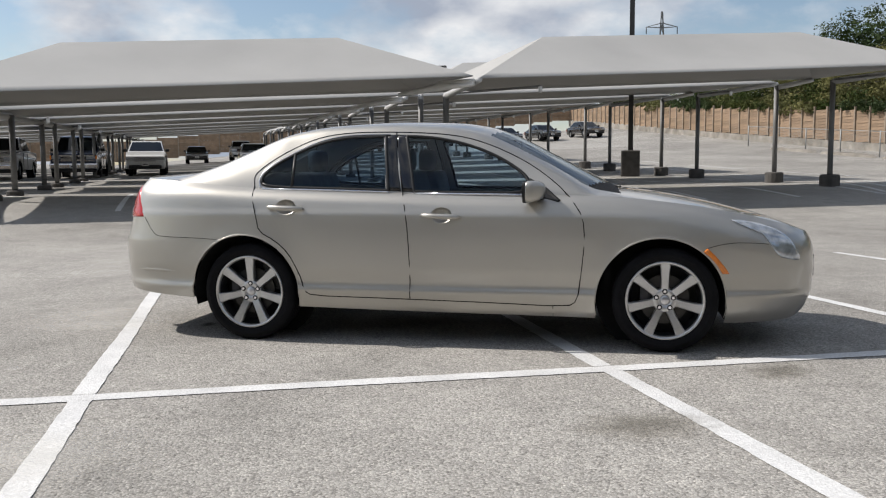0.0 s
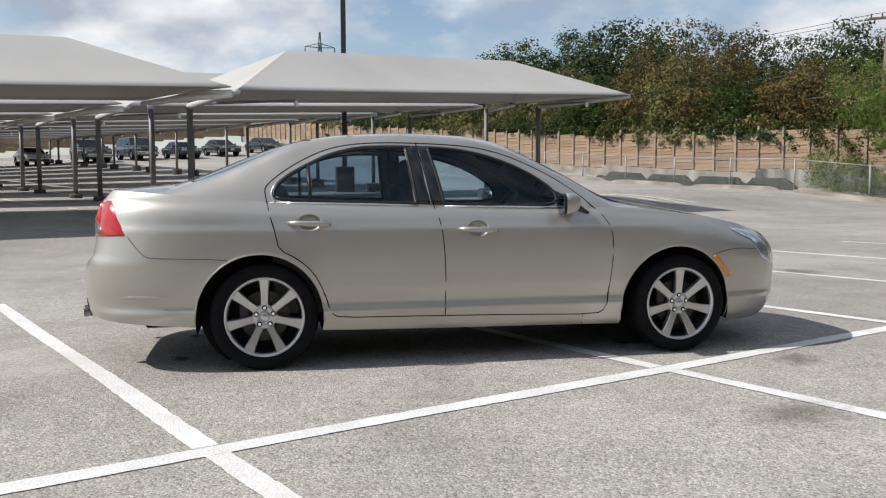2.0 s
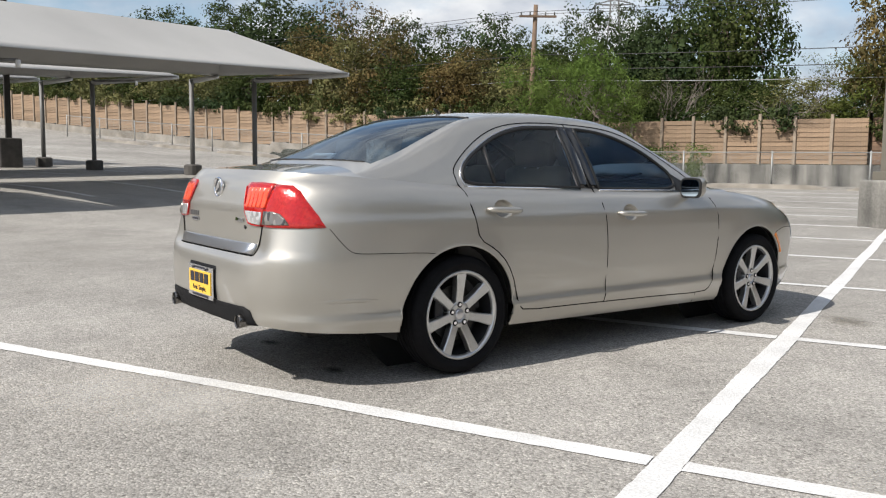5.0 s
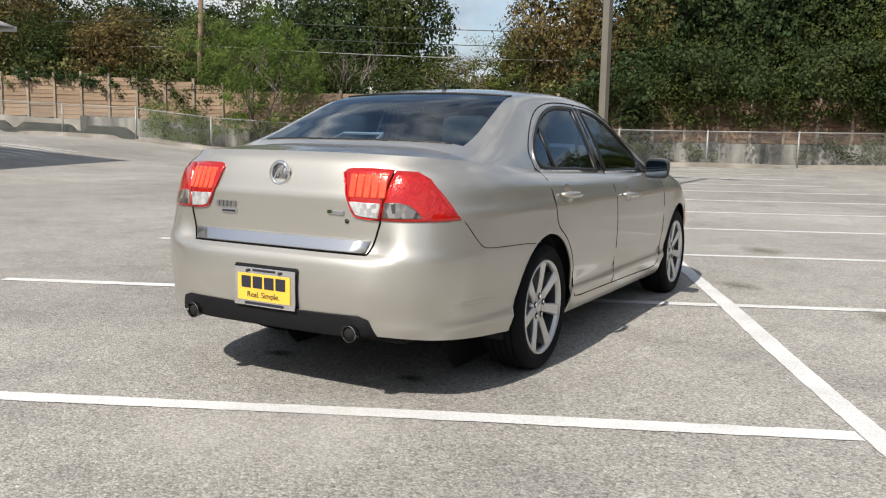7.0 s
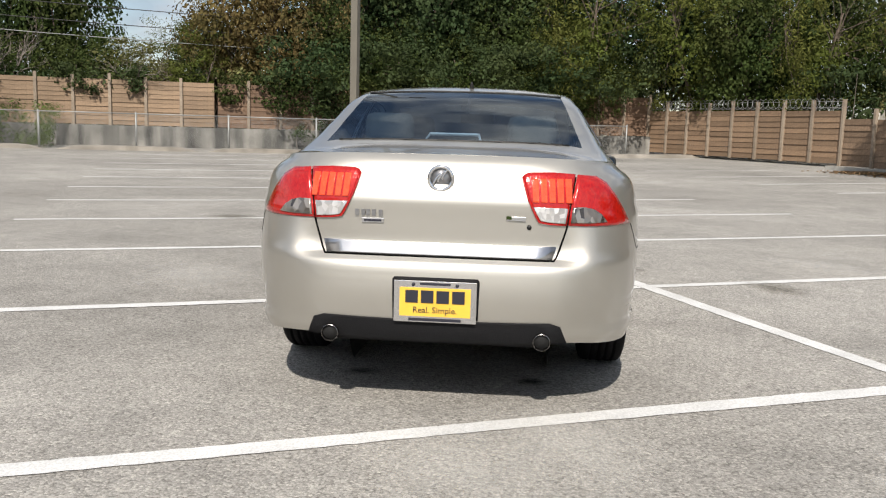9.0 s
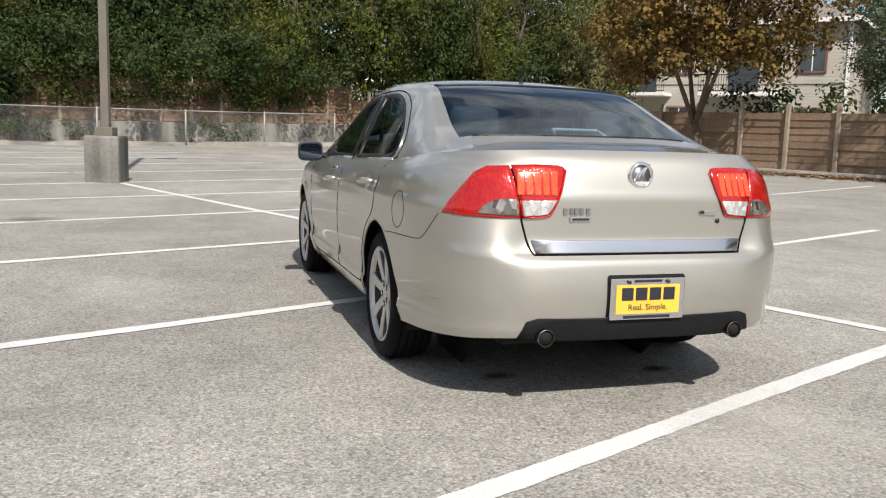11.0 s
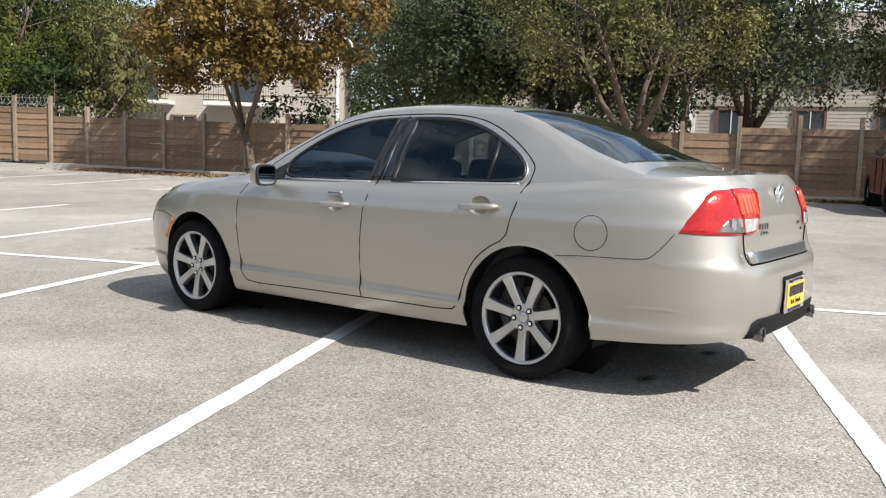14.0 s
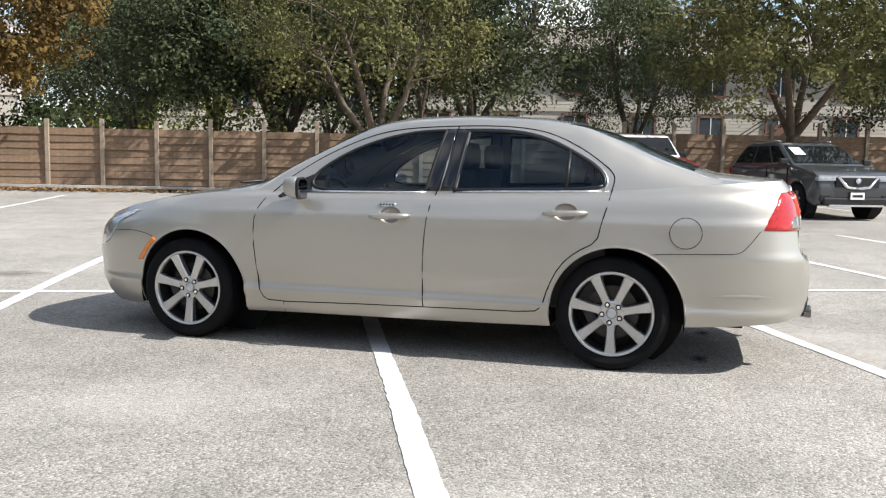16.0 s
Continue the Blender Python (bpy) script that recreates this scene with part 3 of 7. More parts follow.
for k in range(-1, 11):
    kerb_island(-17.5 + 5.4 * k, -17.5 + 5.4 * k + 5.0)


def drain_wall(s0, s1, off):
    """A dark low strip that stands in for the shade in the drain ditch, with notches in its top."""
    verts, faces = [], []
    n = int((s1 - s0) / 0.2)
    for i in range(n + 1):
        at = s0 + (s1 - s0) * i / n
        q = ((at - s0) / 3.1) % 1.0
        h = (0.50 if q < 0.72 else 0.50 - 0.30 * math.sin((q - 0.72) / 0.28 * math.pi)) * min(1.0, (at - s0) / 0.8 + 0.3, (s1 - at) / 0.8 + 0.3)
        for o, z in ((off + 0.09, -0.2), (off + 0.09, h), (off - 0.09, h), (off - 0.09, -0.2)):
            x, y = on_fence(at, o)
            verts.append((x, y, ground_z(x, y) + z))
    for i in range(n):
        for j in range(3):
            faces.append((4 * i + j, 4 * i + j + 1, 4 * i + 5 + j, 4 * i + 4 + j))
    faces += [(3, 2, 1, 0), tuple(len(verts) - 4 + j for j in range(4))]
    return tagged(mesh_ob("drain_wall", verts, faces, M_DITCH_SHADE), "dark notched strip for the shade in the drain ditch behind the kerb", "wall", kind="structure")


drain_wall(14.6, 27.2, 3.15)
strip_solid("kerb_south", [(26.0, -10.75), (-20, -28.7)], 0.12, -0.2, 0.13, M_CONC, "worn concrete kerb along the fence", "kerb")




# ---- stains on the asphalt ----
def stain(x, y, rx, ry, turn, material, label):
    n = 24
    verts = [(math.cos(2 * math.pi * i / n), math.sin(2 * math.pi * i / n), 0) for i in range(n)]
    ob = mesh_ob("stain", verts, [tuple(range(n))], material)
    ob.matrix_world = Matrix.Translation((x, y, ground_z(x, y) + 0.0075)) @ Matrix.Rotation(turn, 4, "Z") @ Matrix.Diagonal((rx, ry, 1, 1))
    ob.visible_shadow = False
    return tagged(ob, label, "stain", kind="structure")


OIL, CHALK, DAMP = "dark oily stain soaked into the asphalt", "pale chalky scuff on the asphalt", "small damp drip on the asphalt"
for x, y, rx, ry, turn, material, label in (
        (1.25, -2.39, 0.42, 0.26, 0.3, M_OIL, OIL), (2.02, -1.22, 0.34, 0.20, 0.9, M_OIL, OIL), (4.6, -1.0, 0.5, 0.3, 0.4, M_OIL, OIL), (5.2, 3.6, 0.5, 0.35, 1.4, M_OIL, OIL),
        (-2.95, -0.15, 0.62, 0.42, 0.4, M_CHALK, CHALK), (-2.62, -0.55, 0.75, 0.40, 0.3, M_CHALK, CHALK), (-2.60, -1.78, 0.10, 0.07, 0, M_CHALK, CHALK), (-2.43, -2.0, 0.09, 0.07, 1, M_CHALK, CHALK), (-2.84, -1.67, 0.12, 0.07, 2, M_CHALK, CHALK),
        (-2.26, -1.95, 0.09, 0.07, 0, M_CHALK, CHALK), (0.7, 2.3, 0.9, 0.6, 0.3, M_CHALK, CHALK), (-1.0, 3.3, 0.8, 0.5, 1.0, M_CHALK, CHALK), (2.6, -3.2, 0.9, 0.5, 0.5, M_CHALK, CHALK), (-1.2, -3.3, 0.7, 0.5, 0.2, M_CHALK, CHALK),
        (-1.81, 0.42, 0.13, 0.07, 1.5, M_DAMP, DAMP), (-1.83, -0.42, 0.11, 0.07, 1.5, M_DAMP, DAMP)):
    stain(x, y, rx, ry, turn, material, label)


# ---- trees ----
def quads_mesh(name, corners, material):
    """Loose quads from an array of 4 n corners."""
    n = len(corners) // 4
    me = bpy.data.meshes.new(name)
    me.vertices.add(4 * n)
    me.vertices.foreach_set("co", np.asarray(corners, dtype=np.float32).ravel())
    me.loops.add(4 * n)
    me.loops.foreach_set("vertex_index", np.arange(4 * n, dtype=np.int32))
    me.polygons.add(n)
    me.polygons.foreach_set("loop_start", np.arange(0, 4 * n, 4, dtype=np.int32))
    me.update(calc_edges=True)
    me.materials.append(material)
    return me


def unit(v):
    return v / np.maximum(1e-6, np.linalg.norm(v, axis=1, keepdims=True))


def leaf_cloud(name, centres, radii, per, size, aspect, material, seed, droop=0.0, facing=1.0, core=0, core_box=(1, 1, 1)):
    """Leaves round each clump centre, most of them turned outwards and up."""
    rng = np.random.default_rng(seed)
    c = np.repeat(np.asarray(centres, float), per, axis=0)
    r = np.repeat(np.asarray(radii, float), per)[:, None]
    n = len(c)
    d = unit(rng.normal(size=(n, 3)))
    p = c + d * r * rng.random((n, 1)) ** 0.45 * np.array([1, 1, 0.72])
    nor = unit(d * facing + np.array([0, 0, 0.45]) + rng.normal(size=(n, 3)) * 0.27)
    t = unit(np.cross(nor, rng.normal(size=(n, 3))))
    if droop:
        t = unit(t * (1 - droop) + np.array([0, 0, -1.0]) * droop)
    b = unit(np.cross(nor, t))
    s = size * (0.65 + 0.7 * rng.random((n, 1)))
    fold = nor * s * 0.12
    if core:
        # larger sprays deep inside, which close the crown
        rx, rz, zc = core_box
        q = unit(rng.normal(size=(core, 3))) * rng.random((core, 1)) ** 0.4 * np.array([rx, rx, rz]) * 0.66 + np.array([0, 0, zc])
        m = unit(q - np.array([0, 0, zc]) + rng.normal(size=(core, 3)) * 0.5)
        u = unit(np.cross(m, rng.normal(size=(core, 3))))
        p, t, b, s = np.vstack([p, q]), np.vstack([t, u]), np.vstack([b, unit(np.cross(m, u))]), np.vstack([s, size * (1.6 + rng.random((core, 1)))])
        fold = np.vstack([fold, m * 0.03])
    out = np.stack([p - t * s * 0.5, p + b * s * aspect * 0.5 + fold, p + t * s * 0.5, p - b * s * aspect * 0.5 + fold], axis=1)
    return quads_mesh(name, out.reshape(-1, 3), material)


def crown_points(rng, n, rx, rz, zc, lump=0.25, flat=0.0, inner=0.35):
    """Clump centres in an uneven, gappy crown."""
    bumps = [(Vector((rng.gauss(0, 1), rng.gauss(0, 1), rng.gauss(0, 0.8))).normalized(), rng.uniform(-lump, lump)) for _ in range(9)]
    out = []
    while len(out) < n:
        d = Vector((rng.gauss(0, 1), rng.gauss(0, 1), rng.gauss(0.15, 1))).normalized()
        if d.z < -0.75:
            continue
        k = 1 + sum(w * max(0, d.dot(q)) ** 3 for q, w in bumps)
        f = rng.uniform(inner, 1) ** 0.6
        z = d.z * rz * k * f
        if z < 0:
            z *= 1 - flat
        out.append((d.x * rx * k * f, d.y * rx * k * f, zc + z))
    return out


def limb_mesh(name, rng, trunk_h, trunk_r, targets, material, forks=3, lean=0.0):
    """A tapered trunk that forks into bent limbs which reach into the crown."""
    bm = bmesh.new()
    top = Vector((lean, lean * 0.4, trunk_h))
    add_tube(bm, [(0, 0, -0.2), (0.02, 0, 0.15), (lean * 0.4, 0.03, trunk_h * 0.5), top], [trunk_r * 1.5, trunk_r * 1.1, trunk_r * 0.85, trunk_r * 0.7], 9)
    mains = []
    for k in range(forks):
        a = 2 * math.pi * k / forks + rng.uniform(-0.4, 0.4)
        zt = max(t[2] for t in targets)
        rt = max(math.hypot(t[0], t[1]) for t in targets)
        e = Vector((math.cos(a) * rt * 0.42, math.sin(a) * rt * 0.42, trunk_h + (zt - trunk_h) * rng.uniform(0.45, 0.7)))
        mid = top.lerp(e, 0.5) + Vector((rng.uniform(-0.2, 0.2), rng.uniform(-0.2, 0.2), rng.uniform(-0.25, 0.1)))
        add_tube(bm, [top - Vector((0, 0, 0.15)), mid, e], [trunk_r * 0.55, trunk_r * 0.38, trunk_r * 0.2], 7)
        mains.append((mid, e))
    for t in targets:
        t = Vector(t)
        mid, e = min(mains, key=lambda me: (me[1] - t).length)
        s = mid.lerp(e, rng.uniform(0.2, 1.0))
        m = s.lerp(t, 0.5) + Vector((rng.uniform(-0.25, 0.25), rng.uniform(-0.25, 0.25), rng.uniform(-0.1, 0.25)))
        add_tube(bm, [s, m, t], [trunk_r * 0.17, trunk_r * 0.10, trunk_r * 0.04], 4, caps=False)
    me = bpy.data.meshes.new(name)
    bm.to_mesh(me)
    bm.free()
    me.materials.append(material)
    me.shade_smooth()
    return me


def tree_kind(seed, material, rx=3.6, rz=4.3, zc=4.9, trunk_h=2.0, trunk_r=0.17, clumps=210, per=44, size=0.20, aspect=0.6, clump_r=0.85, flat=0.05, droop=0.0, lump=0.3, inner=0.35, bark=None, core=900):
    rng = random.Random(seed)
    pts = crown_points(rng, clumps, rx, rz, zc, lump, flat, inner)
    crown = leaf_cloud("crown", pts, [clump_r * rng.uniform(0.6, 1.25) for _ in pts], per, size, aspect, material, seed, droop, core=core, core_box=(rx, rz, zc))
    trunk = limb_mesh("trunk", rng, trunk_h, trunk_r, rng.sample(pts, min(46, len(pts))), bark or M_BARK, 4, rng.uniform(-0.3, 0.3))
    return trunk, crown


KINDS = {
    "dark": [tree_kind(11, M_LEAF_DARK), tree_kind(12, M_LEAF_DARK, lump=0.4)],
    "green": [tree_kind(13, M_LEAF, lump=0.35), tree_kind(14, M_LEAF, rz=4.4)],
    "bright": [tree_kind(15, M_LEAF_BRIGHT, lump=0.5, clumps=170, per=66, size=0.17, aspect=0.45), tree_kind(16, M_LEAF_BRIGHT, lump=0.5, clumps=170, per=66, size=0.19, aspect=0.35, droop=0.3)],
    "rust": [tree_kind(17, M_LEAF_RUST, lump=0.3, size=0.19), tree_kind(18, M_LEAF_RUST, lump=0.4, size=0.19)],
    "oak": [tree_kind(21, M_LEAF_OAK, rz=3.7, zc=5.1, trunk_h=1.7, trunk_r=0.24, flat=0.15, clumps=250, per=105, size=0.125), tree_kind(22, M_LEAF_OAK, rz=3.8, zc=5.1, trunk_h=1.7, trunk_r=0.24, flat=0.15, lump=0.35, clumps=250, per=105, size=0.125)],
    "olive": [tree_kind(19, M_LEAF_OLIVE, lump=0.35), tree_kind(20, M_LEAF_OLIVE, rz=4.2, clumps=170)],
}
TREE_WORDS = {
    "oak": "dark live oak with a spreading crown on bent limbs", "dark": "dark green oak with a dense crown", "green": "leafy mid-green tree in full crown", "bright": "bright yellow-green tree overhanging the fence",
    "rust": "rusty brown autumn tree beyond the fence", "olive": "olive green tree with thinning leaves",
}
tree_rng = random.Random(5)


def plant(kind, x, y, height, radius, z=None, label="", variant=None, group="trees beyond the fence"):
    trunk, crown = KINDS[kind][tree_rng.randrange(2) if variant is None else variant]
    top = thing("tree", label or TREE_WORDS[kind], "tree", group)
    top.matrix_world = Matrix.Translation((x, y, ground_z(x, y) if z is None else z)) @ Matrix.Rotation(tree_rng.uniform(0, 6.28), 4, "Z") @ Matrix.Diagonal((radius / 3.9, radius / 3.9, height / 9.3, 1))
    for name, me in (("trunk", trunk), ("crown", crown)):
        ob = new(name, me)
        ob.parent = top
    return top


def along(s, behind):
    return on_fence(s, -behind)


# along the long fence, from the far north end to its bend: kind, place along it, behind it, height, radius
for kind, s, off, h, r in (
        ("dark", 92, 6, 6.5, 4), ("green", 84, 5, 6.2, 4), ("olive", 77, 4, 6.0, 4), ("dark", 71, 6, 7, 4), ("green", 65, 4, 6.5, 3.8), ("olive", 60, 4, 7, 3.6),
        ("dark", 57, 8, 11, 4.5), ("green", 54.5, 4, 7, 3.4), ("dark", 51, 9, 13, 4.8), ("olive", 50, 3.5, 7.5, 3.3), ("green", 46.5, 4, 8.0, 3.2), ("dark", 45, 11, 13.6, 5),
        ("olive", 42.5, 3.5, 7.5, 3.2), ("dark", 39, 11, 14.2, 5), ("olive", 38, 4, 8.2, 3.2), ("green", 34.5, 3.2, 7.0, 3.0), ("dark", 33.5, 10, 12.6, 4.4), ("rust", 30.5, 4.2, 8.6, 3.2),
        ("olive", 27.5, 3.0, 7.8, 2.6), ("rust", 25.2, 4.0, 9.2, 3.2), ("dark", 27, 10, 10.6, 3.6), ("green", 22.6, 3.0, 6.8, 2.5), ("dark", 21, 11, 11.0, 3.6), ("rust", 19.0, 3.4, 8.0, 3.0),
        ("dark", 16.5, 12, 10.2, 3.6), ("olive", 15.6, 3.2, 6.6, 2.4), ("dark", 12.2, 11, 10.2, 3.4), ("green", 12.4, 4, 6.4, 2.6), ("dark", 8.6, 10, 10.6, 4.2), ("green", 5.2, 7.5, 11.0, 3.2),
        ("green", 8.0, 3.0, 5.0, 2.4), ("green", 3.6, 3.0, 4.8, 2.4), ("olive", 1.0, 3.4, 4.6, 2.6), ("bright", -1.0, 2.6, 4.6, 2.4), ("rust", -3.4, 4.2, 10.2, 3.5), ("dark", -1.8, 9, 7, 3),
        ("rust", -5.6, 2.6, 8.6, 2.8), ("dark", -8.4, 4.2, 11, 4.0), ("green", -7.6, 2.0, 6.6, 2.6), ("dark", -11.6, 3.4, 11, 3.8), ("green", -10.6, 1.8, 6.2, 2.4), ("dark", -14.6, 3.4, 11, 3.8),
        ("green", -13.6, 1.6, 6.0, 2.4), ("dark", -17.5, 4, 11, 4), ("dark", -20.8, 3.6, 10, 3.6), ("green", -17.6, 1.7, 6.2, 2.4), ("green", -20.4, 1.6, 5.4, 2.2), ("dark", -10.5, 10, 13, 5), ("dark", -17, 11, 13, 5), ("green", 16.0, 7, 7.4, 3.0), ("green", 22.5, 7, 8, 3)):
    plant(kind, *along(s, off), h * (0.66 if s > 55 else 0.8 if s > 32 else 0.88 if s > 14 else 1.0), r)
# behind the fence with razor wire and its corner
for kind, x, y, h, r in (("green", 36.8, 1.4, 8.0, 3.0), ("bright", 36.2, -1.4, 6.6, 2.6), ("dark", 39.5, 2.0, 11, 4.2), ("bright", 37.0, -2.6, 9.5, 3.4), ("dark", 39.0, -7.2, 11, 4.2), ("bright", 36.0, -7.9, 9.0, 3.2), ("green", 33.4, -9.8, 8.6, 3.0), ("bright", 31.2, -11.6, 7.4, 2.6),
                         ("dark", 36.5, -12.8, 10.5, 3.8), ("green", 32.8, -15.4, 8.6, 2.8), ("olive", 29.0, -15.2, 7.0, 2.2), ("green", 36.0, -19.0, 8.5, 2.8)):
    plant(kind, x, y, h, r)
# beyond the south fence
SOUTH = "oaks beyond the south fence"
for kind, x, y, h, r, v in (("oak", 15.6, -22.9, 9.6, 4.1, 0), ("oak", 33.5, -38.5, 12.5, 5.6, 1), ("oak", 22.4, -27.4, 9.4, 4.2, 1), ("oak", 13.0, -23.2, 10.8, 5.0, 1), ("oak", 9.6, -25.2, 10.6, 4.8, 0), ("oak", 0.6, -26.0, 8.6, 2.6, 1),
                            ("oak", 6.0, -24.6, 10.4, 4.4, 1), ("oak", 15.2, -26.5, 11, 4.6, 1), ("oak", -12.5, -33, 10.5, 4.6, 0), ("oak", -10.0, -26.0, 9.5, 4.4, 1), ("olive", -17, -34, 10, 4, 1)):
    plant(kind, x, y, h, r, group=SOUTH, variant=v)


def single_tree(name, label, x, y, kind_args, bark=None):
    trunk, crown = tree_kind(**kind_args)
    top = thing(name, label, "tree", m=Matrix.Translation((x, y, ground_z(x, y))))
    for n, me in (("trunk", trunk), ("crown", crown)):
        ob = new(n, me)
        ob.parent = top
    return top


single_tree("tree", "gold and brown autumn tree on the kerb", 18.85, -13.95, dict(seed=31, material=M_LEAF_GOLD, core=200, rx=3.4, rz=3.1, zc=4.6, trunk_h=1.5, trunk_r=0.16, clumps=400, per=66, size=0.165, aspect=0.6, clump_r=0.6, flat=0.25, lump=0.25, inner=0.3))
oak = single_tree("tree", "half-dead olive oak with many grey twigs in front of the fence", 7.75, -18.45, dict(seed=32, material=M_LEAF_OLIVE, core=300, rx=4.6, rz=3.2, zc=4.7, trunk_h=1.4, trunk_r=0.22, clumps=180, per=95, size=0.115, aspect=0.55, clump_r=0.68, flat=0.15, lump=0.4, inner=0.45))
single_tree("tree", "broad olive-brown oak spreading over the parked cars", -4.5, -22.4, dict(seed=33, material=M_LEAF_OLIVE, inner=0.2, core=800, rx=5.6, rz=4.1, zc=5.15, trunk_h=2.0, trunk_r=0.24, clumps=420, per=90, size=0.13, aspect=0.55, clump_r=0.68, flat=0.1, lump=0.3))
single_tree("tree", "bright feathery green tree in front of the plank fence", 23.05, 22.6, dict(seed=34, material=M_LEAF_FEATHER, core=150, rx=2.8, rz=2.7, zc=3.5, trunk_h=0.5, trunk_r=0.09, clumps=170, per=80, size=0.17, aspect=0.2, clump_r=0.5, flat=0.1, droop=0.45, lump=0.5, inner=0.2))


def bare_tree(label, x, y, height, spread, seed, material=None, trunk_r=0.10):
    """Leafless grey branches, forked four times."""
    rng = random.Random(seed)
    bm = bmesh.new()

    def grow(p, d, length, r, depth):
        q = p + d * length
        mid = p.lerp(q, 0.5) + Vector((rng.uniform(-1, 1), rng.uniform(-1, 1), rng.uniform(-1, 1))) * length * 0.07
        add_tube(bm, [p, mid, q], [r, r * 0.8, r * 0.6], 5 if depth < 2 else 3, caps=False)
        if depth < 5:
            for _ in range(3 if depth < 4 else 2):
                e = (d + Vector((rng.uniform(-1, 1), rng.uniform(-1, 1), rng.uniform(-0.5, 0.9))) * spread).normalized()
                grow(p.lerp(q, rng.uniform(0.55, 1.0)), e, length * rng.uniform(0.55, 0.8), r * 0.55, depth + 1)

    grow(Vector((0, 0, -0.1)), Vector((0.05, 0.02, 1)), height * 0.30, trunk_r, 0)
    top = thing("bare_tree", label, "tree", m=Matrix.Translation((x, y, ground_z(x, y))))
    part("trunk", bm, material or M_TWIG, top)
    return top


bare_tree("leafless grey tree behind the fence", *along(9.4, 1.6), 8.0, 0.75, 41)
bare_tree("leafless grey tree behind the fence", *along(6.6, 1.8), 7.6, 0.75, 42)
bare_tree("leafless grey tree behind the fence", *along(11.4, 2.4), 7.4, 0.75, 43)
bare_tree("leafless grey shrub behind the fence", *along(1.8, 1.2), 6.0, 0.9, 44)
bare_tree("leafless grey tree beside the fence corner", 28.6, -14.4, 8.5, 0.6, 45)
bare_tree("dead grey branches of an old oak", 6.6, -20.6, 9.5, 0.85, 46, M_BARK, 0.12)
bare_tree("dead grey branches of an old oak", 10.2, -21.2, 9.5, 0.85, 47, M_BARK, 0.12)


def shrub(name, label, category, pts, radii, per, size, material, seed, aspect=0.55, stems=True, droop=0.0):
    g = min(pts, key=lambda p: p[2])
    top = thing(name, label, category, m=Matrix.Translation((0, 0, 0)))
    ob = new("leaves", leaf_cloud("leaves", pts, radii, per, size, aspect, material, seed, droop))
    ob.parent = top
    if stems:
        bm = bmesh.new()
        for p in pts[::3]:
            z = ground_z(p[0], p[1])
            add_tube(bm, [(p[0] * 0.97 + g[0] * 0.03, p[1] * 0.97 + g[1] * 0.03, z - 0.05), (p[0], p[1], p[2])], [0.02, 0.008], 4)
        tagged(part("stem_cluster", bm, M_TWIG, top), kind="stuff")
    return top


def bank(s0, s1, off0, off1, z0, z1, n, seed):
    rng = random.Random(seed)
    out = []
    for _ in range(n):
        x, y = on_fence(rng.uniform(s0, s1), rng.uniform(off0, off1))
        out.append((x, y, ground_z(x, y) + rng.uniform(z0, z1)))
    return out


HEDGE = "dense undergrowth rising behind the plank fence"
for k, s0 in enumerate(range(-24, 66, 7)):
    shrub("undergrowth", HEDGE, "bush", bank(s0, s0 + 7.5, -2.6, -0.7, 0.8, 3.4 if s0 not in (-3, 4) else 2.9, 60, 80 + k), [0.7] * 60, 40, 0.19, (M_LEAF_DARK, M_LEAF, M_LEAF_OLIVE, M_LEAF)[k % 4], 80 + k)


for k in range(3):
    f = k / 3
    pts = []
    hedge_rng = random.Random(95 + k)
    for _ in range(60):
        q = f + hedge_rng.random() / 3
        off = hedge_rng.uniform(0.7, 2.6)
        x, y = BEND[0] + (CORNER[0] - BEND[0]) * q + 0.553 * off, BEND[1] + (CORNER[1] - BEND[1]) * q - 0.833 * off
        pts.append((x, y, ground_z(x, y) + hedge_rng.uniform(0.6, 3.8)))
    shrub("undergrowth", HEDGE, "bush", pts, [0.7] * 60, 40, 0.19, (M_LEAF_BRIGHT, M_LEAF, M_LEAF_DARK)[k], 95 + k)
for k in range(3):
    pts = []
    hedge_rng = random.Random(130 + k)
    for _ in range(46):
        q, off = 7.0 + 4.6 * k + hedge_rng.random() * 4.8, hedge_rng.uniform(0.8, 3.2)
        x, y = CORNER[0] - 0.930 * q - 0.368 * off, CORNER[1] - 0.368 * q - 0.930 * off
        pts.append((x, y, ground_z(x, y) + hedge_rng.uniform(0.5, 2.7)))
    shrub("undergrowth", "green shrubs in the shade behind the plank fence", "bush", pts, [0.65] * 46, 46, 0.17, (M_LEAF_DARK, M_LEAF_BRIGHT, M_LEAF_OAK)[k], 130 + k)
shrub("bush", "bright green bushes at the foot of the fence", "bush", bank(4.2, 15.0, 0.6, 3.0, 0.15, 1.6, 150, 51), [0.45] * 150, 90, 0.13, M_LEAF_FEATHER, 51, 0.3)
shrub("bush", "low green bushes against the retaining wall", "bush", bank(-10, -5.2, 0.5, 1.2, 0.2, 0.9, 22, 52), [0.4] * 22, 60, 0.13, M_LEAF, 52, 0.4)
shrub("bush", "tangle of green shrubs by the chain-link fence", "bush", bank(-16.5, -13.5, 0.6, 2.6, 0.2, 1.0, 24, 53), [0.42] * 24, 60, 0.13, M_LEAF_DARK, 53, 0.4)
for k in range(4):
    s0 = -20.5 + 4.03 * k
    shrub("ivy", "thick green creeper hanging over the plank fence", "ivy", bank(s0, s0 + 4.03, -0.1, 0.5, 1.7, 3.4, 60, 54 + 10 * k), [0.5] * 60, 60, 0.14, M_LEAF, 54 + 10 * k, stems=False)
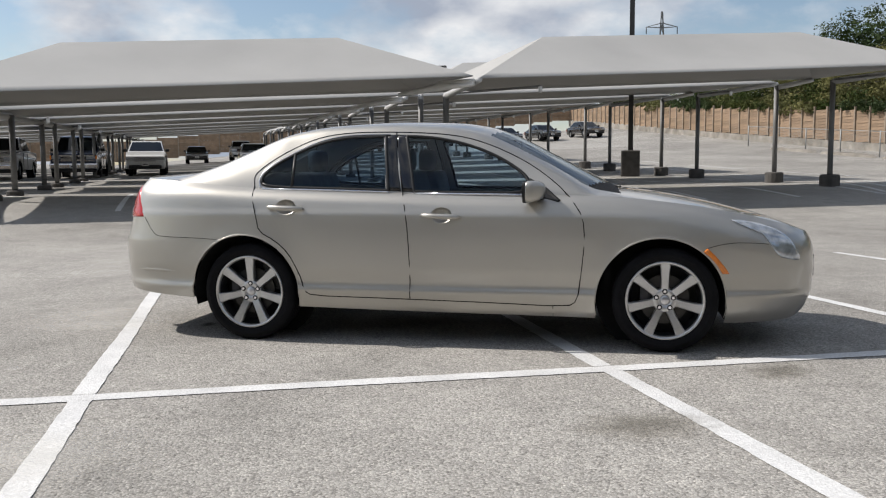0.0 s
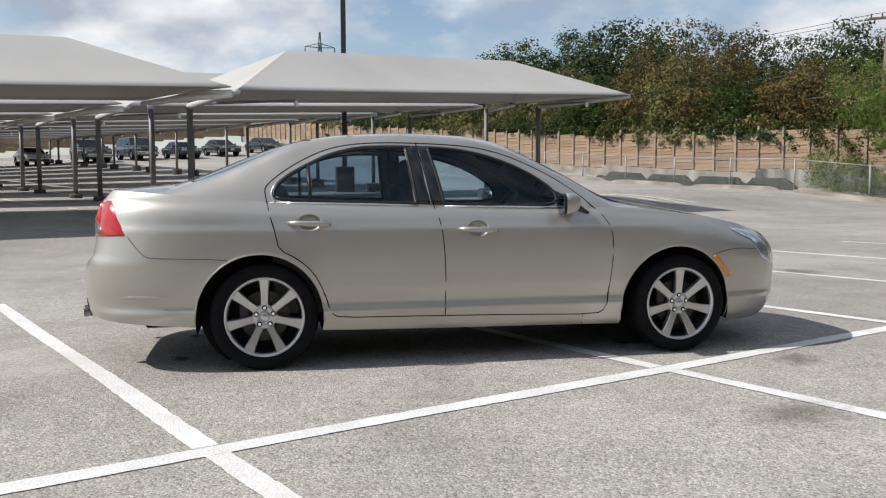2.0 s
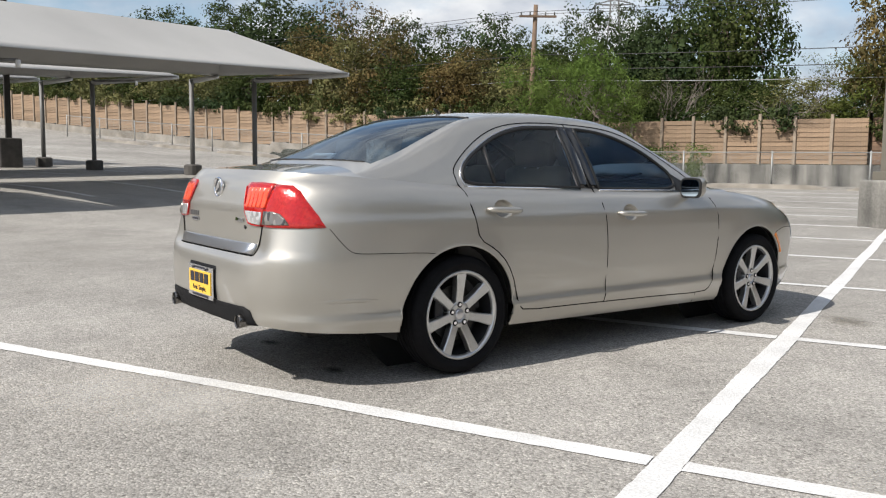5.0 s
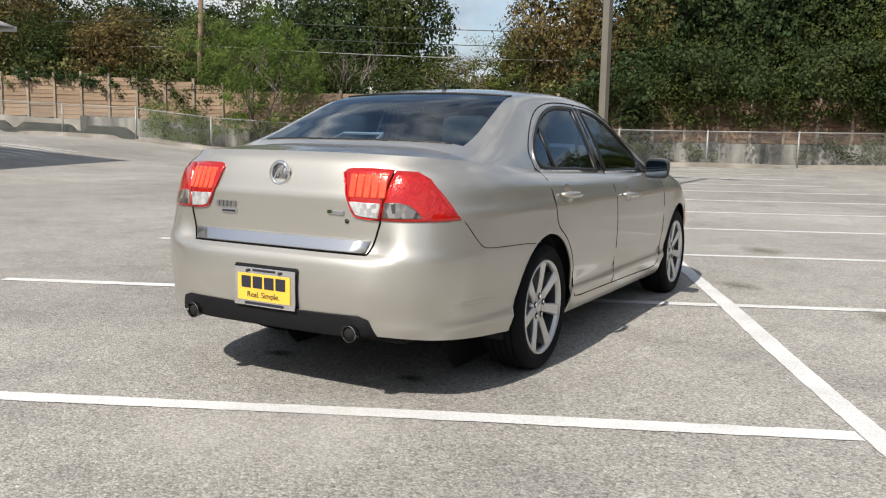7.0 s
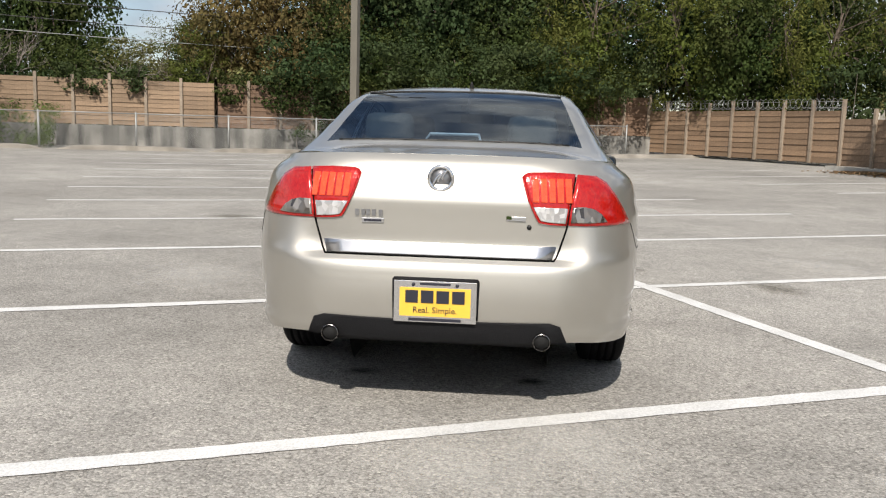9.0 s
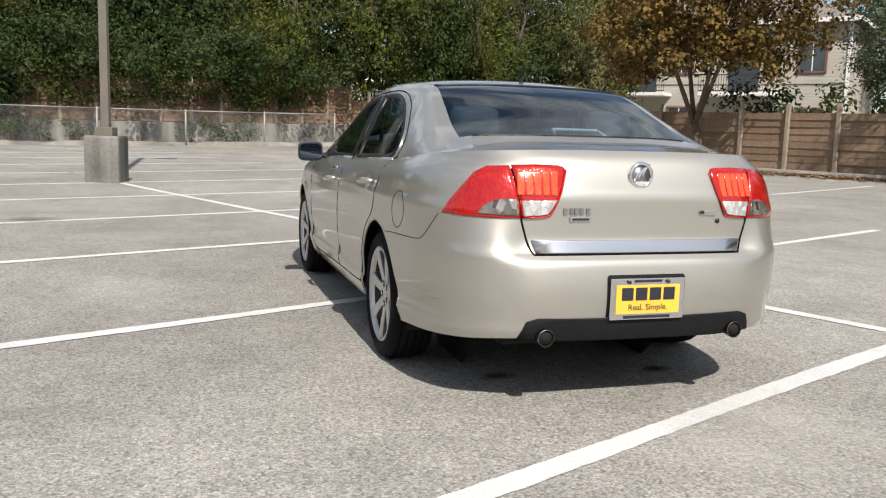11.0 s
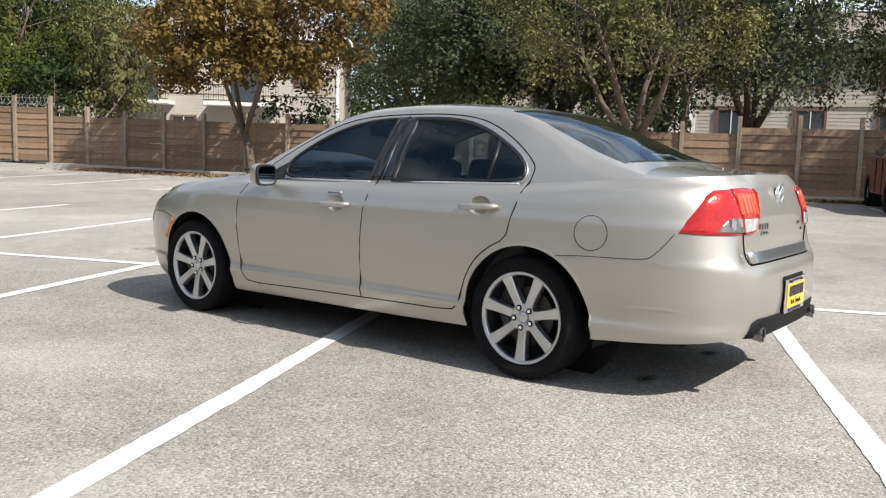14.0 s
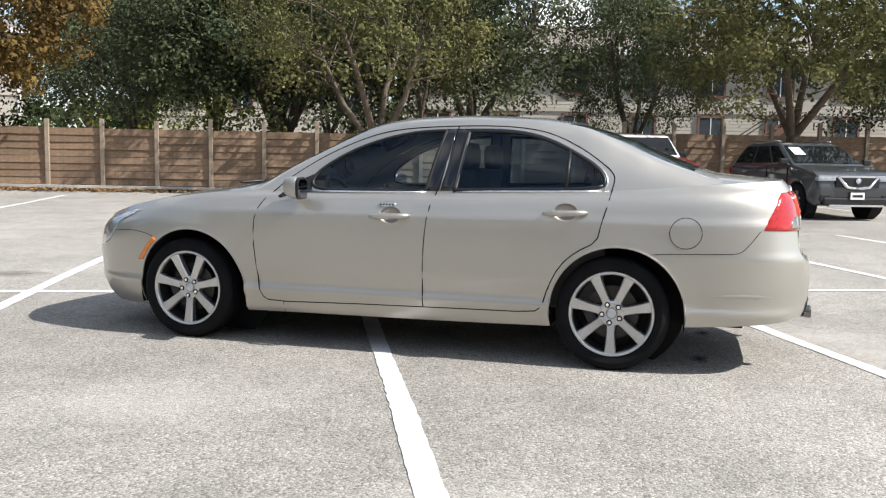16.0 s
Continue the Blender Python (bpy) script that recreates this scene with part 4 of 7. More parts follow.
for k in range(5):
    s0 = -21.5 + 3.5 * k
    shrub("overhanging_bough", "leafy bough hanging far over the plank fence", "foliage", bank(s0, s0 + 3.5, 0.3, 3.0, 2.7, 4.8, 30, 56 + 10 * k), [0.6] * 30, 56, 0.17, M_LEAF_DARK, 56 + 10 * k, stems=False)
shrub("ivy", "dark creeper hanging over the plank fence", "ivy", bank(-7.3, -6.0, 0.1, 0.5, 0.3, 3.2, 34, 55), [0.38] * 34, 60, 0.13, M_LEAF_DARK, 55, stems=False)
for k, (s0, s1, z) in enumerate(((14, 17, 1.9), (19.5, 21, 2.0), (24, 26, 1.8), (30, 31.5, 1.9), (36, 39, 1.9), (44, 46, 1.8), (50, 54, 2.0), (59, 62, 1.9), (68, 71, 1.8), (-4.4, -3.0, 1.9), (2.2, 3.2, 2.2))):
    shrub("ivy", "green creeper spilling over the plank fence", "ivy", bank(s0 - 1.4, s1 + 1.4, -0.25, 0.28, z + (0.30 if s0 > 18 else 0), 3.2 - (0.35 if s0 > 18 else 0), 30, 60 + k), [0.33] * 30, 46, 0.15, (M_LEAF, M_LEAF_DARK, M_LEAF_OLIVE)[k % 3], 60 + k, stems=False)


# belt of woods far beyond the fences, added to block the white sky at the horizon
rng = random.Random(99)
pts = []
for _ in range(620):
    a = radians(rng.uniform(-125, 40))
    d = rng.uniform(72, 92)
    pts.append((d * math.cos(a), d * math.sin(a), rng.uniform(0.3, 7.0) * (1 if a < radians(25) else 0.8)))
far_woods = new("far_woods", leaf_cloud("far_woods", pts, [2.4] * len(pts), 60, 0.75, 0.6, M_FARLEAF, 99))
tagged(far_woods, "dark green belt of leaves added to cover the white horizon", "woods", kind="stuff")


# ---- shade canopies ----
CAN_O = Vector((-2.04, 12.96, 3.15))                    # corner where the two front canopies meet
CAN_D = Vector((0.8840, 0.4676, 0.0527))              # along the front eaves
CAN_B = Vector((-0.4676, 0.8840, 0.022))              # from row to row


def can(s, w, up=0.0):
    return CAN_O + CAN_D * s + CAN_B * w + Vector((0, 0, up))


def ground_at(p):
    return ground_z(p.x, p.y)


def canopy(s0, s1, w0, depth, rise, label, posts):
    """A hipped stretched cloth between s0 and s1, w0 and w0 + depth, on steel posts with cantilever arms."""
    top = thing("shade_canopy", label, "canopy", "shade canopies over the stalls")
    mid_w = depth / 2
    r0, r1 = s0 + mid_w, s1 - mid_w
    lift = 0.05 if s0 < 0 else 0.0

    def panel(base, ridge, inward):
        """Cloth between an eave that bows inwards and the ridge above it."""
        nu, nv = 24, 10
        verts, faces = [], []
        for layer in (0, 1):
            for j in range(nv + 1):
                for i in range(nu + 1):
                    u, v = i / nu, j / nv
                    (sb, wb), (st, wt) = base(u), ridge(u)
                    bow = 0.24 * math.sin(math.pi * u) * (1 - v) ** 2
                    sag = 0.10 * math.sin(math.pi * v) * math.sin(math.pi * min(1, max(0, u)))
                    verts.append(can(sb + (st - sb) * v + inward[0] * bow, w0 + wb + (wt - wb) * v + inward[1] * bow, lift + rise * v - sag - 0.02 * layer))
        k = (nu + 1) * (nv + 1)
        for j in range(nv):
            for i in range(nu):
                q = j * (nu + 1) + i
                faces += [(q, q + 1, q + nu + 2, q + nu + 1), (k + q, k + q + nu + 1, k + q + nu + 2, k + q + 1)]
        for i in range(nu):
            faces.append((i, k + i, k + i + 1, i + 1))
        mesh_ob("cloth", verts, faces, M_FABRIC, top, smooth=True)

    panel(lambda u: (s0 + (s1 - s0) * u, 0.0), lambda u: (r0 + (r1 - r0) * u, mid_w), (0, 1))
    panel(lambda u: (s1 + (s0 - s1) * u, depth), lambda u: (r1 + (r0 - r1) * u, mid_w), (0, -1))
    panel(lambda u: (s1, depth * u), lambda u: (r1, mid_w), (-1, 0))
    panel(lambda u: (s0, depth * (1 - u)), lambda u: (r0, mid_w), (1, 0))
    for s in posts:
        end = s1 if s > (s0 + s1) / 2 else s0
        for w, edge in ((2.5, 0.0), (5.0, depth)):
            foot = can(s, w0 + w)
            gz = ground_at(foot)
            head = Vector((foot.x, foot.y, foot.z - 0.2))
            bm = bmesh.new()
            add_tube(bm, [(foot.x, foot.y, gz), head], 0.075, 10)
            post = part("post", bm, M_STEELPAINT, top, smooth=True)
            bm = bmesh.new()
            tall = 0.30 if s > 1 else 0.10
            add_tube(bm, [(foot.x, foot.y, gz - 0.1), (foot.x, foot.y, gz + tall), (foot.x, foot.y, gz + tall + 0.04)], [0.28, 0.28, 0.22] if s > 1 else [0.2, 0.2, 0.16], 14)
            part("footing", bm, M_FOOT, post, "dark round concrete footing")
            corner = can(end, w0 + edge)
            bm = bmesh.new()
            mid = head.lerp(corner, 0.5) - Vector((0, 0, 0.05))
            add_tube(bm, [head - Vector((0, 0, 0.05)), mid, corner - Vector((0, 0, 0.05))], [0.085, 0.08, 0.065], 8)
            part("arm", bm, M_ARM, top, "pale grey cantilever arm", smooth=True)
            if edge == 0.0:
                c = can(end + (-1.6 if end == s1 else 1.6), w0 + 0.35, -0.22)
                tube_part("lamp_can", [c, c - Vector((0, 0, 0.14))], 0.05, M_WHITE_TRIM, top, 8)
                tube_part("edge_cable", [head, c], 0.03, M_STEELPAINT, top, 6)
    return top


GREY_SAIL = "grey hipped shade cloth canopy on steel posts"
ROWS = [6.9 * k for k in range(9)]
for wr in ROWS:
    canopy(0.05, 13.09, wr, 5.2, 1.17, GREY_SAIL, (0.0, 11.6))
    canopy(-11.5, -0.10, wr, 5.2, 1.19, GREY_SAIL, (-10.4,))
    canopy(-23.1, -11.6, wr, 5.2, 1.19, GREY_SAIL, (-21.8,))
for r in range(5):      # pale rolled edges where the cloths meet
    roll = thing("rolled_cloth", "pale rolled cloth lashed where two canopies meet", "canopy", "rolled cloths between the canopies")
    for k in range(2):
        tube_part("roll", [can(-1.1 - 0.25 * k, 1.9 + ROWS[r], -0.22), can(-0.55 - 0.1 * k, 0.9 + ROWS[r], -0.06 - 0.07 * k), can(-0.06, 0.08 + ROWS[r], -0.06 - 0.07 * k)], [0.05, 0.085, 0.05], M_WHITE_TRIM, roll, 8)

# stalls under and between the canopies
for r in range(4):
    for k in range(-5, 7):
        a, b = can(2.75 * k + 0.6, 0.3 + ROWS[r]), can(2.75 * k + 0.6, 4.9 + ROWS[r])
        if r % 2 == 0 or k > -3:
            painted_line((a.x, a.y), (b.x, b.y), 0.11, "faded white stall line under the canopies")
for k in range(7):
    a, b = can(11.8 + 0.75 * k, 0.2), can(13.2 + 0.75 * k, 4.6)
    painted_line((a.x, a.y), (b.x, b.y), 0.12, "white hatching beside the canopy")

# ---- lamp poles ----
lx, ly = 11.5, 3.3
lamp = thing("parking_lamp", "tall square grey lamp pole on a square concrete base", "street lamp", m=Matrix.Translation((lx, ly, ground_z(lx, ly))))
bm = bmesh.new()
add_box(bm, 0, 0, 0.37, 0.62, 0.62, 0.96, 0.035, Matrix.Rotation(radians(-13), 4, "Z"))
part("base", bm, M_CONC_STAIN, lamp, "stained square concrete base")
box_part("base_cover", (0, 0, 0.925), (0.32, 0.32, 0.16), M_LAMPPOLE, lamp, 0.012, m=Matrix.Rotation(radians(-13), 4, "Z"))
box_part("pole", (0, 0, 4.95), (0.145, 0.145, 8.15), M_LAMPPOLE, lamp, 0.01, m=Matrix.Rotation(radians(-13), 4, "Z"))
for sy in (-1, 1):
    box_part("arm", (0, 0.28 * sy, 8.9), (0.06, 0.5, 0.06), M_STEELPAINT, lamp)
    box_part("lamp_head", (0, 0.72 * sy, 8.9), (0.40, 0.55, 0.16), M_DARKSTEEL, lamp, 0.03)

bx2, by2 = 1.45, 28.4
lamp2 = thing("parking_lamp", "dark bronze lamp pole on a dark concrete base", "street lamp", m=Matrix.Translation((bx2, by2, ground_z(bx2, by2))))
bm = bmesh.new()
add_box(bm, 0, 0, 0.47, 0.72, 0.72, 1.06, 0.05)
part("base", bm, M_FOOT, lamp2, "dark square concrete base")
box_part("pole", (0, 0, 6.9), (0.19, 0.19, 12.2), M_DARKSTEEL, lamp2, 0.01)
for sy in (-1, 1):
    box_part("lamp_head", (0.55 * sy, 0, 12.9), (0.75, 0.34, 0.14), M_DARKSTEEL, lamp2, 0.03)
for x, y, h in ((-18.2, 81.7, 11.6), (-20.2, 106.0, 13.0)):
    g = ground_z(max(-75, x), min(90, y))
    far = thing("parking_lamp", "distant dark T-shaped lamp pole", "street lamp", "far lamp poles", m=Matrix.Translation((x, y, g)))
    tube_part("pole", [(0, 0, 0), (0, 0, h - g)], [0.13, 0.09], M_DARKSTEEL, far, 8)
    for sy in (-1, 1):
        box_part("lamp_head", (0.95 * sy, 0, h - g), (1.1, 0.4, 0.2), M_DARKSTEEL, far, 0.04)


# ---- chain-link fence ----
def chain_link(s0, s1, off, height, span=3.42):
    top = thing("chain_link_fence", "galvanised chain-link fence with a top rail", "fence", kind="structure")
    n = round((s1 - s0) / span)
    step = (s1 - s0) / n
    vs, fs = [], []
    cell, wire = 0.075, 0.0024
    k = int((step + height) / cell)
    for sgn in (1, -1):
        for i in range(k):
            u = -height + i * cell
            a, b = max(0.0, u), min(step, u + height)
            if b <= a:
                continue
            za, zb = a - u, b - u
            if sgn < 0:
                za, zb = height - za, height - zb
            s = len(vs)
            vs += [(a - wire, 0, za), (a + wire, 0, za), (b + wire, 0, zb), (b - wire, 0, zb)]
            fs.append((s, s + 1, s + 2, s + 3))
    me = bpy.data.meshes.new("wire_mesh")
    me.from_pydata(vs, [], fs)
    me.materials.append(M_GALV)
    ang = math.atan2(FENCE_DIR.y, FENCE_DIR.x)
    for i in range(n + 1):
        x, y = on_fence(s0 + step * i, off)
        g = ground_z(x, y)
        tube_part("post", [(x, y, g - 0.1), (x, y, g + height + 0.06)], 0.035, M_GALV, top, 8)
        if i < n:
            x2, y2 = on_fence(s0 + step * (i + 1), off)
            g2 = ground_z(x2, y2)
            tube_part("top_rail", [(x, y, g + height), (x2, y2, g2 + height)], 0.022, M_GALV, top, 6)
            ob = new("wire_mesh", me)
            ob.parent = top
            ob.matrix_basis = Matrix.Translation((x, y, g)) @ Matrix.Rotation(ang, 4, "Z") @ Matrix.Shear("XZ", 4, (0, 0)) @ Matrix.Rotation(-math.atan2(g2 - g, step), 4, "Y")
    return top


chain_link(-19.4, 45.0, 3.45, 1.36)
# razor wire coils on the short fence
bm = bmesh.new()
pa, pb = Vector((*BEND, 0)), Vector((*CORNER, 0))
dd = (pb - pa).normalized()
nn = Vector((-dd.y, dd.x, 0))
coil = []
for i in range(40 * 14):
    t = i / (40 * 14)
    a = 2 * math.pi * 40 * t
    c = pa.lerp(pb, t)
    coil.append(c + nn * 0.22 * math.cos(a) + Vector((0, 0, ground_z(c.x, c.y) + 2.34 + 0.20 * math.sin(a))))
add_tube(bm, coil, 0.009, 3, caps=False)
wire_top = thing("razor_wire", "coiled razor wire along the top of the fence", "wire")
part("coil", bm, M_GALV, wire_top)
for z in (2.2, 2.42):
    tube_part("strand", [pa + Vector((0, 0, ground_z(pa.x, pa.y) + z)), pb + Vector((0, 0, ground_z(pb.x, pb.y) + z))], 0.006, M_GALV, wire_top, 4)

# far fence closing the lot to the north
plank_fence("fence_north", on_fence(95), (-80, 78), 2.4, 0.0, 0.4, "distant tan plank fence closing the lot", spacing=2.4, rows=6, count_parts=0, face=1)

# fallen leaves along the south kerb
rng = np.random.default_rng(77)
n = 7000
t = rng.random(n) ** 1.5
px = 23.5 - 27 * t + rng.normal(size=n) * 0.25
off = np.abs(rng.normal(size=n)) * (0.75 - 0.5 * t) + 0.12
py = -11.3 - (24.6 - px) * 0.3901 + off
leaf_v = []
for x, y, a, s in zip(px, py, rng.random(n) * 6.28, 0.035 + rng.random(n) * 0.06):
    z = ground_z(x, y) + 0.02 + 0.03 * math.sin(a * 3) ** 2
    leaf_v += [(x + s * math.cos(a + q), y + s * math.sin(a + q) * (0.6 if k % 2 else 1), z + 0.03 * (k % 2)) for k, q in enumerate((0, 1.57, 3.14, 4.71))]
lit = new("leaf_litter", quads_mesh("leaf_litter", leaf_v, M_LITTER))
tagged(lit, "dry brown leaves swept along the kerb", "leaves", kind="stuff")


# ---- apartment buildings ----
def apartment(name, label, p, q, depth, height, windows, floors=2):
    """Lapped cream siding, a shallow roof, windows with frames; the front runs from p to q."""
    p, q = Vector((*p, 0)), Vector((*q, 0))
    length = (q - p).length
    ang = math.atan2(q.y - p.y, q.x - p.x)
    g = ground_z(p.x, p.y) - 0.3
    top = thing(name, label, "building", m=Matrix.Translation((p.x, p.y, g)) @ Matrix.Rotation(ang, 4, "Z"))
    # walls of lapped boards: front, ends and back
    lap = 0.17
    rows = int(height / lap)
    foot = [(0, 0), (length, 0), (length, depth), (0, depth)]
    out = [(0, -1), (1, 0), (0, 1), (-1, 0)]
    for e in range(4):
        (ax, ay), (bx, by), (ox, oy) = foot[e], foot[(e + 1) % 4], out[e]
        vs, fs = [], []
        for r in range(rows):
            for z, o in ((r * lap, 0.016), ((r + 1) * lap, 0.004)):
                vs += [(ax + ox * o, ay + oy * o, z), (bx + ox * o, by + oy * o, z)]
        for r in range(2 * rows - 1):
            fs.append((2 * r, 2 * r + 1, 2 * r + 3, 2 * r + 2))
        mesh_ob("wall", vs, fs, M_SIDING, top, label="cream lapped siding wall")
    for x, y in foot:
        box_part("corner_board", (x, y, height / 2), (0.16, 0.16, height), M_WHITE_TRIM, top)
    bm = bmesh.new()
    o, r = 0.6, 2.1
    v = [bm.verts.new(c) for c in ((-o, -o, height), (length + o, -o, height), (length + o, depth + o, height), (-o, depth + o, height), (depth * 0.4, depth / 2, height + r), (length - depth * 0.4, depth / 2, height + r))]
    for f in ((0, 1, 5, 4), (1, 2, 5), (2, 3, 4, 5), (3, 0, 4), (3, 2, 1, 0)):
        bm.faces.new([v[i] for i in f])
    part("roof", bm, M_ROOFING, top)
    for a, b in (((-o, -o), (length + o, -o)), ((-o, -o), (-o, depth + o)), ((length + o, -o), (length + o, depth + o))):
        bm = bmesh.new()
        add_box(bm, (a[0] + b[0]) / 2, (a[1] + b[1]) / 2, height - 0.08, abs(b[0] - a[0]) + 0.06, abs(b[1] - a[1]) + 0.06, 0.22)
        part("fascia", bm, M_WHITE_TRIM, top)
    box_part("band_board", (length / 2, -0.05, height * 0.56), (length, 0.05, 0.18), M_SIDING, top)
    for u, z, w, h in windows:
        x = u * length
        win = box_part("window", (x, -0.045, z), (w, 0.05, h), M_PANE, top, label="dark window pane")
        for dx in (-1, 1):
            box_part("frame", (x + dx * (w / 2 + 0.05), -0.06, z), (0.11, 0.09, h + 0.2), M_BROWN_TRIM, win)
        for dz in (-1, 1):
            box_part("frame", (x, -0.06, z + dz * (h / 2 + 0.05)), (w + 0.2, 0.09, 0.1), M_BROWN_TRIM, win)
        box_part("mullion", (x, -0.075, z), (0.05, 0.03, h), M_WHITE_TRIM, win)
    return top


def balcony(top, x0, x1, z, out=1.4):
    deck = box_part("balcony", ((x0 + x1) / 2, -out / 2, z), (x1 - x0, out, 0.18), M_WHITE_TRIM, top, 0.02)
    for zz in (0.18, 1.0):
        box_part("rail", ((x0 + x1) / 2, -out + 0.04, z + zz), (x1 - x0, 0.05, 0.05), M_DARKSTEEL, deck)
    bm = bmesh.new()
    k = int((x1 - x0) / 0.13)
    for i in range(k + 1):
        add_box(bm, x0 + (x1 - x0) * i / k, -out + 0.04, z + 0.6, 0.02, 0.02, 0.85)
    tagged(part("balusters", bm, M_DARKSTEEL, deck), kind="stuff")
    box_part("balcony_door", ((x0 + x1) / 2, -0.05, z + 1.1), (1.6, 0.06, 2.05), M_PANE, top)


win_c = [((i + 0.5) / 11, z, 1.15, 1.6) for i in range(11) for z in (2.55, 5.25)]
block_c = apartment("apartment_block", "two-storey cream apartment block with brown window frames", (-23.5, -46.4), (12.5, -35.3), 11, 6.5, win_c)
# the front of the blocks faces the lot, so they are turned to show it
block_c.matrix_world = Matrix.Translation((12.5, -35.3, 0.2)) @ Matrix.Rotation(math.atan2(-11.1, -36.0), 4, "Z")
stair = thing("outside_stair", "dark outside stair against the apartment block", "stair", m=Matrix.Translation((-4.0, -38.8, ground_z(-4, -38)) ) @ Matrix.Rotation(radians(197), 4, "Z"))
for s in (-1, 1):
    bm = bmesh.new()
    add_box(bm, 0, 0.5 * s, 0, 4.6, 0.06, 0.28)
    bmesh.ops.transform(bm, matrix=Matrix.Translation((0, 0, 1.5)) @ Matrix.Rotation(radians(-34), 4, "Y"), verts=bm.verts)
    part("stringer", bm, M_BROWN_TRIM, stair)
    bm = bmesh.new()
    add_box(bm, 0, 0.5 * s, 0, 4.6, 0.05, 0.05)
    bmesh.ops.transform(bm, matrix=Matrix.Translation((0, 0, 2.4)) @ Matrix.Rotation(radians(-34), 4, "Y"), verts=bm.verts)
    part("hand_rail", bm, M_DARKSTEEL, stair)
for k in range(15):
    box_part("tread", (-1.9 + 0.27 * k, 0, 0.22 + 0.182 * k), (0.28, 0.96, 0.05), M_CONC, stair)
block_b = apartment("apartment_block", "cream two-storey apartment house with dark windows", (20.0, -52.0), (33.0, -45.5), 9, 6.6, [((i + 0.5) / 4, z, 1.3, 1.35) for i in range(4) for z in (1.9, 4.9)])
block_b.matrix_world = Matrix.Translation((33.0, -44.5, 0.3)) @ Matrix.Rotation(math.atan2(-6.0, -13.0), 4, "Z")
block_a = apartment("apartment_block", "cream apartment house with an upstairs balcony", (0, 0), (17.0, 0), 9, 7.1, [((i + 0.5) / 5, z, 1.2, 1.35) for i in range(5) for z in (1.9, 5.2) if i != 3])
block_a.matrix_world = Matrix.Translation((44.0, -19.0, 0.2)) @ Matrix.Rotation(math.atan2(-11.0, -13.0), 4, "Z")
balcony(block_a, 9.9, 13.9, 3.3)
balcony(block_a, 4.6, 8.0, 3.3)

# ---- poles and pylons ----
ux, uy = 26.1, 29.05
util = thing("utility_pole", "leaning brown wooden utility pole with a crossarm", "utility pole", m=Matrix.Translation((ux, uy, ground_z(ux, uy))))
tube_part("pole", [(-0.08, 0.06, -0.2), (0, 0, 4.2), (0.10, -0.08, 8.4)], [0.16, 0.135, 0.11], M_WOODPOLE, util, 10)
box_part("crossarm", (0.22, -0.16, 7.8), (1.9, 0.09, 0.11), M_WOODPOLE, util, 0.008, m=Matrix.Rotation(radians(-35), 4, "Z"))
for k in (-0.85, -0.4, 0.4, 0.85):
    c, s = math.cos(radians(-35)), math.sin(radians(-35))
    x, y = c * (0.22 + k) - s * -0.16, s * (0.22 + k) + c * -0.16
    tube_part("insulator", [(x, y, 7.84), (x, y, 8.02)], [0.035, 0.03], M_DARKSTEEL, util, 8)
wires = thing("overhead_wires", "dark overhead wires strung along the fence", "wire")
for z, off in ((8.0, -0.5), (8.0, 0.5), (5.9, 0.15), (5.2, 0.1), (4.6, 0.0)):
    for end in (-46, 58):
        pts = []
        for i in range(17):
            t = i / 16
            pts.append(Vector((ux + off, uy, ground_z(ux, uy) + z)) + FENCE_DIR * end * t - Vector((0, 0, 4 * 0.6 * t * (1 - t))) + Vector((0, 0, 0.9 * t if end > 0 else 0)))
        tube_part("wire", pts, 0.012 if z > 6 else 0.018, M_DARKSTEEL if z != 4.6 else M_GALV, wires, 4)


def pylon(x, y, h, turn, label):
    top = thing("pylon", label, "pylon", "lattice pylons", m=Matrix.Translation((x, y, 0)) @ Matrix.Rotation(turn, 4, "Z"))
    def half(z):
        k = z / h
        return 3.6 * (1 - k / 0.62) + 1.0 * k / 0.62 if k < 0.62 else 1.0 - 0.85 * (k - 0.62) / 0.38
    levels = [h * k for k in (0, 0.16, 0.30, 0.42, 0.52, 0.62, 0.70, 0.78, 0.86, 0.93, 1.0)]
    corners = ((-1, -1), (1, -1), (1, 1), (-1, 1))
    for a, b in corners:
        bm = bmesh.new()
        add_tube(bm, [(a * half(z), b * half(z), z) for z in levels], 0.14, 4)
        part("leg", bm, M_STEELPAINT, top)
    bm = bmesh.new()
    for z0, z1 in zip(levels, levels[1:]):
        for i in range(4):
            (a, b), (c, d) = corners[i], corners[(i + 1) % 4]
            add_tube(bm, [(a * half(z0), b * half(z0), z0), (c * half(z1), d * half(z1), z1)], 0.08, 3)
            add_tube(bm, [(c * half(z0), d * half(z0), z0), (a * half(z1), b * half(z1), z1)], 0.08, 3)
    tagged(part("bracing", bm, M_STEELPAINT, top), kind="stuff")
    for k in (0.66, 0.78, 0.90):
        for s in (-1, 1):
            bm = bmesh.new()
            z = h * k
            w = 5.2 if k == 0.78 else 4.3
            for b in (-1, 1):
                add_tube(bm, [(0, b * half(z), z), (s * w, 0, z + 0.2)], 0.10, 4)
                add_tube(bm, [(0, b * half(z), z + 1.3), (s * w, 0, z + 0.2)], 0.08, 4)
            arm = part("arm", bm, M_STEELPAINT, top)
            tube_part("insulator", [(s * w, 0, z + 0.2), (s * w, 0, z - 1.7)], 0.14, M_DARKSTEEL, arm, 6)


pylon(142.8, 131.7, 55, radians(-42), "tall grey lattice pylon behind the trees")
pylon(11.5, 246.0, 44.5, radians(10), "distant grey lattice pylon behind the canopies")


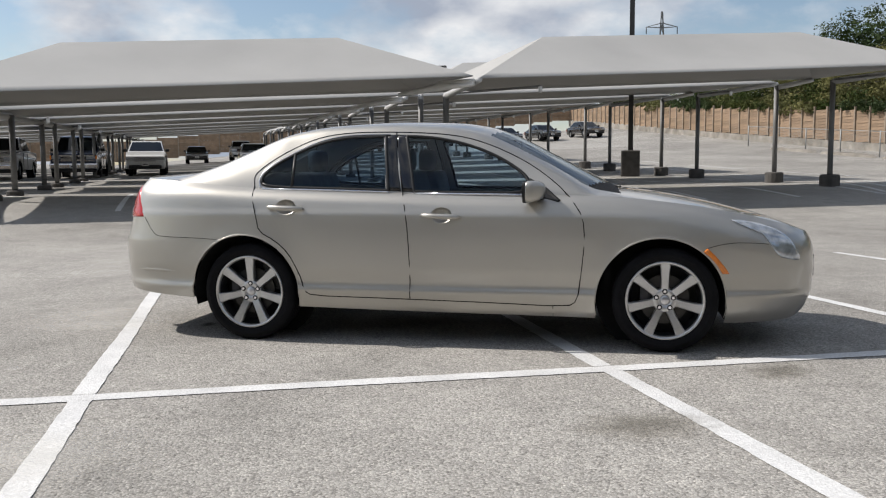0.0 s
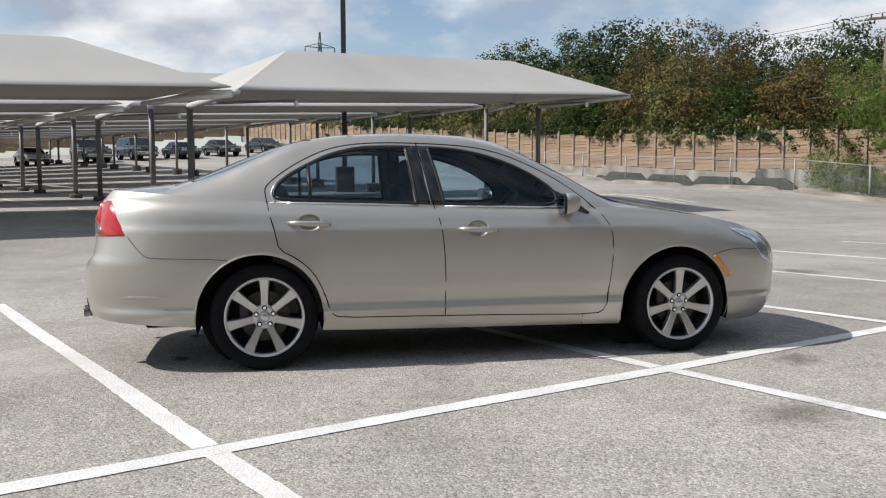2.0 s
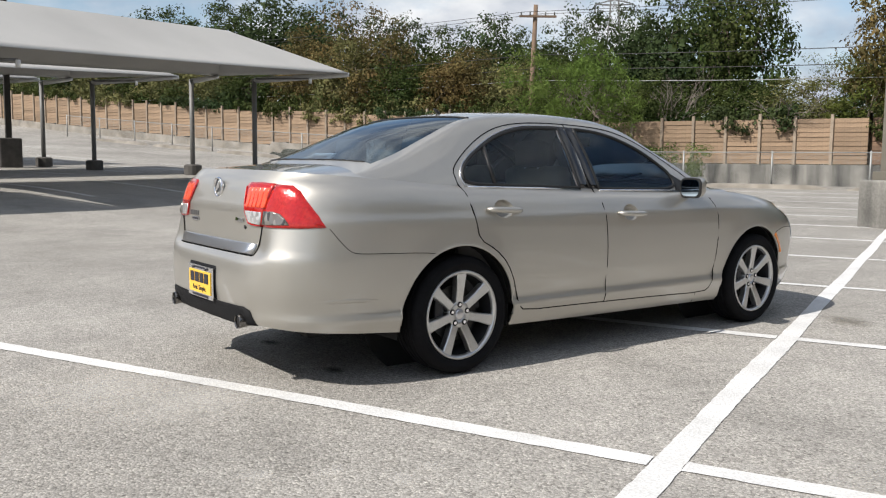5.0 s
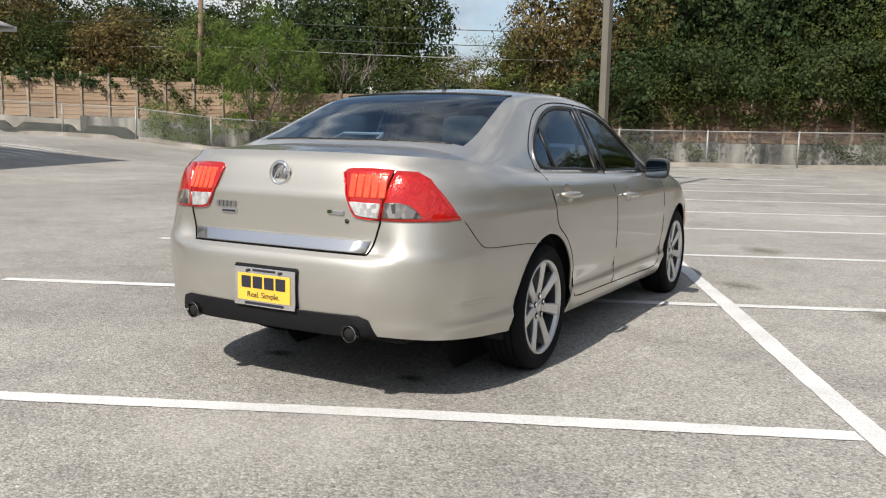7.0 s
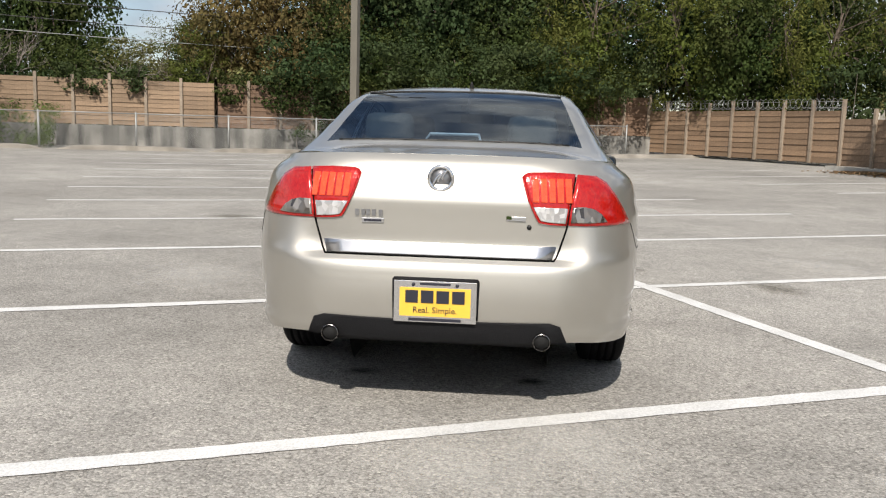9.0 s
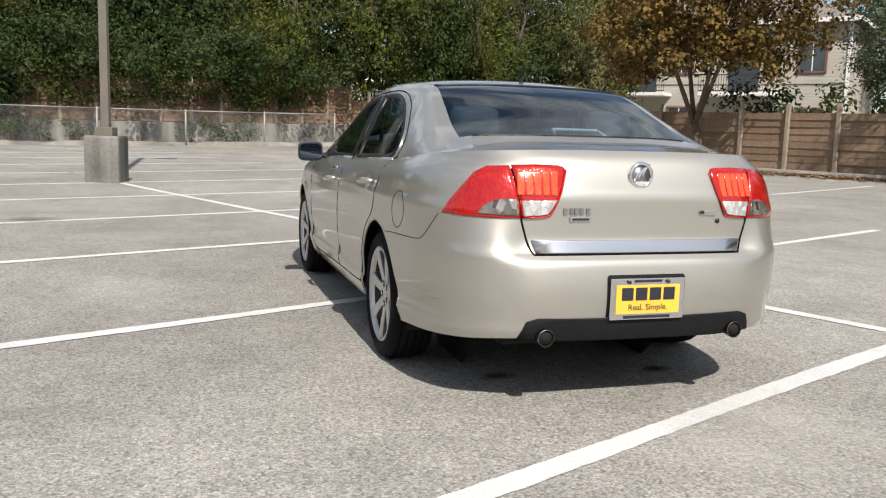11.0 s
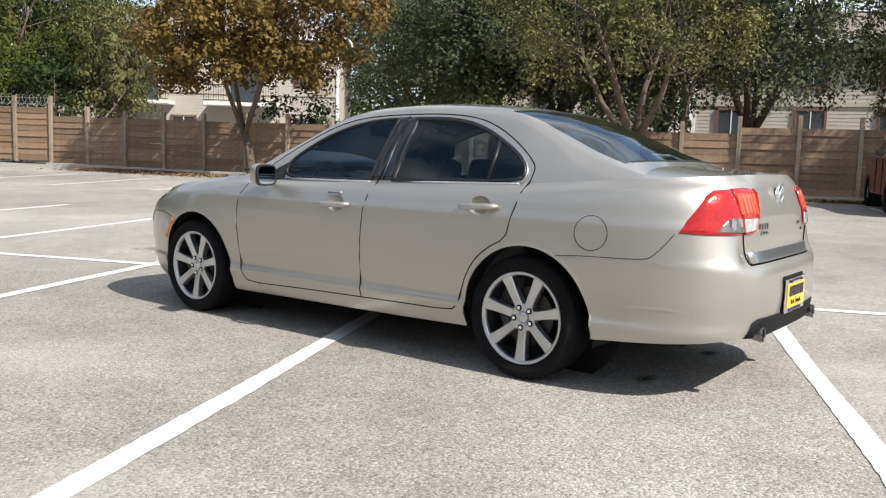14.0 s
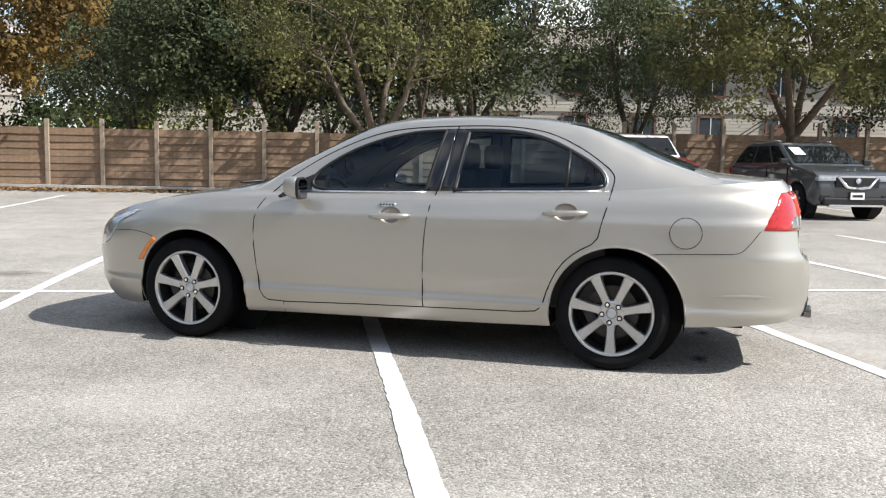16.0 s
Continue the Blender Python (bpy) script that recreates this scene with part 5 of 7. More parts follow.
# ---- the sedan ----
def table(*rows):
    """A smooth curve through rows of (at, value), level past its ends."""
    xs, ys = [r[0] for r in rows], [r[1] for r in rows]
    n = len(xs)
    d = [(ys[i + 1] - ys[i]) / (xs[i + 1] - xs[i]) for i in range(n - 1)]
    m = [d[0]] + [0.0 if d[i - 1] * d[i] <= 0 else 2 * d[i - 1] * d[i] / (d[i - 1] + d[i]) for i in range(1, n - 1)] + [d[-1]]

    def at(x):
        if x <= xs[0]:
            return ys[0]
        if x >= xs[-1]:
            return ys[-1]
        i = max(k for k in range(n - 1) if xs[k] <= x)
        h = xs[i + 1] - xs[i]
        t = (x - xs[i]) / h
        return ((1 + 2 * t) * (1 - t) ** 2 * ys[i] + t * (1 - t) ** 2 * h * m[i] + t * t * (3 - 2 * t) * ys[i + 1] + t * t * (t - 1) * h * m[i + 1])
    return at


def memo(f):
    kept = {}

    def g(x):
        k = round(x, 4)
        if k not in kept:
            kept[k] = f(x)
        return kept[k]
    return g


HUB_Z = 0.312
REAR_X, FRONT_X = -1.322, 1.368
ARCH = ((REAR_X - 0.024, 0.312, 0.378), (FRONT_X - 0.030, 0.302, 0.392))
tail_x = memo(table((0.20, -2.33), (0.28, -2.375), (0.36, -2.402), (0.50, -2.415), (0.60, -2.407), (0.635, -2.394), (0.655, -2.354), (0.72, -2.336), (0.80, -2.336), (0.868, -2.337), (0.885, -2.336), (0.90, -2.330), (0.97, -2.307), (1.03, -2.280), (1.06, -2.252), (1.09, -2.21)))
# the corners of the bumper run up to the lamps with no step, only a soft crest
tail_c = memo(table((0.20, -2.33), (0.28, -2.368), (0.36, -2.390), (0.50, -2.402), (0.60, -2.404), (0.645, -2.401), (0.672, -2.386), (0.74, -2.366), (0.82, -2.347), (0.90, -2.326), (0.97, -2.306), (1.03, -2.280), (1.06, -2.255), (1.09, -2.21)))
nose_x = memo(table((0.12, 2.20), (0.18, 2.265), (0.25, 2.31), (0.35, 2.34), (0.50, 2.348), (0.60, 2.34), (0.68, 2.315), (0.74, 2.27), (0.80, 2.19)))
shoulder_z = memo(table((-2.4, 1.03), (-2.2, 1.035), (-2.0, 1.032), (-1.7, 1.02), (-1.3, 0.995), (-0.3, 0.963), (0.5, 0.945), (0.8, 0.947), (1.0, 0.94), (1.3, 0.912), (1.6, 0.868), (1.87, 0.812), (2.05, 0.768), (2.2, 0.715), (2.34, 0.66)))
crown_z = memo(table((-2.4, 0.030), (-2.2, 0.038), (-2.0, 0.058), (-1.75, 0.082), (-1.2, 0.08), (0.8, 0.045), (1.1, 0.045), (1.6, 0.036), (2.0, 0.026), (2.34, 0.02)))
bottom_z = memo(table((-2.45, 0.33), (-2.2, 0.295), (-1.75, 0.265), (-1.0, 0.222), (-0.4, 0.208), (0.9, 0.192), (1.74, 0.17), (2.1, 0.17), (2.35, 0.20)))
side_w = memo(table((0.15, 0.80), (0.19, 0.83), (0.23, 0.856), (0.30, 0.879), (0.343, 0.891), (0.372, 0.879), (0.5, 0.8955), (0.65, 0.901), (0.76, 0.899), (0.825, 0.8975), (0.86, 0.889), (0.95, 0.884), (1.05, 0.872)))
tuck = memo(table((0.0, 0.088), (0.02, 0.055), (0.045, 0.030), (0.08, 0.013), (0.13, 0.004), (0.2, 0.0)))
NF, NR, FC, RC = 3.2, 4.7, 0.95, -0.95


def deck_z(x, y):
    return shoulder_z(x) + crown_z(x) * (1 - min(1.0, abs(y) / 0.80) ** (3.6 if x < 0 else 2.6))


def half_w(x, z):
    w = side_w(z) - tuck(max(0.0, shoulder_z(x) - z))
    for ax, az, ar in ARCH:      # flared lips round the wheels
        r = math.hypot(x - ax, z - az)
        w += 0.006 * math.exp(-((r - ar) / 0.062) ** 2) * (1 if z > 0.2 else 0.5)
    return w


def tail_q(z, q):
    """The rear end at a height, for a share q of the half width."""
    k = max(0.0, min(1.0, (q - 0.55) / 0.17))
    k = k * k * (3 - 2 * k)
    return tail_x(z) * (1 - k) + tail_c(z) * k


def body_y(x, z):
    """Half the width of the lower body at a place along it and a height."""
    w = half_w(x, z)
    if x > FC:
        k = min(1.0, (x - FC) / (nose_x(z) - FC))
        return w * (1 - k ** NF) ** (1 / NF)
    if x < RC:
        k = min(1.0, (RC - x) / (RC - tail_c(z)))
        return w * (1 - k ** NR) ** (1 / NR)
    return w


def tail_at(y, z, x=-2.1):
    """Where the rear face lies, at a place across and a height."""
    w = half_w(x, z)
    k = min(0.999, abs(y) / w)
    return RC + (tail_q(z, k) - RC) * (1 - k ** NR) ** (1 / NR)


rail_z = memo(table((-1.96, 1.046), (-1.84, 1.068), (-1.69, 1.108), (-1.56, 1.152), (-1.44, 1.204), (-1.33, 1.252), (-1.22, 1.302), (-1.11, 1.343), (-0.96, 1.372), (-0.82, 1.386), (-0.44, 1.396), (-0.07, 1.378), (0.12, 1.346), (0.23, 1.316), (0.37, 1.254), (0.52, 1.180), (0.68, 1.100), (0.79, 1.035), (0.87, 0.985), (0.96, 0.952), (1.10, 0.945)))
rail_y = memo(table((-1.96, 0.690), (-1.84, 0.692), (-1.7, 0.686), (-1.5, 0.662), (-1.3, 0.630), (-1.0, 0.592), (-0.6, 0.598), (0.1, 0.604), (0.37, 0.630), (0.52, 0.658), (0.68, 0.698), (0.79, 0.728), (0.87, 0.748), (1.10, 0.765)))
roof_z = memo(table((-1.96, 1.082), (-1.84, 1.112), (-1.6, 1.200), (-1.4, 1.281), (-1.2, 1.350), (-1.0, 1.397), (-0.8, 1.424), (-0.4, 1.440), (0.0, 1.428), (0.2, 1.400), (0.35, 1.352), (0.6, 1.232), (0.85, 1.102), (1.10, 0.972)))


def cabin_y(x, z):
    """Half the width of the glasshouse, on the side between belt and roof rail."""
    zb = shoulder_z(x) - 0.012
    yb = min(side_w(shoulder_z(x)) - 0.075, body_y(x, shoulder_z(x) - 0.003) + 0.002)
    t = max(0.0, min(1.0, (z - zb) / max(0.02, rail_z(x) - zb)))
    return yb + (rail_y(x) - yb) * t + 0.016 * math.sin(math.pi * t)


def side_y(x, z):
    return cabin_y(x, z) if z > shoulder_z(x) - 0.006 and -1.95 < x < 1.08 else body_y(x, z)


def inside(poly, x, z):
    hit, n = False, len(poly)
    for i in range(n):
        (x1, z1), (x2, z2) = poly[i], poly[(i + 1) % n]
        if (z1 > z) != (z2 > z) and x < (x2 - x1) * (z - z1) / (z2 - z1) + x1:
            hit = not hit
    return hit


def nearest(poly, x, z):
    best, n = None, len(poly)
    for i in range(n):
        (x1, z1), (x2, z2) = poly[i], poly[(i + 1) % n]
        dx, dz = x2 - x1, z2 - z1
        t = max(0.0, min(1.0, ((x - x1) * dx + (z - z1) * dz) / max(1e-9, dx * dx + dz * dz)))
        px, pz = x1 + t * dx, z1 + t * dz
        d = (px - x) ** 2 + (pz - z) ** 2
        if best is None or d < best[0]:
            best = (d, px, pz)
    return best[1], best[2]


def rounded(poly, passes=2):
    """Corner cutting on a closed outline."""
    for _ in range(passes):
        out = []
        for i in range(len(poly)):
            (x1, z1), (x2, z2) = poly[i], poly[(i + 1) % len(poly)]
            out += [(0.75 * x1 + 0.25 * x2, 0.75 * z1 + 0.25 * z2), (0.25 * x1 + 0.75 * x2, 0.25 * z1 + 0.75 * z2)]
        poly = out
    return poly


def open_curve(pts, passes=2):
    for _ in range(passes):
        out = [pts[0]]
        for p, q in zip(pts, pts[1:]):
            out += [tuple(0.75 * a + 0.25 * b for a, b in zip(p, q)), tuple(0.25 * a + 0.75 * b for a, b in zip(p, q))]
        pts = out + [pts[-1]]
    return pts


class Sheet:
    """A grid of points on one half of the car, from which panels are cut along outlines in the side view."""

    def __init__(self, rows, surface):
        self.v, self.f, self.surface = [], [], surface
        n = len(rows[0])
        for r in rows:
            self.v += [list(p) for p in r]
        for j in range(len(rows) - 1):
            for i in range(n - 1):
                a = j * n + i
                self.f.append((a, a + 1, a + n + 1, a + n))
        self.panel = [0] * len(self.f)

    def cut(self, poly, number, only=(0,)):
        xs, zs = [p[0] for p in poly], [p[1] for p in poly]
        lo, hi, bot, top = min(xs) - 0.05, max(xs) + 0.05, min(zs) - 0.05, max(zs) + 0.05
        users = {}
        for k, f in enumerate(self.f):
            if self.panel[k] not in only:
                continue
            cx, cz = sum(self.v[i][0] for i in f) / 4, sum(self.v[i][2] for i in f) / 4
            inn = lo < cx < hi and bot < cz < top and inside(poly, cx, cz)
            if inn:
                self.panel[k] = number
            for i in f:
                users.setdefault(i, set()).add(inn)
        for i, s in users.items():
            if len(s) == 2:
                x, z = nearest(poly, self.v[i][0], self.v[i][2])
                self.v[i] = [x, self.surface(x, z), z]

    def mesh(self, name, number, side, material, parent, label="", smooth=True, thick=0.0):
        used, verts, faces = {}, [], []
        for k, f in enumerate(self.f):
            if self.panel[k] != number:
                continue
            g = []
            for i in f:
                if i not in used:
                    used[i] = len(verts)
                    x, y, z = self.v[i]
                    verts.append((x, y * side, z))
                g.append(used[i])
            faces.append(tuple(g) if side < 0 else tuple(g[::-1]))
        return mesh_ob(name, verts, faces, material, parent, smooth, label)


def lerp_list(a, b, n):
    return [a + (b - a) * i / n for i in range(n + 1)]


def lower_rows():
    """Rows of the lower body from the rocker up to the shoulder; each runs from the nose round the side to the tail."""
    def corner(power, along, across):
        """Shares of length and width round a rounded corner, evenly spaced on both legs."""
        q0 = (1 - 0.8 ** power) ** (1 / power)
        leg = [(0.8 * i / along, (1 - (0.8 * i / along) ** power) ** (1 / power)) for i in range(along)]
        end = [(max(0.0, 1 - (q0 * (1 - i / across)) ** power) ** (1 / power), q0 * (1 - i / across)) for i in range(across + 1)]
        return leg + end

    front = corner(NF, 42, 34)[:0:-1]
    rear = corner(NR, 44, 40)
    rows = []
    for j in range(43):
        s = j / 42
        row = []
        for c, q in front:
            x = FC + (2.32 - FC) * c
            for _ in range(2):
                z = bottom_z(x) + s * (deck_z(x, 0.8 * q) - bottom_z(x))
                x = FC + (nose_x(z) - FC) * c
            row.append((x, half_w(x, z) * q, z))
        for x in lerp_list(FC, RC, 94)[0:-1]:
            z = bottom_z(x) + s * (shoulder_z(x) - bottom_z(x))
            row.append((x, half_w(x, z), z))
        for c, q in rear:
            x = RC + (-2.35 - RC) * c
            for _ in range(2):
                z = bottom_z(x) + s * (deck_z(x, 0.8 * q) - bottom_z(x))
                x = RC + (tail_q(z, q) - RC) * c
            row.append((x, half_w(x, z) * q, z))
        rows.append(row)
    return rows


def deck_rows(edge):
    """From the shoulder to the middle of the hood and the boot lid."""
    out = []
    for r in range(15):
        k = 1 - r / 14
        out.append([(x, y * k, deck_z(x, y * k) if r else z) for x, y, z in edge])
    return out


def cabin_rows():
    xs = lerp_list(-1.96, 1.10, 153)
    n1, n2 = 22, 18
    cols = []
    for x in xs:
        zb = shoulder_z(x) - 0.012
        zr, yr, zc = rail_z(x), rail_y(x), roof_z(x)
        col = []
        for i in range(n1):
            z = zb + (zr - zb) * i / n1
            col.append([x, cabin_y(x, z), z])
        for i in range(n2 + 1):
            y = yr * (1 - i / n2)
            col.append([x, y, zr + (zc - zr) * (1 - (y / yr) ** 2.4)])
        for _ in range(3):
            old = [list(p) for p in col]
            for i in range(n1 - 2, n1 + 3):
                for a in (1, 2):
                    col[i][a] = 0.25 * old[i - 1][a] + 0.5 * old[i][a] + 0.25 * old[i + 1][a]
        cols.append(col)
    return [[cols[i][j] for i in range(len(cols))] for j in range(len(cols[0]))], n1


# outlines in the side view: along the car, height
REAR_GLASS = rounded([(-1.238, 1.000), (-1.262, 1.050), (-1.21, 1.120), (-1.06, 1.208), (-0.90, 1.278), (-0.74, 1.314), (-0.60, 1.322), (-0.46, 1.323), (-0.430, 1.323), (-0.426, 1.314), (-0.379, 0.986), (-0.377, 0.976), (-0.40, 0.975), (-0.8, 0.988)], 2)
FRONT_GLASS = rounded([(-0.286, 1.314), (-0.283, 1.323), (-0.262, 1.323), (-0.17, 1.318), (-0.06, 1.306), (0.11, 1.270), (0.29, 1.204), (0.44, 1.120), (0.53, 1.045), (0.535, 0.957), (0.2, 0.959), (-0.18, 0.966), (-0.205, 0.967), (-0.209, 0.978), (-0.243, 1.15)], 2)
REAR_DOOR = rounded([(-1.30, 1.02), (-1.285, 0.922), (-1.25, 0.801), (-1.232, 0.712), (-1.12, 0.655), (-1.03, 0.575), (-0.965, 0.45), (-0.93, 0.33), (-0.88, 0.297), (-0.5, 0.292), (-0.226, 0.287), (-0.222, 0.46), (-0.23, 0.68), (-0.25, 0.85), (-0.29, 1.02)], 1)
FRONT_DOOR = rounded([(-0.28, 1.02), (-0.24, 0.85), (-0.221, 0.68), (-0.213, 0.46), (-0.217, 0.287), (0.3, 0.277), (0.78, 0.262), (0.84, 0.30), (0.862, 0.457), (0.884, 0.672), (0.872, 0.815), (0.80, 0.92), (0.72, 1.02)], 1)


def arch_outline(a):
    x, z, r = a
    return [(x + r * math.cos(t), z + r * math.sin(t)) for t in (math.radians(d) for d in range(-8, 189, 4))] + [(x - r * 0.985, 0.05), (x + r * 0.985, 0.05)]


car = thing("sedan", "pale champagne gold four-door sedan with alloy wheels", "car")
car.matrix_world = Matrix.Translation((0.021, 0.030, 0.006)) @ Matrix.Rotation(radians(0.81), 4, "Z") @ Matrix.Diagonal((1.004, 1.012, 1.0155, 1))

rows_low = lower_rows()
rows_deck = deck_rows(rows_low[-1])
rows_cab, RAIL_ROW = cabin_rows()

for side in (-1, 1):
    low = Sheet(rows_low, body_y)
    for a in ARCH:
        low.cut(arch_outline(a), 9)
    low.cut(REAR_DOOR, 1)
    low.cut(FRONT_DOOR, 2)
    for hx, hz, number in ((-1.050, 0.866, 1), (-0.012, 0.818, 2)):
        low.cut([(hx + 0.070 * math.cos(t), hz + 0.004 + 0.050 * math.sin(t)) for t in (2 * math.pi * i / 24 for i in range(24))], 9, (number,))
    low.mesh("body_side", 0, side, M_CAR, car)
    rear_door = low.mesh("rear_door", 1, side, M_CAR, car)
    front_door = low.mesh("front_door", 2, side, M_CAR, car)
    deck = Sheet(rows_deck, body_y)
    for k, f in enumerate(deck.f):       # hood ahead of the screen, lid behind it
        cx = sum(deck.v[i][0] for i in f) / 4
        deck.panel[k] = 1 if cx > 0.9 else 2 if cx < -1.6 else 3
    deck.mesh("hood", 1, side, M_CAR, car)
    deck.mesh("boot_lid", 2, side, M_CAR, car)
    cab = Sheet(rows_cab, cabin_y)
    ncol = len(rows_cab[0]) - 1
    for k in range(len(cab.f)):
        j, i = divmod(k, ncol)
        x = sum(cab.v[v][0] for v in cab.f[k]) / 4
        y = sum(cab.v[v][1] for v in cab.f[k]) / 4
        if j >= RAIL_ROW + 2:
            front_edge = 0.245 + 0.075 * (1 - (y / 0.60) ** 2)
            back_edge = -1.015 - 0.045 * (1 - (y / 0.60) ** 2)
            low_edge = -1.80 + 0.075 * (y / 0.62) ** 2
            if x > 1.03 - 0.17 * (y / 0.74) ** 2:
                cab.panel[k] = 4
            elif x > front_edge:
                cab.panel[k] = 7
            elif low_edge < x < back_edge:
                cab.panel[k] = 8
    cab.cut(REAR_GLASS, 5)
    cab.cut(FRONT_GLASS, 6)
    cab.mesh("roof", 0, side, M_CAR, car)
    g1 = cab.mesh("window", 5, side, M_GLASS_DARK, rear_door, "dark tinted rear door glass")
    g2 = cab.mesh("window", 6, side, M_GLASS, front_door, "tinted front door glass")
    cab.mesh("cowl", 4, side, M_VALANCE, car, "black plastic cowl below the windscreen")
    g3 = cab.mesh("windscreen", 7, side, M_GLASS, car, "raked windscreen glass")
    g4 = cab.mesh("rear_screen", 8, side, M_GLASS_DARK, car, "dark tinted rear screen")
    for g in (g1, g2, g3, g4):
        g.visible_shadow = True

    def on_side(pts, lift=0.0):
        return [(x, (side_y(x, z) + lift) * side, z) for x, z in pts]

    def seam(name, pts, r, material, parent, lift=-0.001, sides=6):
        return tube_part(name, on_side(pts, lift), r, material, parent, sides)

    # gaps round the doors, and the rubber and bright trim of the windows
    seam("door_gap", open_curve([(-1.305, 1.03), (-1.31, 1.068), (-1.285, 1.105), (-1.2, 1.170), (-1.1, 1.233), (-0.95, 1.304), (-0.81, 1.338), (-0.63, 1.354), (-0.37, 1.353), (-0.08, 1.340), (0.11, 1.314), (0.29, 1.256), (0.48, 1.168), (0.62, 1.080), (0.72, 1.0)], 2), 0.0036, M_SEAM, car)
    seam("door_gap", open_curve([(-1.305, 1.03), (-1.285, 0.922), (-1.25, 0.801), (-1.232, 0.712), (-1.12, 0.655), (-1.03, 0.575), (-0.965, 0.45), (-0.93, 0.33), (-0.88, 0.297), (-0.5, 0.292), (-0.221, 0.287), (0.3, 0.277), (0.78, 0.262), (0.84, 0.30), (0.862, 0.457), (0.884, 0.672), (0.872, 0.815), (0.80, 0.92), (0.72, 1.0)], 1), 0.0036, M_SEAM, car)
    seam("door_gap", open_curve([(-0.36, 1.35), (-0.285, 0.98), (-0.245, 0.85), (-0.2255, 0.68), (-0.2175, 0.46), (-0.2215, 0.287)], 1), 0.0036, M_SEAM, car)
    for poly, p in ((REAR_GLASS, rear_door), (FRONT_GLASS, front_door)):
        seam("window_seal", poly + poly[:1], 0.011, M_BLACK, p, 0.001, 6)
    seam("belt_moulding", [(-1.24, 0.987), (-1.0, 0.981), (-0.7, 0.974), (-0.375, 0.964)], 0.0075, M_CHROME, rear_door, 0.006)
    seam("belt_moulding", [(-0.21, 0.957), (0.1, 0.952), (0.4, 0.948), (0.56, 0.944)], 0.0075, M_CHROME, front_door, 0.006)
    seam("quarter_bar", [(-1.045, 1.215), (-1.038, 0.995)], 0.011, M_BLACK, rear_door, 0.002)
    seam("bright_edge", open_curve([(-1.255, 0.995), (-1.278, 1.05), (-1.222, 1.13), (-1.06, 1.222), (-0.90, 1.294), (-0.74, 1.330), (-0.60, 1.338), (-0.40, 1.338)], 2), 0.0045, M_SATIN, rear_door, 0.003)
    seam("bright_bar", [(-0.437, 1.318), (-0.392, 0.98)], 0.0045, M_SATIN, rear_door, 0.003)

    def patch(name, outline, material, parent, lift=0.004, label="", surf=None, thick=0.006):
        """A thin shaped plate on the car's side."""
        bm = bmesh.new()
        cx, cz = sum(p[0] for p in outline) / len(outline), sum(p[1] for p in outline) / len(outline)
        rings = []
        for k in (0.0, 0.5, 0.85, 1.0, 1.0):
            low_ring = len(rings) == 4
            ring = []
            for x, z in outline:
                px, pz = cx + (x - cx) * k, cz + (z - cz) * k
                yy = (surf or side_y)(px, pz) + (lift if not low_ring else lift - thick) - (0.0015 if k == 1.0 else 0)
                ring.append(bm.verts.new((px, yy * side, pz)))
                if k == 0.0:
                    break
            rings.append(ring)
        n = len(outline)
        for i in range(n):
            bm.faces.new((rings[0][0], rings[1][i], rings[1][(i + 1) % n]))
            for a, b in zip(rings[1:], rings[2:]):
                bm.faces.new((a[i], b[i], b[(i + 1) % n], a[(i + 1) % n]))
        bmesh.ops.recalc_face_normals(bm, faces=bm.faces)
        return part(name, bm, material, parent, label, smooth=True)

    patch("pillar_panel", [(-0.432, 1.332), (-0.408, 1.2), (-0.383, 0.972), (-0.293, 0.968), (-0.335, 1.2), (-0.357, 1.336)], M_GLOSSBLACK, rear_door, 0.004)
    patch("pillar_panel", [(-0.353, 1.336), (-0.331, 1.2), (-0.288, 0.967), (-0.199, 0.965), (-0.236, 1.15), (-0.278, 1.333)], M_GLOSSBLACK, front_door, 0.004)
    patch("mirror_sail", [(0.525, 1.055), (0.62, 1.01), (0.735, 0.915), (0.72, 0.905), (0.535, 0.948)], M_BLACK, front_door, 0.006)

    # handles in their cups
    for hx, hz, door in ((-1.050, 0.866, rear_door), (-0.012, 0.818, front_door)):
        bm = bmesh.new()
        rings = []
        for k in (1.10, 1.0, 0.86, 0.66, 0.42, 0.2):
            ring = []
            for i in range(24):
                t = 2 * math.pi * i / 24
                x, z = hx + 0.070 * k * math.cos(t), hz + 0.004 + 0.050 * k * math.sin(t)
                ring.append(bm.verts.new((x, (body_y(x, z) - 0.0015 - 0.046 * max(0.0, 1 - k * k) ** 0.6) * side, z)))
            rings.append(ring)
        for r0, r1 in zip(rings, rings[1:]):
            for i in range(24):
                bm.faces.new((r0[i], r0[(i + 1) % 24], r1[(i + 1) % 24], r1[i]))
        bm.faces.new(rings[-1])
        bmesh.ops.recalc_face_normals(bm, faces=bm.faces)
        part("handle_cup", bm, M_CAR, door, "hollow cup behind the handle", smooth=True)
        bm = bmesh.new()
        pts = [(hx - 0.125 + 0.25 * i / 10, hz + 0.004 - 0.010 * i / 10) for i in range(11)]
        lifts = [0.006, 0.026, 0.034, 0.038, 0.040, 0.040, 0.040, 0.038, 0.034, 0.026, 0.006]
        add_tube(bm, [(x, (body_y(x, z) + l) * side, z) for (x, z), l in zip(pts, lifts)], [0.009, 0.015, 0.0165, 0.017, 0.017, 0.017, 0.017, 0.017, 0.0165, 0.014, 0.008], 12)
        part("handle", bm, M_CAR, door, "body-coloured pull handle", smooth=True)

    # door mirror: a rounded shell, open towards the rear, with the glass set into it
    mx, mz, my = 0.575, 0.972, 0.952 if side > 0 else 0.918
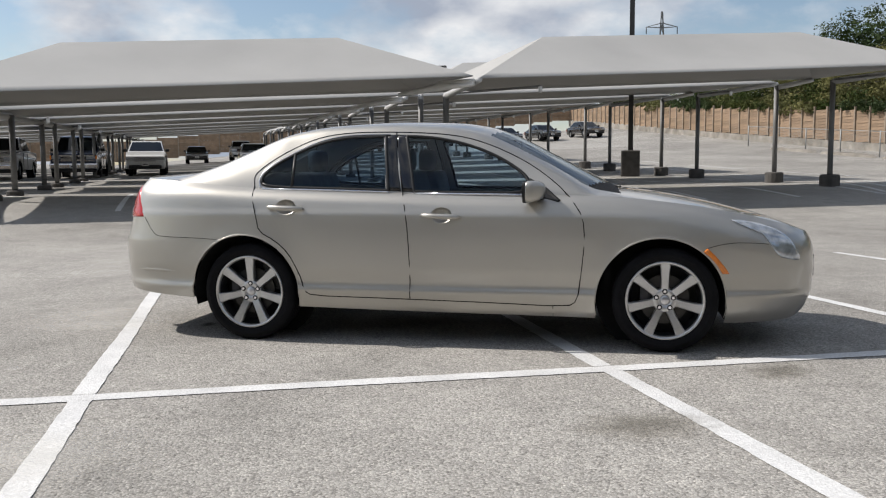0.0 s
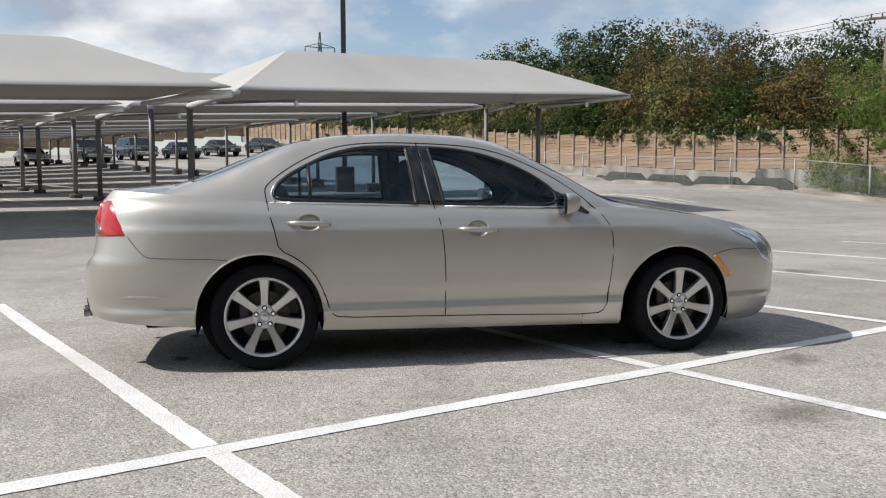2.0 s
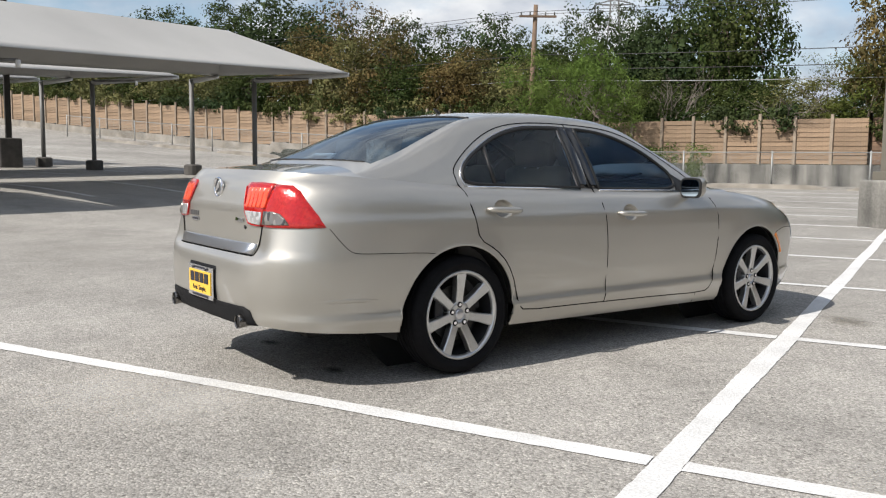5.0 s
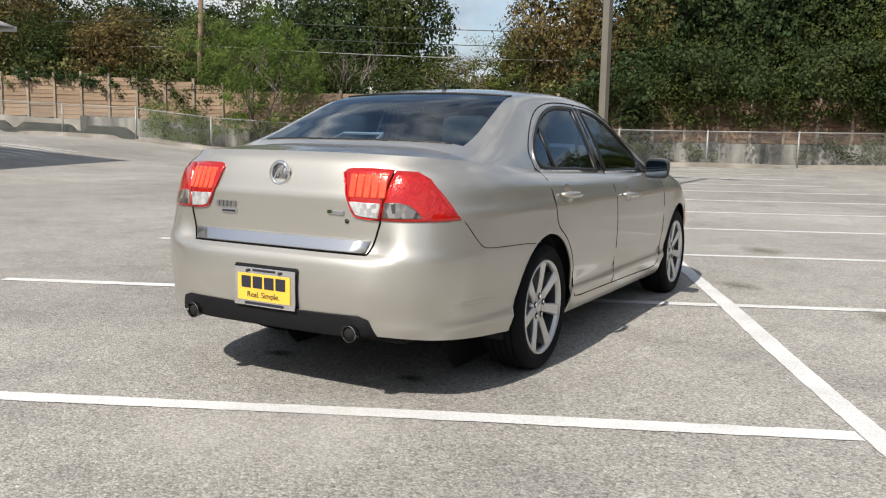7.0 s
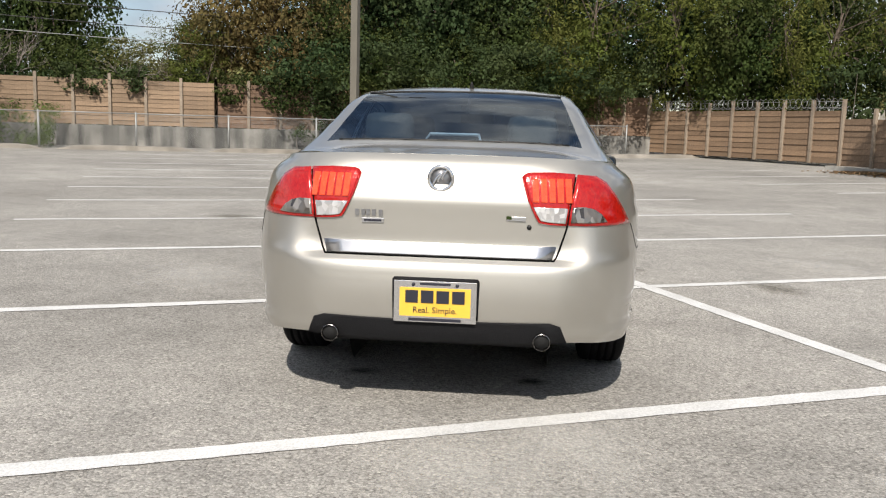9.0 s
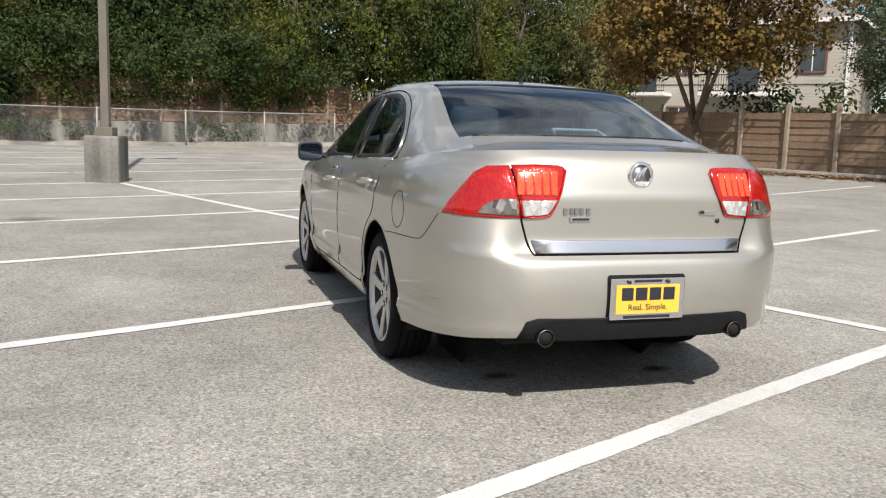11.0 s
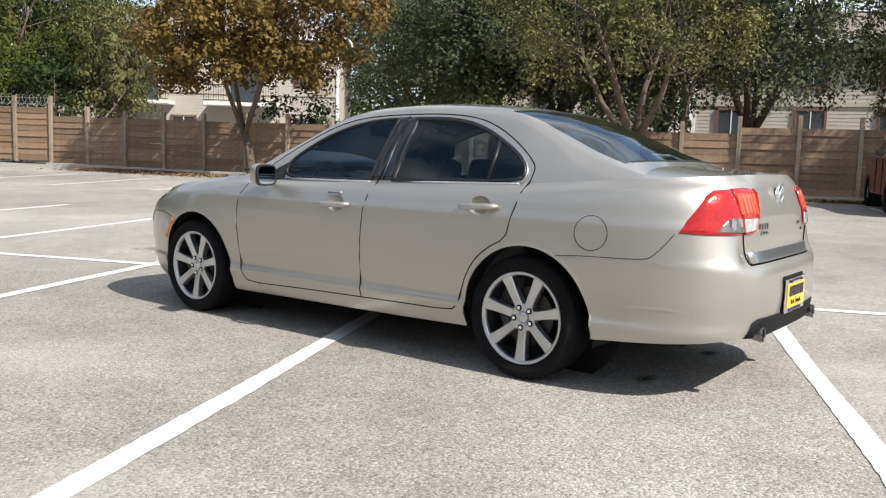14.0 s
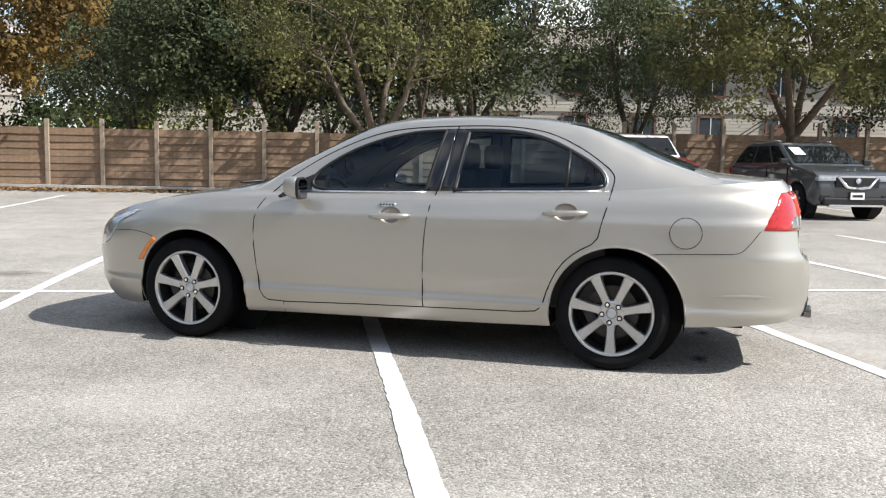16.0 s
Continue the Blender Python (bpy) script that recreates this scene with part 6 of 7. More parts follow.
    turned = Matrix.Translation((mx, side * my, mz)) @ Matrix.Rotation(side * radians(-8), 4, "Z")

    def shell(profile):
        bm = bmesh.new()
        rings = []
        for x, a, b in profile:
            ring = []
            for i in range(32):
                t = 2 * math.pi * i / 32
                c, q = math.cos(t), math.sin(t)
                y, z = a * math.copysign(abs(c) ** 0.5, c), b * math.copysign(abs(q) ** 0.5, q)
                ring.append(bm.verts.new(turned @ Vector((x - 0.02 * y * side / 0.085, y, z + 0.006 * x / 0.06))))
            rings.append(ring)
        for r0, r1 in zip(rings, rings[1:]):
            for i in range(32):
                bm.faces.new((r0[i], r0[(i + 1) % 32], r1[(i + 1) % 32], r1[i]))
        bm.faces.new(rings[-1])
        bm.faces.new(rings[0][::-1])
        bmesh.ops.recalc_face_normals(bm, faces=bm.faces)
        return bm

    part("door_mirror", shell([(-0.046, 0.080, 0.062), (-0.030, 0.085, 0.067), (0.0, 0.084, 0.065), (0.03, 0.076, 0.058), (0.05, 0.064, 0.047), (0.062, 0.045, 0.032), (0.067, 0.02, 0.014)]), M_CAR, front_door, "body-coloured mirror shell", smooth=True)
    part("mirror_rim", shell([(-0.060, 0.077, 0.059), (-0.058, 0.083, 0.065), (-0.044, 0.085, 0.067), (-0.038, 0.080, 0.062)]), M_BLACK, front_door)
    part("mirror_glass", shell([(-0.0625, 0.070, 0.052), (-0.0615, 0.073, 0.055), (-0.056, 0.073, 0.055)]), M_MIRROR, front_door, "mirror glass")
    tube_part("mirror_arm", [(mx + 0.04, side * 0.79, 0.930), (mx + 0.03, side * 0.85, 0.936), (mx + 0.01, side * 0.91, 0.950)], [0.026, 0.020, 0.018], M_BLACK, front_door, 10)

    # lips round the arches, lamps, markers and cut lines
    for a in ARCH:
        ang = [math.radians(d) for d in range(-4, 185, 6)]
        pts = [(a[0] + a[2] * math.cos(t), a[1] + a[2] * math.sin(t)) for t in ang]
        seam("arch_lip", pts, 0.007, M_CAR, car, -0.004)
        bm = bmesh.new()
        rings = []
        for q, lift in ((-0.001, -0.003), (0.003, 0.0006), (0.009, 0.0006), (0.016, -0.0012)):
            ring = []
            for d in range(-14, 195, 3):
                t = math.radians(d)
                x, z = a[0] + (a[2] + q) * math.cos(t), a[1] + (a[2] + q) * math.sin(t)
                z = max(z, bottom_z(x) + 0.003)
                ring.append(bm.verts.new((x, (body_y(x, z) + lift) * side, z)))
            rings.append(ring)
        for r0, r1 in zip(rings, rings[1:]):
            for k in range(len(r0) - 1):
                bm.faces.new((r0[k], r0[k + 1], r1[k + 1], r1[k]) if side > 0 else (r0[k], r1[k], r1[k + 1], r0[k + 1]))
        part("arch_edge", bm, M_CAR, car, smooth=True)
    patch("side_marker", [(1.585, 0.612), (1.61, 0.633), (1.66, 0.585), (1.715, 0.52), (1.742, 0.478), (1.70, 0.480), (1.665, 0.535), (1.625, 0.58)], M_AMBER, car, 0.006, "amber side marker", surf=body_y)
    patch("headlamp", rounded([(1.735, 0.797), (1.80, 0.797), (1.90, 0.780), (2.0, 0.750), (2.08, 0.712), (2.15, 0.640), (2.197, 0.545), (2.12, 0.553), (2.042, 0.574), (1.99, 0.640), (1.95, 0.700), (1.905, 0.745), (1.83, 0.782)], 1), M_HEADLAMP, car, 0.006, "clear headlamp lens", surf=body_y)
    tube_part("bumper_gap", [(x, (body_y(x, z) + 0.0005) * side, z) for x, z in open_curve([(1.60, 0.628), (1.665, 0.648), (1.75, 0.662), (1.80, 0.664), (1.90, 0.660), (1.975, 0.652)], 1)], 0.0018, M_SEAM, car, 6)
    tube_part("bumper_gap", [(x, (body_y(x, z) + 0.0003) * side, z) for x, z in open_curve([(-2.095, 0.795), (-2.045, 0.728), (-2.0, 0.680), (-1.95, 0.672), (-1.80, 0.668), (-1.60, 0.662), (-1.53, 0.655)], 2)], 0.0017, M_SEAM, car, 6)
    tube_part("rocker_gap", on_side([(0.69, 0.264), (0.69, 0.20)], 0.0), 0.003, M_SEAM, car, 6)
    # crease low on the rear bumper
    tube_part("bumper_crease", [(x, (body_y(x, z) - 0.0185 - 0.012 * ((x + 1.99) / 0.21) ** 4) * side, z) for x, z in open_curve([(-2.2, 0.442), (-2.05, 0.448), (-1.9, 0.445), (-1.78, 0.434)], 1)], 0.022, M_CAR, car, 8)

# black edges of the rear screen
def roof_pt(x, y):
    zr, yr, zc = rail_z(x), rail_y(x), roof_z(x)
    return (x, y, zr + (zc - zr) * (1 - min(1.0, abs(y) / yr) ** 2.4) + 0.001)


tube_part("screen_edge", [roof_pt(-1.80 + 0.075 * (y / 0.62) ** 2, y) for y in lerp_list(-0.55, 0.55, 30)], 0.005, M_BLACK, car, 6)
tube_part("screen_edge", [roof_pt(-1.015 - 0.045 * (1 - (y / 0.60) ** 2), y) for y in lerp_list(-0.53, 0.53, 24)], 0.006, M_BLACK, car, 6)

# thin black line hanging just inside the top of the rear screen
tube_part("aerial_wire", [(-1.075, -0.03, roof_pt(-1.075, -0.03)[2] - 0.012), (-1.135, -0.03, roof_pt(-1.075, -0.03)[2] - 0.13)], 0.0035, M_BLACK, car, 6)

# fuel flap on the left flank
flap = [(-1.707 + 0.085 * math.cos(t), 0.776 + 0.083 * math.sin(t)) for t in (2 * math.pi * i / 40 for i in range(41))]
tube_part("fuel_flap_gap", [(x, body_y(x, z) - 0.0005, z) for x, z in flap], 0.0020, M_SEAM, car, 6)

# black liners in the arches, floor and the dark of the cabin
for a in ARCH:
    for side in (-1, 1):
        bm = bmesh.new()
        n = 28
        for k in range(n):
            t0, t1 = (math.radians(-15 + 210 * (k + d) / n) for d in (0, 1))
            quad = [(a[0] + (a[2] + 0.004) * math.cos(t), side * y, a[1] + (a[2] + 0.004) * math.sin(t)) for t, y in ((t0, 0.835), (t1, 0.835), (t1, 0.50), (t0, 0.50))]
            bm.faces.new([bm.verts.new(p) for p in quad])
        disc = [bm.verts.new((a[0] + (a[2] + 0.004) * math.cos(t), side * 0.50, a[1] + (a[2] + 0.004) * math.sin(t))) for t in (2 * math.pi * k / 32 for k in range(32))]
        bm.faces.new(disc)
        part("arch_liner", bm, M_UNDER, car)
box_part("floor_pan", (0.0, 0, 0.24), (4.1, 0.98, 0.06), M_UNDER, car, 0.01)
box_part("floor_pan", (0.0, 0, 0.245), (1.86, 1.62, 0.05), M_UNDER, car, 0.01)
box_part("floor_pan", (-1.95, 0, 0.32), (0.50, 1.06, 0.05), M_UNDER, car, 0.01)
box_part("floor_pan", (1.90, 0, 0.22), (0.36, 1.10, 0.05), M_UNDER, car, 0.01)


# ---- the rear of the sedan ----
def rear_pt(y, z, lift=0.0):
    return (tail_at(y, z) - lift, y, z)


def rear_patch(name, outline, material, parent, lift=0.005, label="", thick=0.010, dome=0.0):
    """A thin shaped plate on the rear face; outline: across, height."""
    bm = bmesh.new()
    cy, cz = sum(p[0] for p in outline) / len(outline), sum(p[1] for p in outline) / len(outline)
    n = len(outline)
    rings = []
    for i, k in enumerate((0.0, 0.14, 0.28, 0.42, 0.56, 0.70, 0.84, 1.0, 1.0)):
        ring = []
        for y, z in outline:
            py, pz = cy + (y - cy) * k, cz + (z - cz) * k
            l = lift + dome * (1 - k * k) if i < 8 else lift - thick
            ring.append(bm.verts.new(rear_pt(py, pz, l)))
            if i == 0:
                break
        rings.append(ring)
    for i in range(n):
        bm.faces.new((rings[0][0], rings[1][i], rings[1][(i + 1) % n]))
        for a, b in zip(rings[1:], rings[2:]):
            bm.faces.new((a[i], b[i], b[(i + 1) % n], a[(i + 1) % n]))
    bmesh.ops.recalc_face_normals(bm, faces=bm.faces)
    return part(name, bm, material, parent, label, smooth=True)


def dense(outline, step=0.03):
    out = []
    for i in range(len(outline)):
        (a, b), (c, d) = outline[i], outline[(i + 1) % len(outline)]
        n = max(1, int(math.hypot(c - a, d - b) / step))
        out += [(a + (c - a) * k / n, b + (d - b) * k / n) for k in range(n)]
    return out


for side in (-1, 1):
    def mir(pts):
        return [(y * side, z) for y, z in pts]

    outer = rear_patch("tail_lamp_outer", dense(mir([(0.564, 1.004), (0.645, 0.999), (0.692, 0.972), (0.737, 0.915), (0.773, 0.86), (0.798, 0.815), (0.803, 0.800), (0.74, 0.796), (0.70, 0.796), (0.60, 0.795), (0.531, 0.796), (0.544, 0.90)])), M_RED, car, 0.007, "red tail lamp wrapping round the corner", dome=0.004)
    rear_patch("reversing_lens", dense(mir([(0.548, 0.872), (0.60, 0.873), (0.640, 0.864), (0.672, 0.843), (0.697, 0.812), (0.62, 0.808), (0.541, 0.808)])), M_CLEARDIM, outer, 0.0135, "smoky clear lens with an amber reflector")
    inner = rear_patch("tail_lamp_inner", dense(mir([(0.337, 0.990), (0.347, 1.003), (0.37, 1.009), (0.46, 1.011), (0.556, 1.006), (0.537, 0.90), (0.526, 0.797), (0.45, 0.801), (0.412, 0.808), (0.398, 0.83), (0.365, 0.90)])), M_RED, car, 0.007, "red tail lamp on the boot lid", dome=0.003)
    rear_patch("reversing_lens", dense(mir([(0.386, 0.870), (0.46, 0.868), (0.527, 0.867), (0.520, 0.804), (0.45, 0.808), (0.418, 0.814), (0.404, 0.836)])), M_CLEARLENS, inner, 0.0125, "clear reversing lens")
    for k in range(5):
        a = 0.372 + 0.034 * k
        rear_patch("lamp_cell", dense(mir([(a + 0.004, 0.985), (a + 0.031, 0.986), (a + 0.037, 0.888), (a + 0.012, 0.889)])), M_RED_BRIGHT, inner, 0.0120, "bright red lamp cell")
    tube_part("lamp_rim", [rear_pt(y, z, 0.008) for y, z in dense(mir([(0.337, 0.990), (0.365, 0.90), (0.398, 0.83), (0.412, 0.808), (0.45, 0.801), (0.526, 0.797)]))[:-6]], 0.004, M_RED, inner, 6)
    # gap round the boot lid
    tube_part("boot_gap", [rear_pt(y * side, z, 0.001) for y, z in open_curve([(0.556, 0.992), (0.552, 0.97), (0.542, 0.90), (0.530, 0.797), (0.512, 0.735), (0.492, 0.672), (0.478, 0.650)], 1)], 0.0042, M_SEAM, car, 6)
    # exhaust tips
    bm = bmesh.new()
    prof = [(-2.08, 0.026), (-2.28, 0.031), (-2.408, 0.0365), (-2.415, 0.0355), (-2.416, 0.0335), (-2.410, 0.0310), (-2.398, 0.0300)]
    rings = [[bm.verts.new((x, side * 0.44 + r * math.cos(t), 0.327 + (x + 2.38) * 0.10 + r * math.sin(t))) for t in (2 * math.pi * q / 22 for q in range(22))] for x, r in prof]
    for r0, r1 in zip(rings, rings[1:]):
        for q in range(22):
            bm.faces.new((r0[q], r0[(q + 1) % 22], r1[(q + 1) % 22], r1[q]))
    bmesh.ops.recalc_face_normals(bm, faces=bm.faces)
    tip = part("exhaust_tip", bm, M_EXHAUST, car, "chromed exhaust tip", smooth=False)
    # flat black disc closes the pipe, for soot and the shade inside
    tube_part("exhaust_bore", [(-2.404, side * 0.44, 0.3245), (-2.398, side * 0.44, 0.325)], 0.0300, M_SOOT_SHADE, tip, 20)

tube_part("boot_gap", [rear_pt(y, 0.650, 0.0015) for y in lerp_list(-0.478, 0.478, 24)], 0.005, M_SEAM, car, 6)
rear_patch("chrome_strip", dense([(-0.486, 0.708), (0.486, 0.708), (0.470, 0.657), (-0.470, 0.657)]), M_SATIN, car, 0.010, "wide satin chrome strip along the boot lid", dome=0.003)
rear_patch("lower_valance", dense([(-0.545, 0.312), (-0.515, 0.385), (-0.47, 0.400), (-0.2, 0.396), (0.0, 0.395), (0.2, 0.396), (0.47, 0.400), (0.515, 0.385), (0.545, 0.312), (0.36, 0.300), (0.0, 0.298), (-0.36, 0.300)]), M_VALANCE, car, 0.006, "black plastic lower valance")
bm = bmesh.new()
add_box(bm, -2.27, 0, 0.325, 0.16, 0.74, 0.05, 0.015)
part("valance_lip", bm, M_VALANCE, car)

# number plate in its recess
rear_patch("plate_recess", dense([(-0.172, 0.573), (0.172, 0.573), (0.180, 0.562), (0.177, 0.40), (-0.177, 0.40), (-0.180, 0.562)]), M_VALANCE, car, 0.002, "black plate recess")
px = tail_at(0, 0.47) - 0.012
plate = box_part("number_plate", (px, 0, 0.475), (0.006, 0.340, 0.170), M_CHROME, car, 0.002, "yellow dealer plate in a bright frame")
box_part("plate_face", (px - 0.005, 0, 0.474), (0.004, 0.292, 0.118), M_PLATE, plate)
box_part("plate_header", (px - 0.004, 0, 0.549), (0.003, 0.125, 0.010), M_INK, plate)
box_part("plate_footer", (px - 0.004, 0, 0.401), (0.003, 0.215, 0.012), M_INK, plate)
for k in range(4):      # four plain strokes in place of a trade name
    box_part("lettering_bar", (px - 0.0085, 0.096 - 0.064 * k, 0.497), (0.003, 0.052, 0.052), M_INK, plate, 0.0008)
for y in (-0.09, 0.09):
    tube_part("plate_screw", [(px - 0.003, y, 0.546), (px - 0.012, y, 0.546)], 0.007, M_INK, plate, 10)
tc = bpy.data.curves.new("plate_slogan", "FONT")
tc.body = "Real. Simple."
tc.size = 0.036
tc.align_x = "CENTER"
tc.extrude = 0.0008
tc.materials.append(M_INK)
slogan = new("plate_slogan", tc)
slogan.parent = plate
slogan.matrix_basis = Matrix.Translation((px - 0.0082, 0, 0.430)) @ Matrix.Rotation(radians(-90), 4, "Z") @ Matrix.Rotation(radians(90), 4, "X")

# round badge and small raised badges
bx = tail_at(0, 0.971) - 0.004
bm = bmesh.new()
ring = []
for i in range(36):
    t = 2 * math.pi * i / 36
    ring.append((bx - 0.006, 0.049 * math.cos(t), 0.973 + 0.049 * math.sin(t)))
add_tube(bm, ring + ring[:1], 0.008, 8, caps=False)
badge = part("badge", bm, M_CHROME, car, "round chrome badge", smooth=True)
tube_part("badge_disc", [(bx + 0.004, 0, 0.973), (bx - 0.004, 0, 0.973)], 0.047, M_BADGE, badge, 28)
for k in range(3):
    bm = bmesh.new()
    pts = [(bx - 0.008, 0.026 - 0.018 * k - 0.03 * (j / 8) ** 1.6 + 0.004, 0.945 + 0.012 * k + 0.05 * j / 8) for j in range(9)]
    add_tube(bm, pts, 0.0048, 6)
    part("badge_stroke", bm, M_CHROME, badge, smooth=True)
for y in (0.345, 0.318, 0.298, 0.274, 0.245):
    box_part("lettering_bar", (*rear_pt(y, 0.825, 0.005)[:2], 0.825), (0.006, 0.016, 0.026), M_BADGE, car)
box_part("trim_badge", (*rear_pt(0.278, 0.793, 0.004)[:2], 0.793), (0.006, 0.094, 0.020), M_SATIN, car, 0.002)
box_part("lettering_bar", (*rear_pt(0.278, 0.793, 0.008)[:2], 0.793), (0.003, 0.074, 0.009), M_INK, car)
box_part("small_badge", (*rear_pt(-0.318, 0.818, 0.004)[:2], 0.818), (0.006, 0.080, 0.018), M_SATIN, car, 0.002)
box_part("small_badge", (*rear_pt(-0.288, 0.822, 0.008)[:2], 0.822), (0.004, 0.022, 0.014), M_LEAF, car, 0.002)
tube_part("boot_lock", [rear_pt(-0.372, 0.785, -0.002), rear_pt(-0.372, 0.785, 0.005)], 0.010, M_BLACK, car, 14)

# keypad above the left front handle, roof antenna
keypad = patch("keypad", rounded([(-0.045, 0.872), (0.062, 0.868), (0.062, 0.892), (-0.045, 0.896)], 1), M_SATIN, car, 0.008, "small door keypad")
for k in range(5):
    x = -0.028 + 0.019 * k
    y = body_y(x, 0.882)
    tube_part("key", [(x, y + 0.004, 0.882), (x, y + 0.0105, 0.882)], 0.006, M_BLACK, keypad, 10)
bm = bmesh.new()
add_tube(bm, [(-0.86, -0.03, 1.405), (-0.87, -0.03, 1.428), (-0.90, -0.03, 1.446)], [0.016, 0.012, 0.006], 12)
part("antenna_base", bm, M_BLACK, car, smooth=True)
for s in (-1, 1):      # wipers resting at the foot of the windscreen
    tube_part("wiper", [(1.10, 0.45 * s + 0.2, 0.985), (1.06, 0.15 * s + 0.1, 0.992), (1.0, -0.3 * s + 0.2, 0.995)], 0.008, M_BLACK, car, 6)


# ---- wheels ----
def lathe(bm, profile, n=48):
    rings = []
    for r, y in profile:
        rings.append([bm.verts.new((r * math.cos(t), y, r * math.sin(t))) for t in (2 * math.pi * i / n for i in range(n))])
    for a, b in zip(rings, rings[1:]):
        for i in range(n):
            bm.faces.new((a[i], a[(i + 1) % n], b[(i + 1) % n], b[i]))


def make_wheel(m, flip):
    bm = bmesh.new()
    lathe(bm, [(0.226, 0.099), (0.221, 0.090), (0.214, 0.060), (0.205, 0.0), (0.20, -0.09)])
    bmesh.ops.recalc_face_normals(bm, faces=bm.faces)
    wheel = part("wheel", bm, M_ALLOY_DARK, car, "seven-spoke alloy wheel", smooth=True)
    wheel.matrix_basis = m
    bm = bmesh.new()
    lathe(bm, [(0.2395, 0.094), (0.2385, 0.103), (0.233, 0.1055), (0.226, 0.1025), (0.219, 0.094), (0.2165, 0.080)])
    bmesh.ops.recalc_face_normals(bm, faces=bm.faces)
    part("rim_lip", bm, M_ALLOY, wheel, "bright machined rim edge", smooth=True)
    bm = bmesh.new()
    prof = [(0.236, 0.088), (0.243, 0.103), (0.252, 0.108), (0.272, 0.111), (0.276, 0.1135), (0.281, 0.111), (0.298, 0.106), (0.309, 0.096), (0.3155, 0.084)]
    for g in (0.055, 0.018):
        prof += [(0.3175, g + 0.012), (0.3178, g + 0.006), (0.309, g + 0.0045), (0.309, g - 0.0045), (0.318, g - 0.006)]
    prof = prof + [(r, -y) for r, y in prof[::-1]]
    lathe(bm, prof, 72)
    bmesh.ops.recalc_face_normals(bm, faces=bm.faces)
    part("tyre", bm, M_TYRE, wheel, "black road tyre with worn tread", smooth=True)
    for k in range(7):
        bm = bmesh.new()
        ang = math.pi / 2 + 2 * math.pi * k / 7
        secs = [(0.050, 0.0265, 0.074), (0.085, 0.0235, 0.080), (0.13, 0.0245, 0.087), (0.18, 0.0275, 0.093), (0.224, 0.0325, 0.098)]
        rings = []
        for r, hw, y in secs:
            d, e = Vector((math.cos(ang), 0, math.sin(ang))), Vector((-math.sin(ang), 0, math.cos(ang)))
            c = d * r
            rings.append([bm.verts.new(c + e * q * hw + Vector((0, yy, 0))) for q, yy in ((-1.0, y - 0.045), (-1.0, y - 0.006), (-0.82, y), (0.82, y), (1.0, y - 0.006), (1.0, y - 0.045))])
        for a, b in zip(rings, rings[1:]):
            for i in range(6):
                bm.faces.new((a[i], a[(i + 1) % 6], b[(i + 1) % 6], b[i]))
        bm.faces.new(rings[-1])
        bmesh.ops.recalc_face_normals(bm, faces=bm.faces)
        part("spoke", bm, M_ALLOY, wheel)
    bm = bmesh.new()
    lathe(bm, [(0.074, 0.03), (0.073, 0.072), (0.068, 0.077), (0.034, 0.076), (0.031, 0.070), (0.0, 0.070)], 40)
    bmesh.ops.recalc_face_normals(bm, faces=bm.faces)
    part("hub", bm, M_ALLOY, wheel, smooth=True)
    bm = bmesh.new()
    lathe(bm, [(0.029, 0.068), (0.028, 0.078), (0.022, 0.081), (0.0, 0.082)], 24)
    bmesh.ops.recalc_face_normals(bm, faces=bm.faces)
    part("hub_cap", bm, M_SATIN, wheel, smooth=True)
    for k in range(5):
        t = math.pi / 2 + 2 * math.pi * k / 5
        c = Vector((0.053 * math.cos(t), 0, 0.053 * math.sin(t)))
        # raised black disc in place of the shade in a lug hole
        bm = bmesh.new()
        add_tube(bm, [c + Vector((0, 0.070, 0)), c + Vector((0, 0.0785, 0))], 0.0165, 12)
        nut = part("lug_recess", bm, M_SOOT_SHADE, wheel)
        bm = bmesh.new()
        add_tube(bm, [c + Vector((0, 0.072, 0)), c + Vector((0, 0.0815, 0))], 0.0100, 6)
        part("lug_nut", bm, M_CHROME, wheel)
    bm = bmesh.new()
    lathe(bm, [(0.15, 0.012), (0.15, 0.024), (0.07, 0.024), (0.07, 0.03)], 40)
    part("brake_disc", bm, M_DISC, wheel, smooth=False)
    bm = bmesh.new()
    add_box(bm, 0.118, 0.03, 0.03, 0.06, 0.05, 0.12, 0.015)
    part("brake_caliper", bm, M_ALLOY_DARK, wheel)
    bm = bmesh.new()
    lathe(bm, [(0.202, -0.02), (0.0, -0.02)], 40)
    part("wheel_back", bm, M_UNDER, wheel)


for x in (REAR_X, FRONT_X):
    make_wheel(Matrix.Translation((x, 0.772, HUB_Z)) @ Matrix.Rotation(math.pi / 7, 4, "Y"), False)
    make_wheel(Matrix.Translation((x, -0.772, HUB_Z)) @ Matrix.Rotation(math.pi, 4, "Z"), True)
tube_part("axle_beam", [(REAR_X, -0.7, 0.3), (REAR_X, 0.7, 0.3)], 0.04, M_UNDER, car)
tube_part("axle_beam", [(FRONT_X, -0.7, 0.3), (FRONT_X, 0.7, 0.3)], 0.04, M_UNDER, car)


# ---- inside the sedan ----
def seat_back(x, y, w, lean=0.22):
    bm = bmesh.new()
    add_box(bm, 0, 0, 0.29, 0.14, w, 0.60, 0.05)
    bmesh.ops.transform(bm, matrix=Matrix.Translation((x, y, 0.52)) @ Matrix.Rotation(-lean, 4, "Y"), verts=bm.verts)
    part("seat_back", bm, M_INTERIOR_L, car, smooth=True)


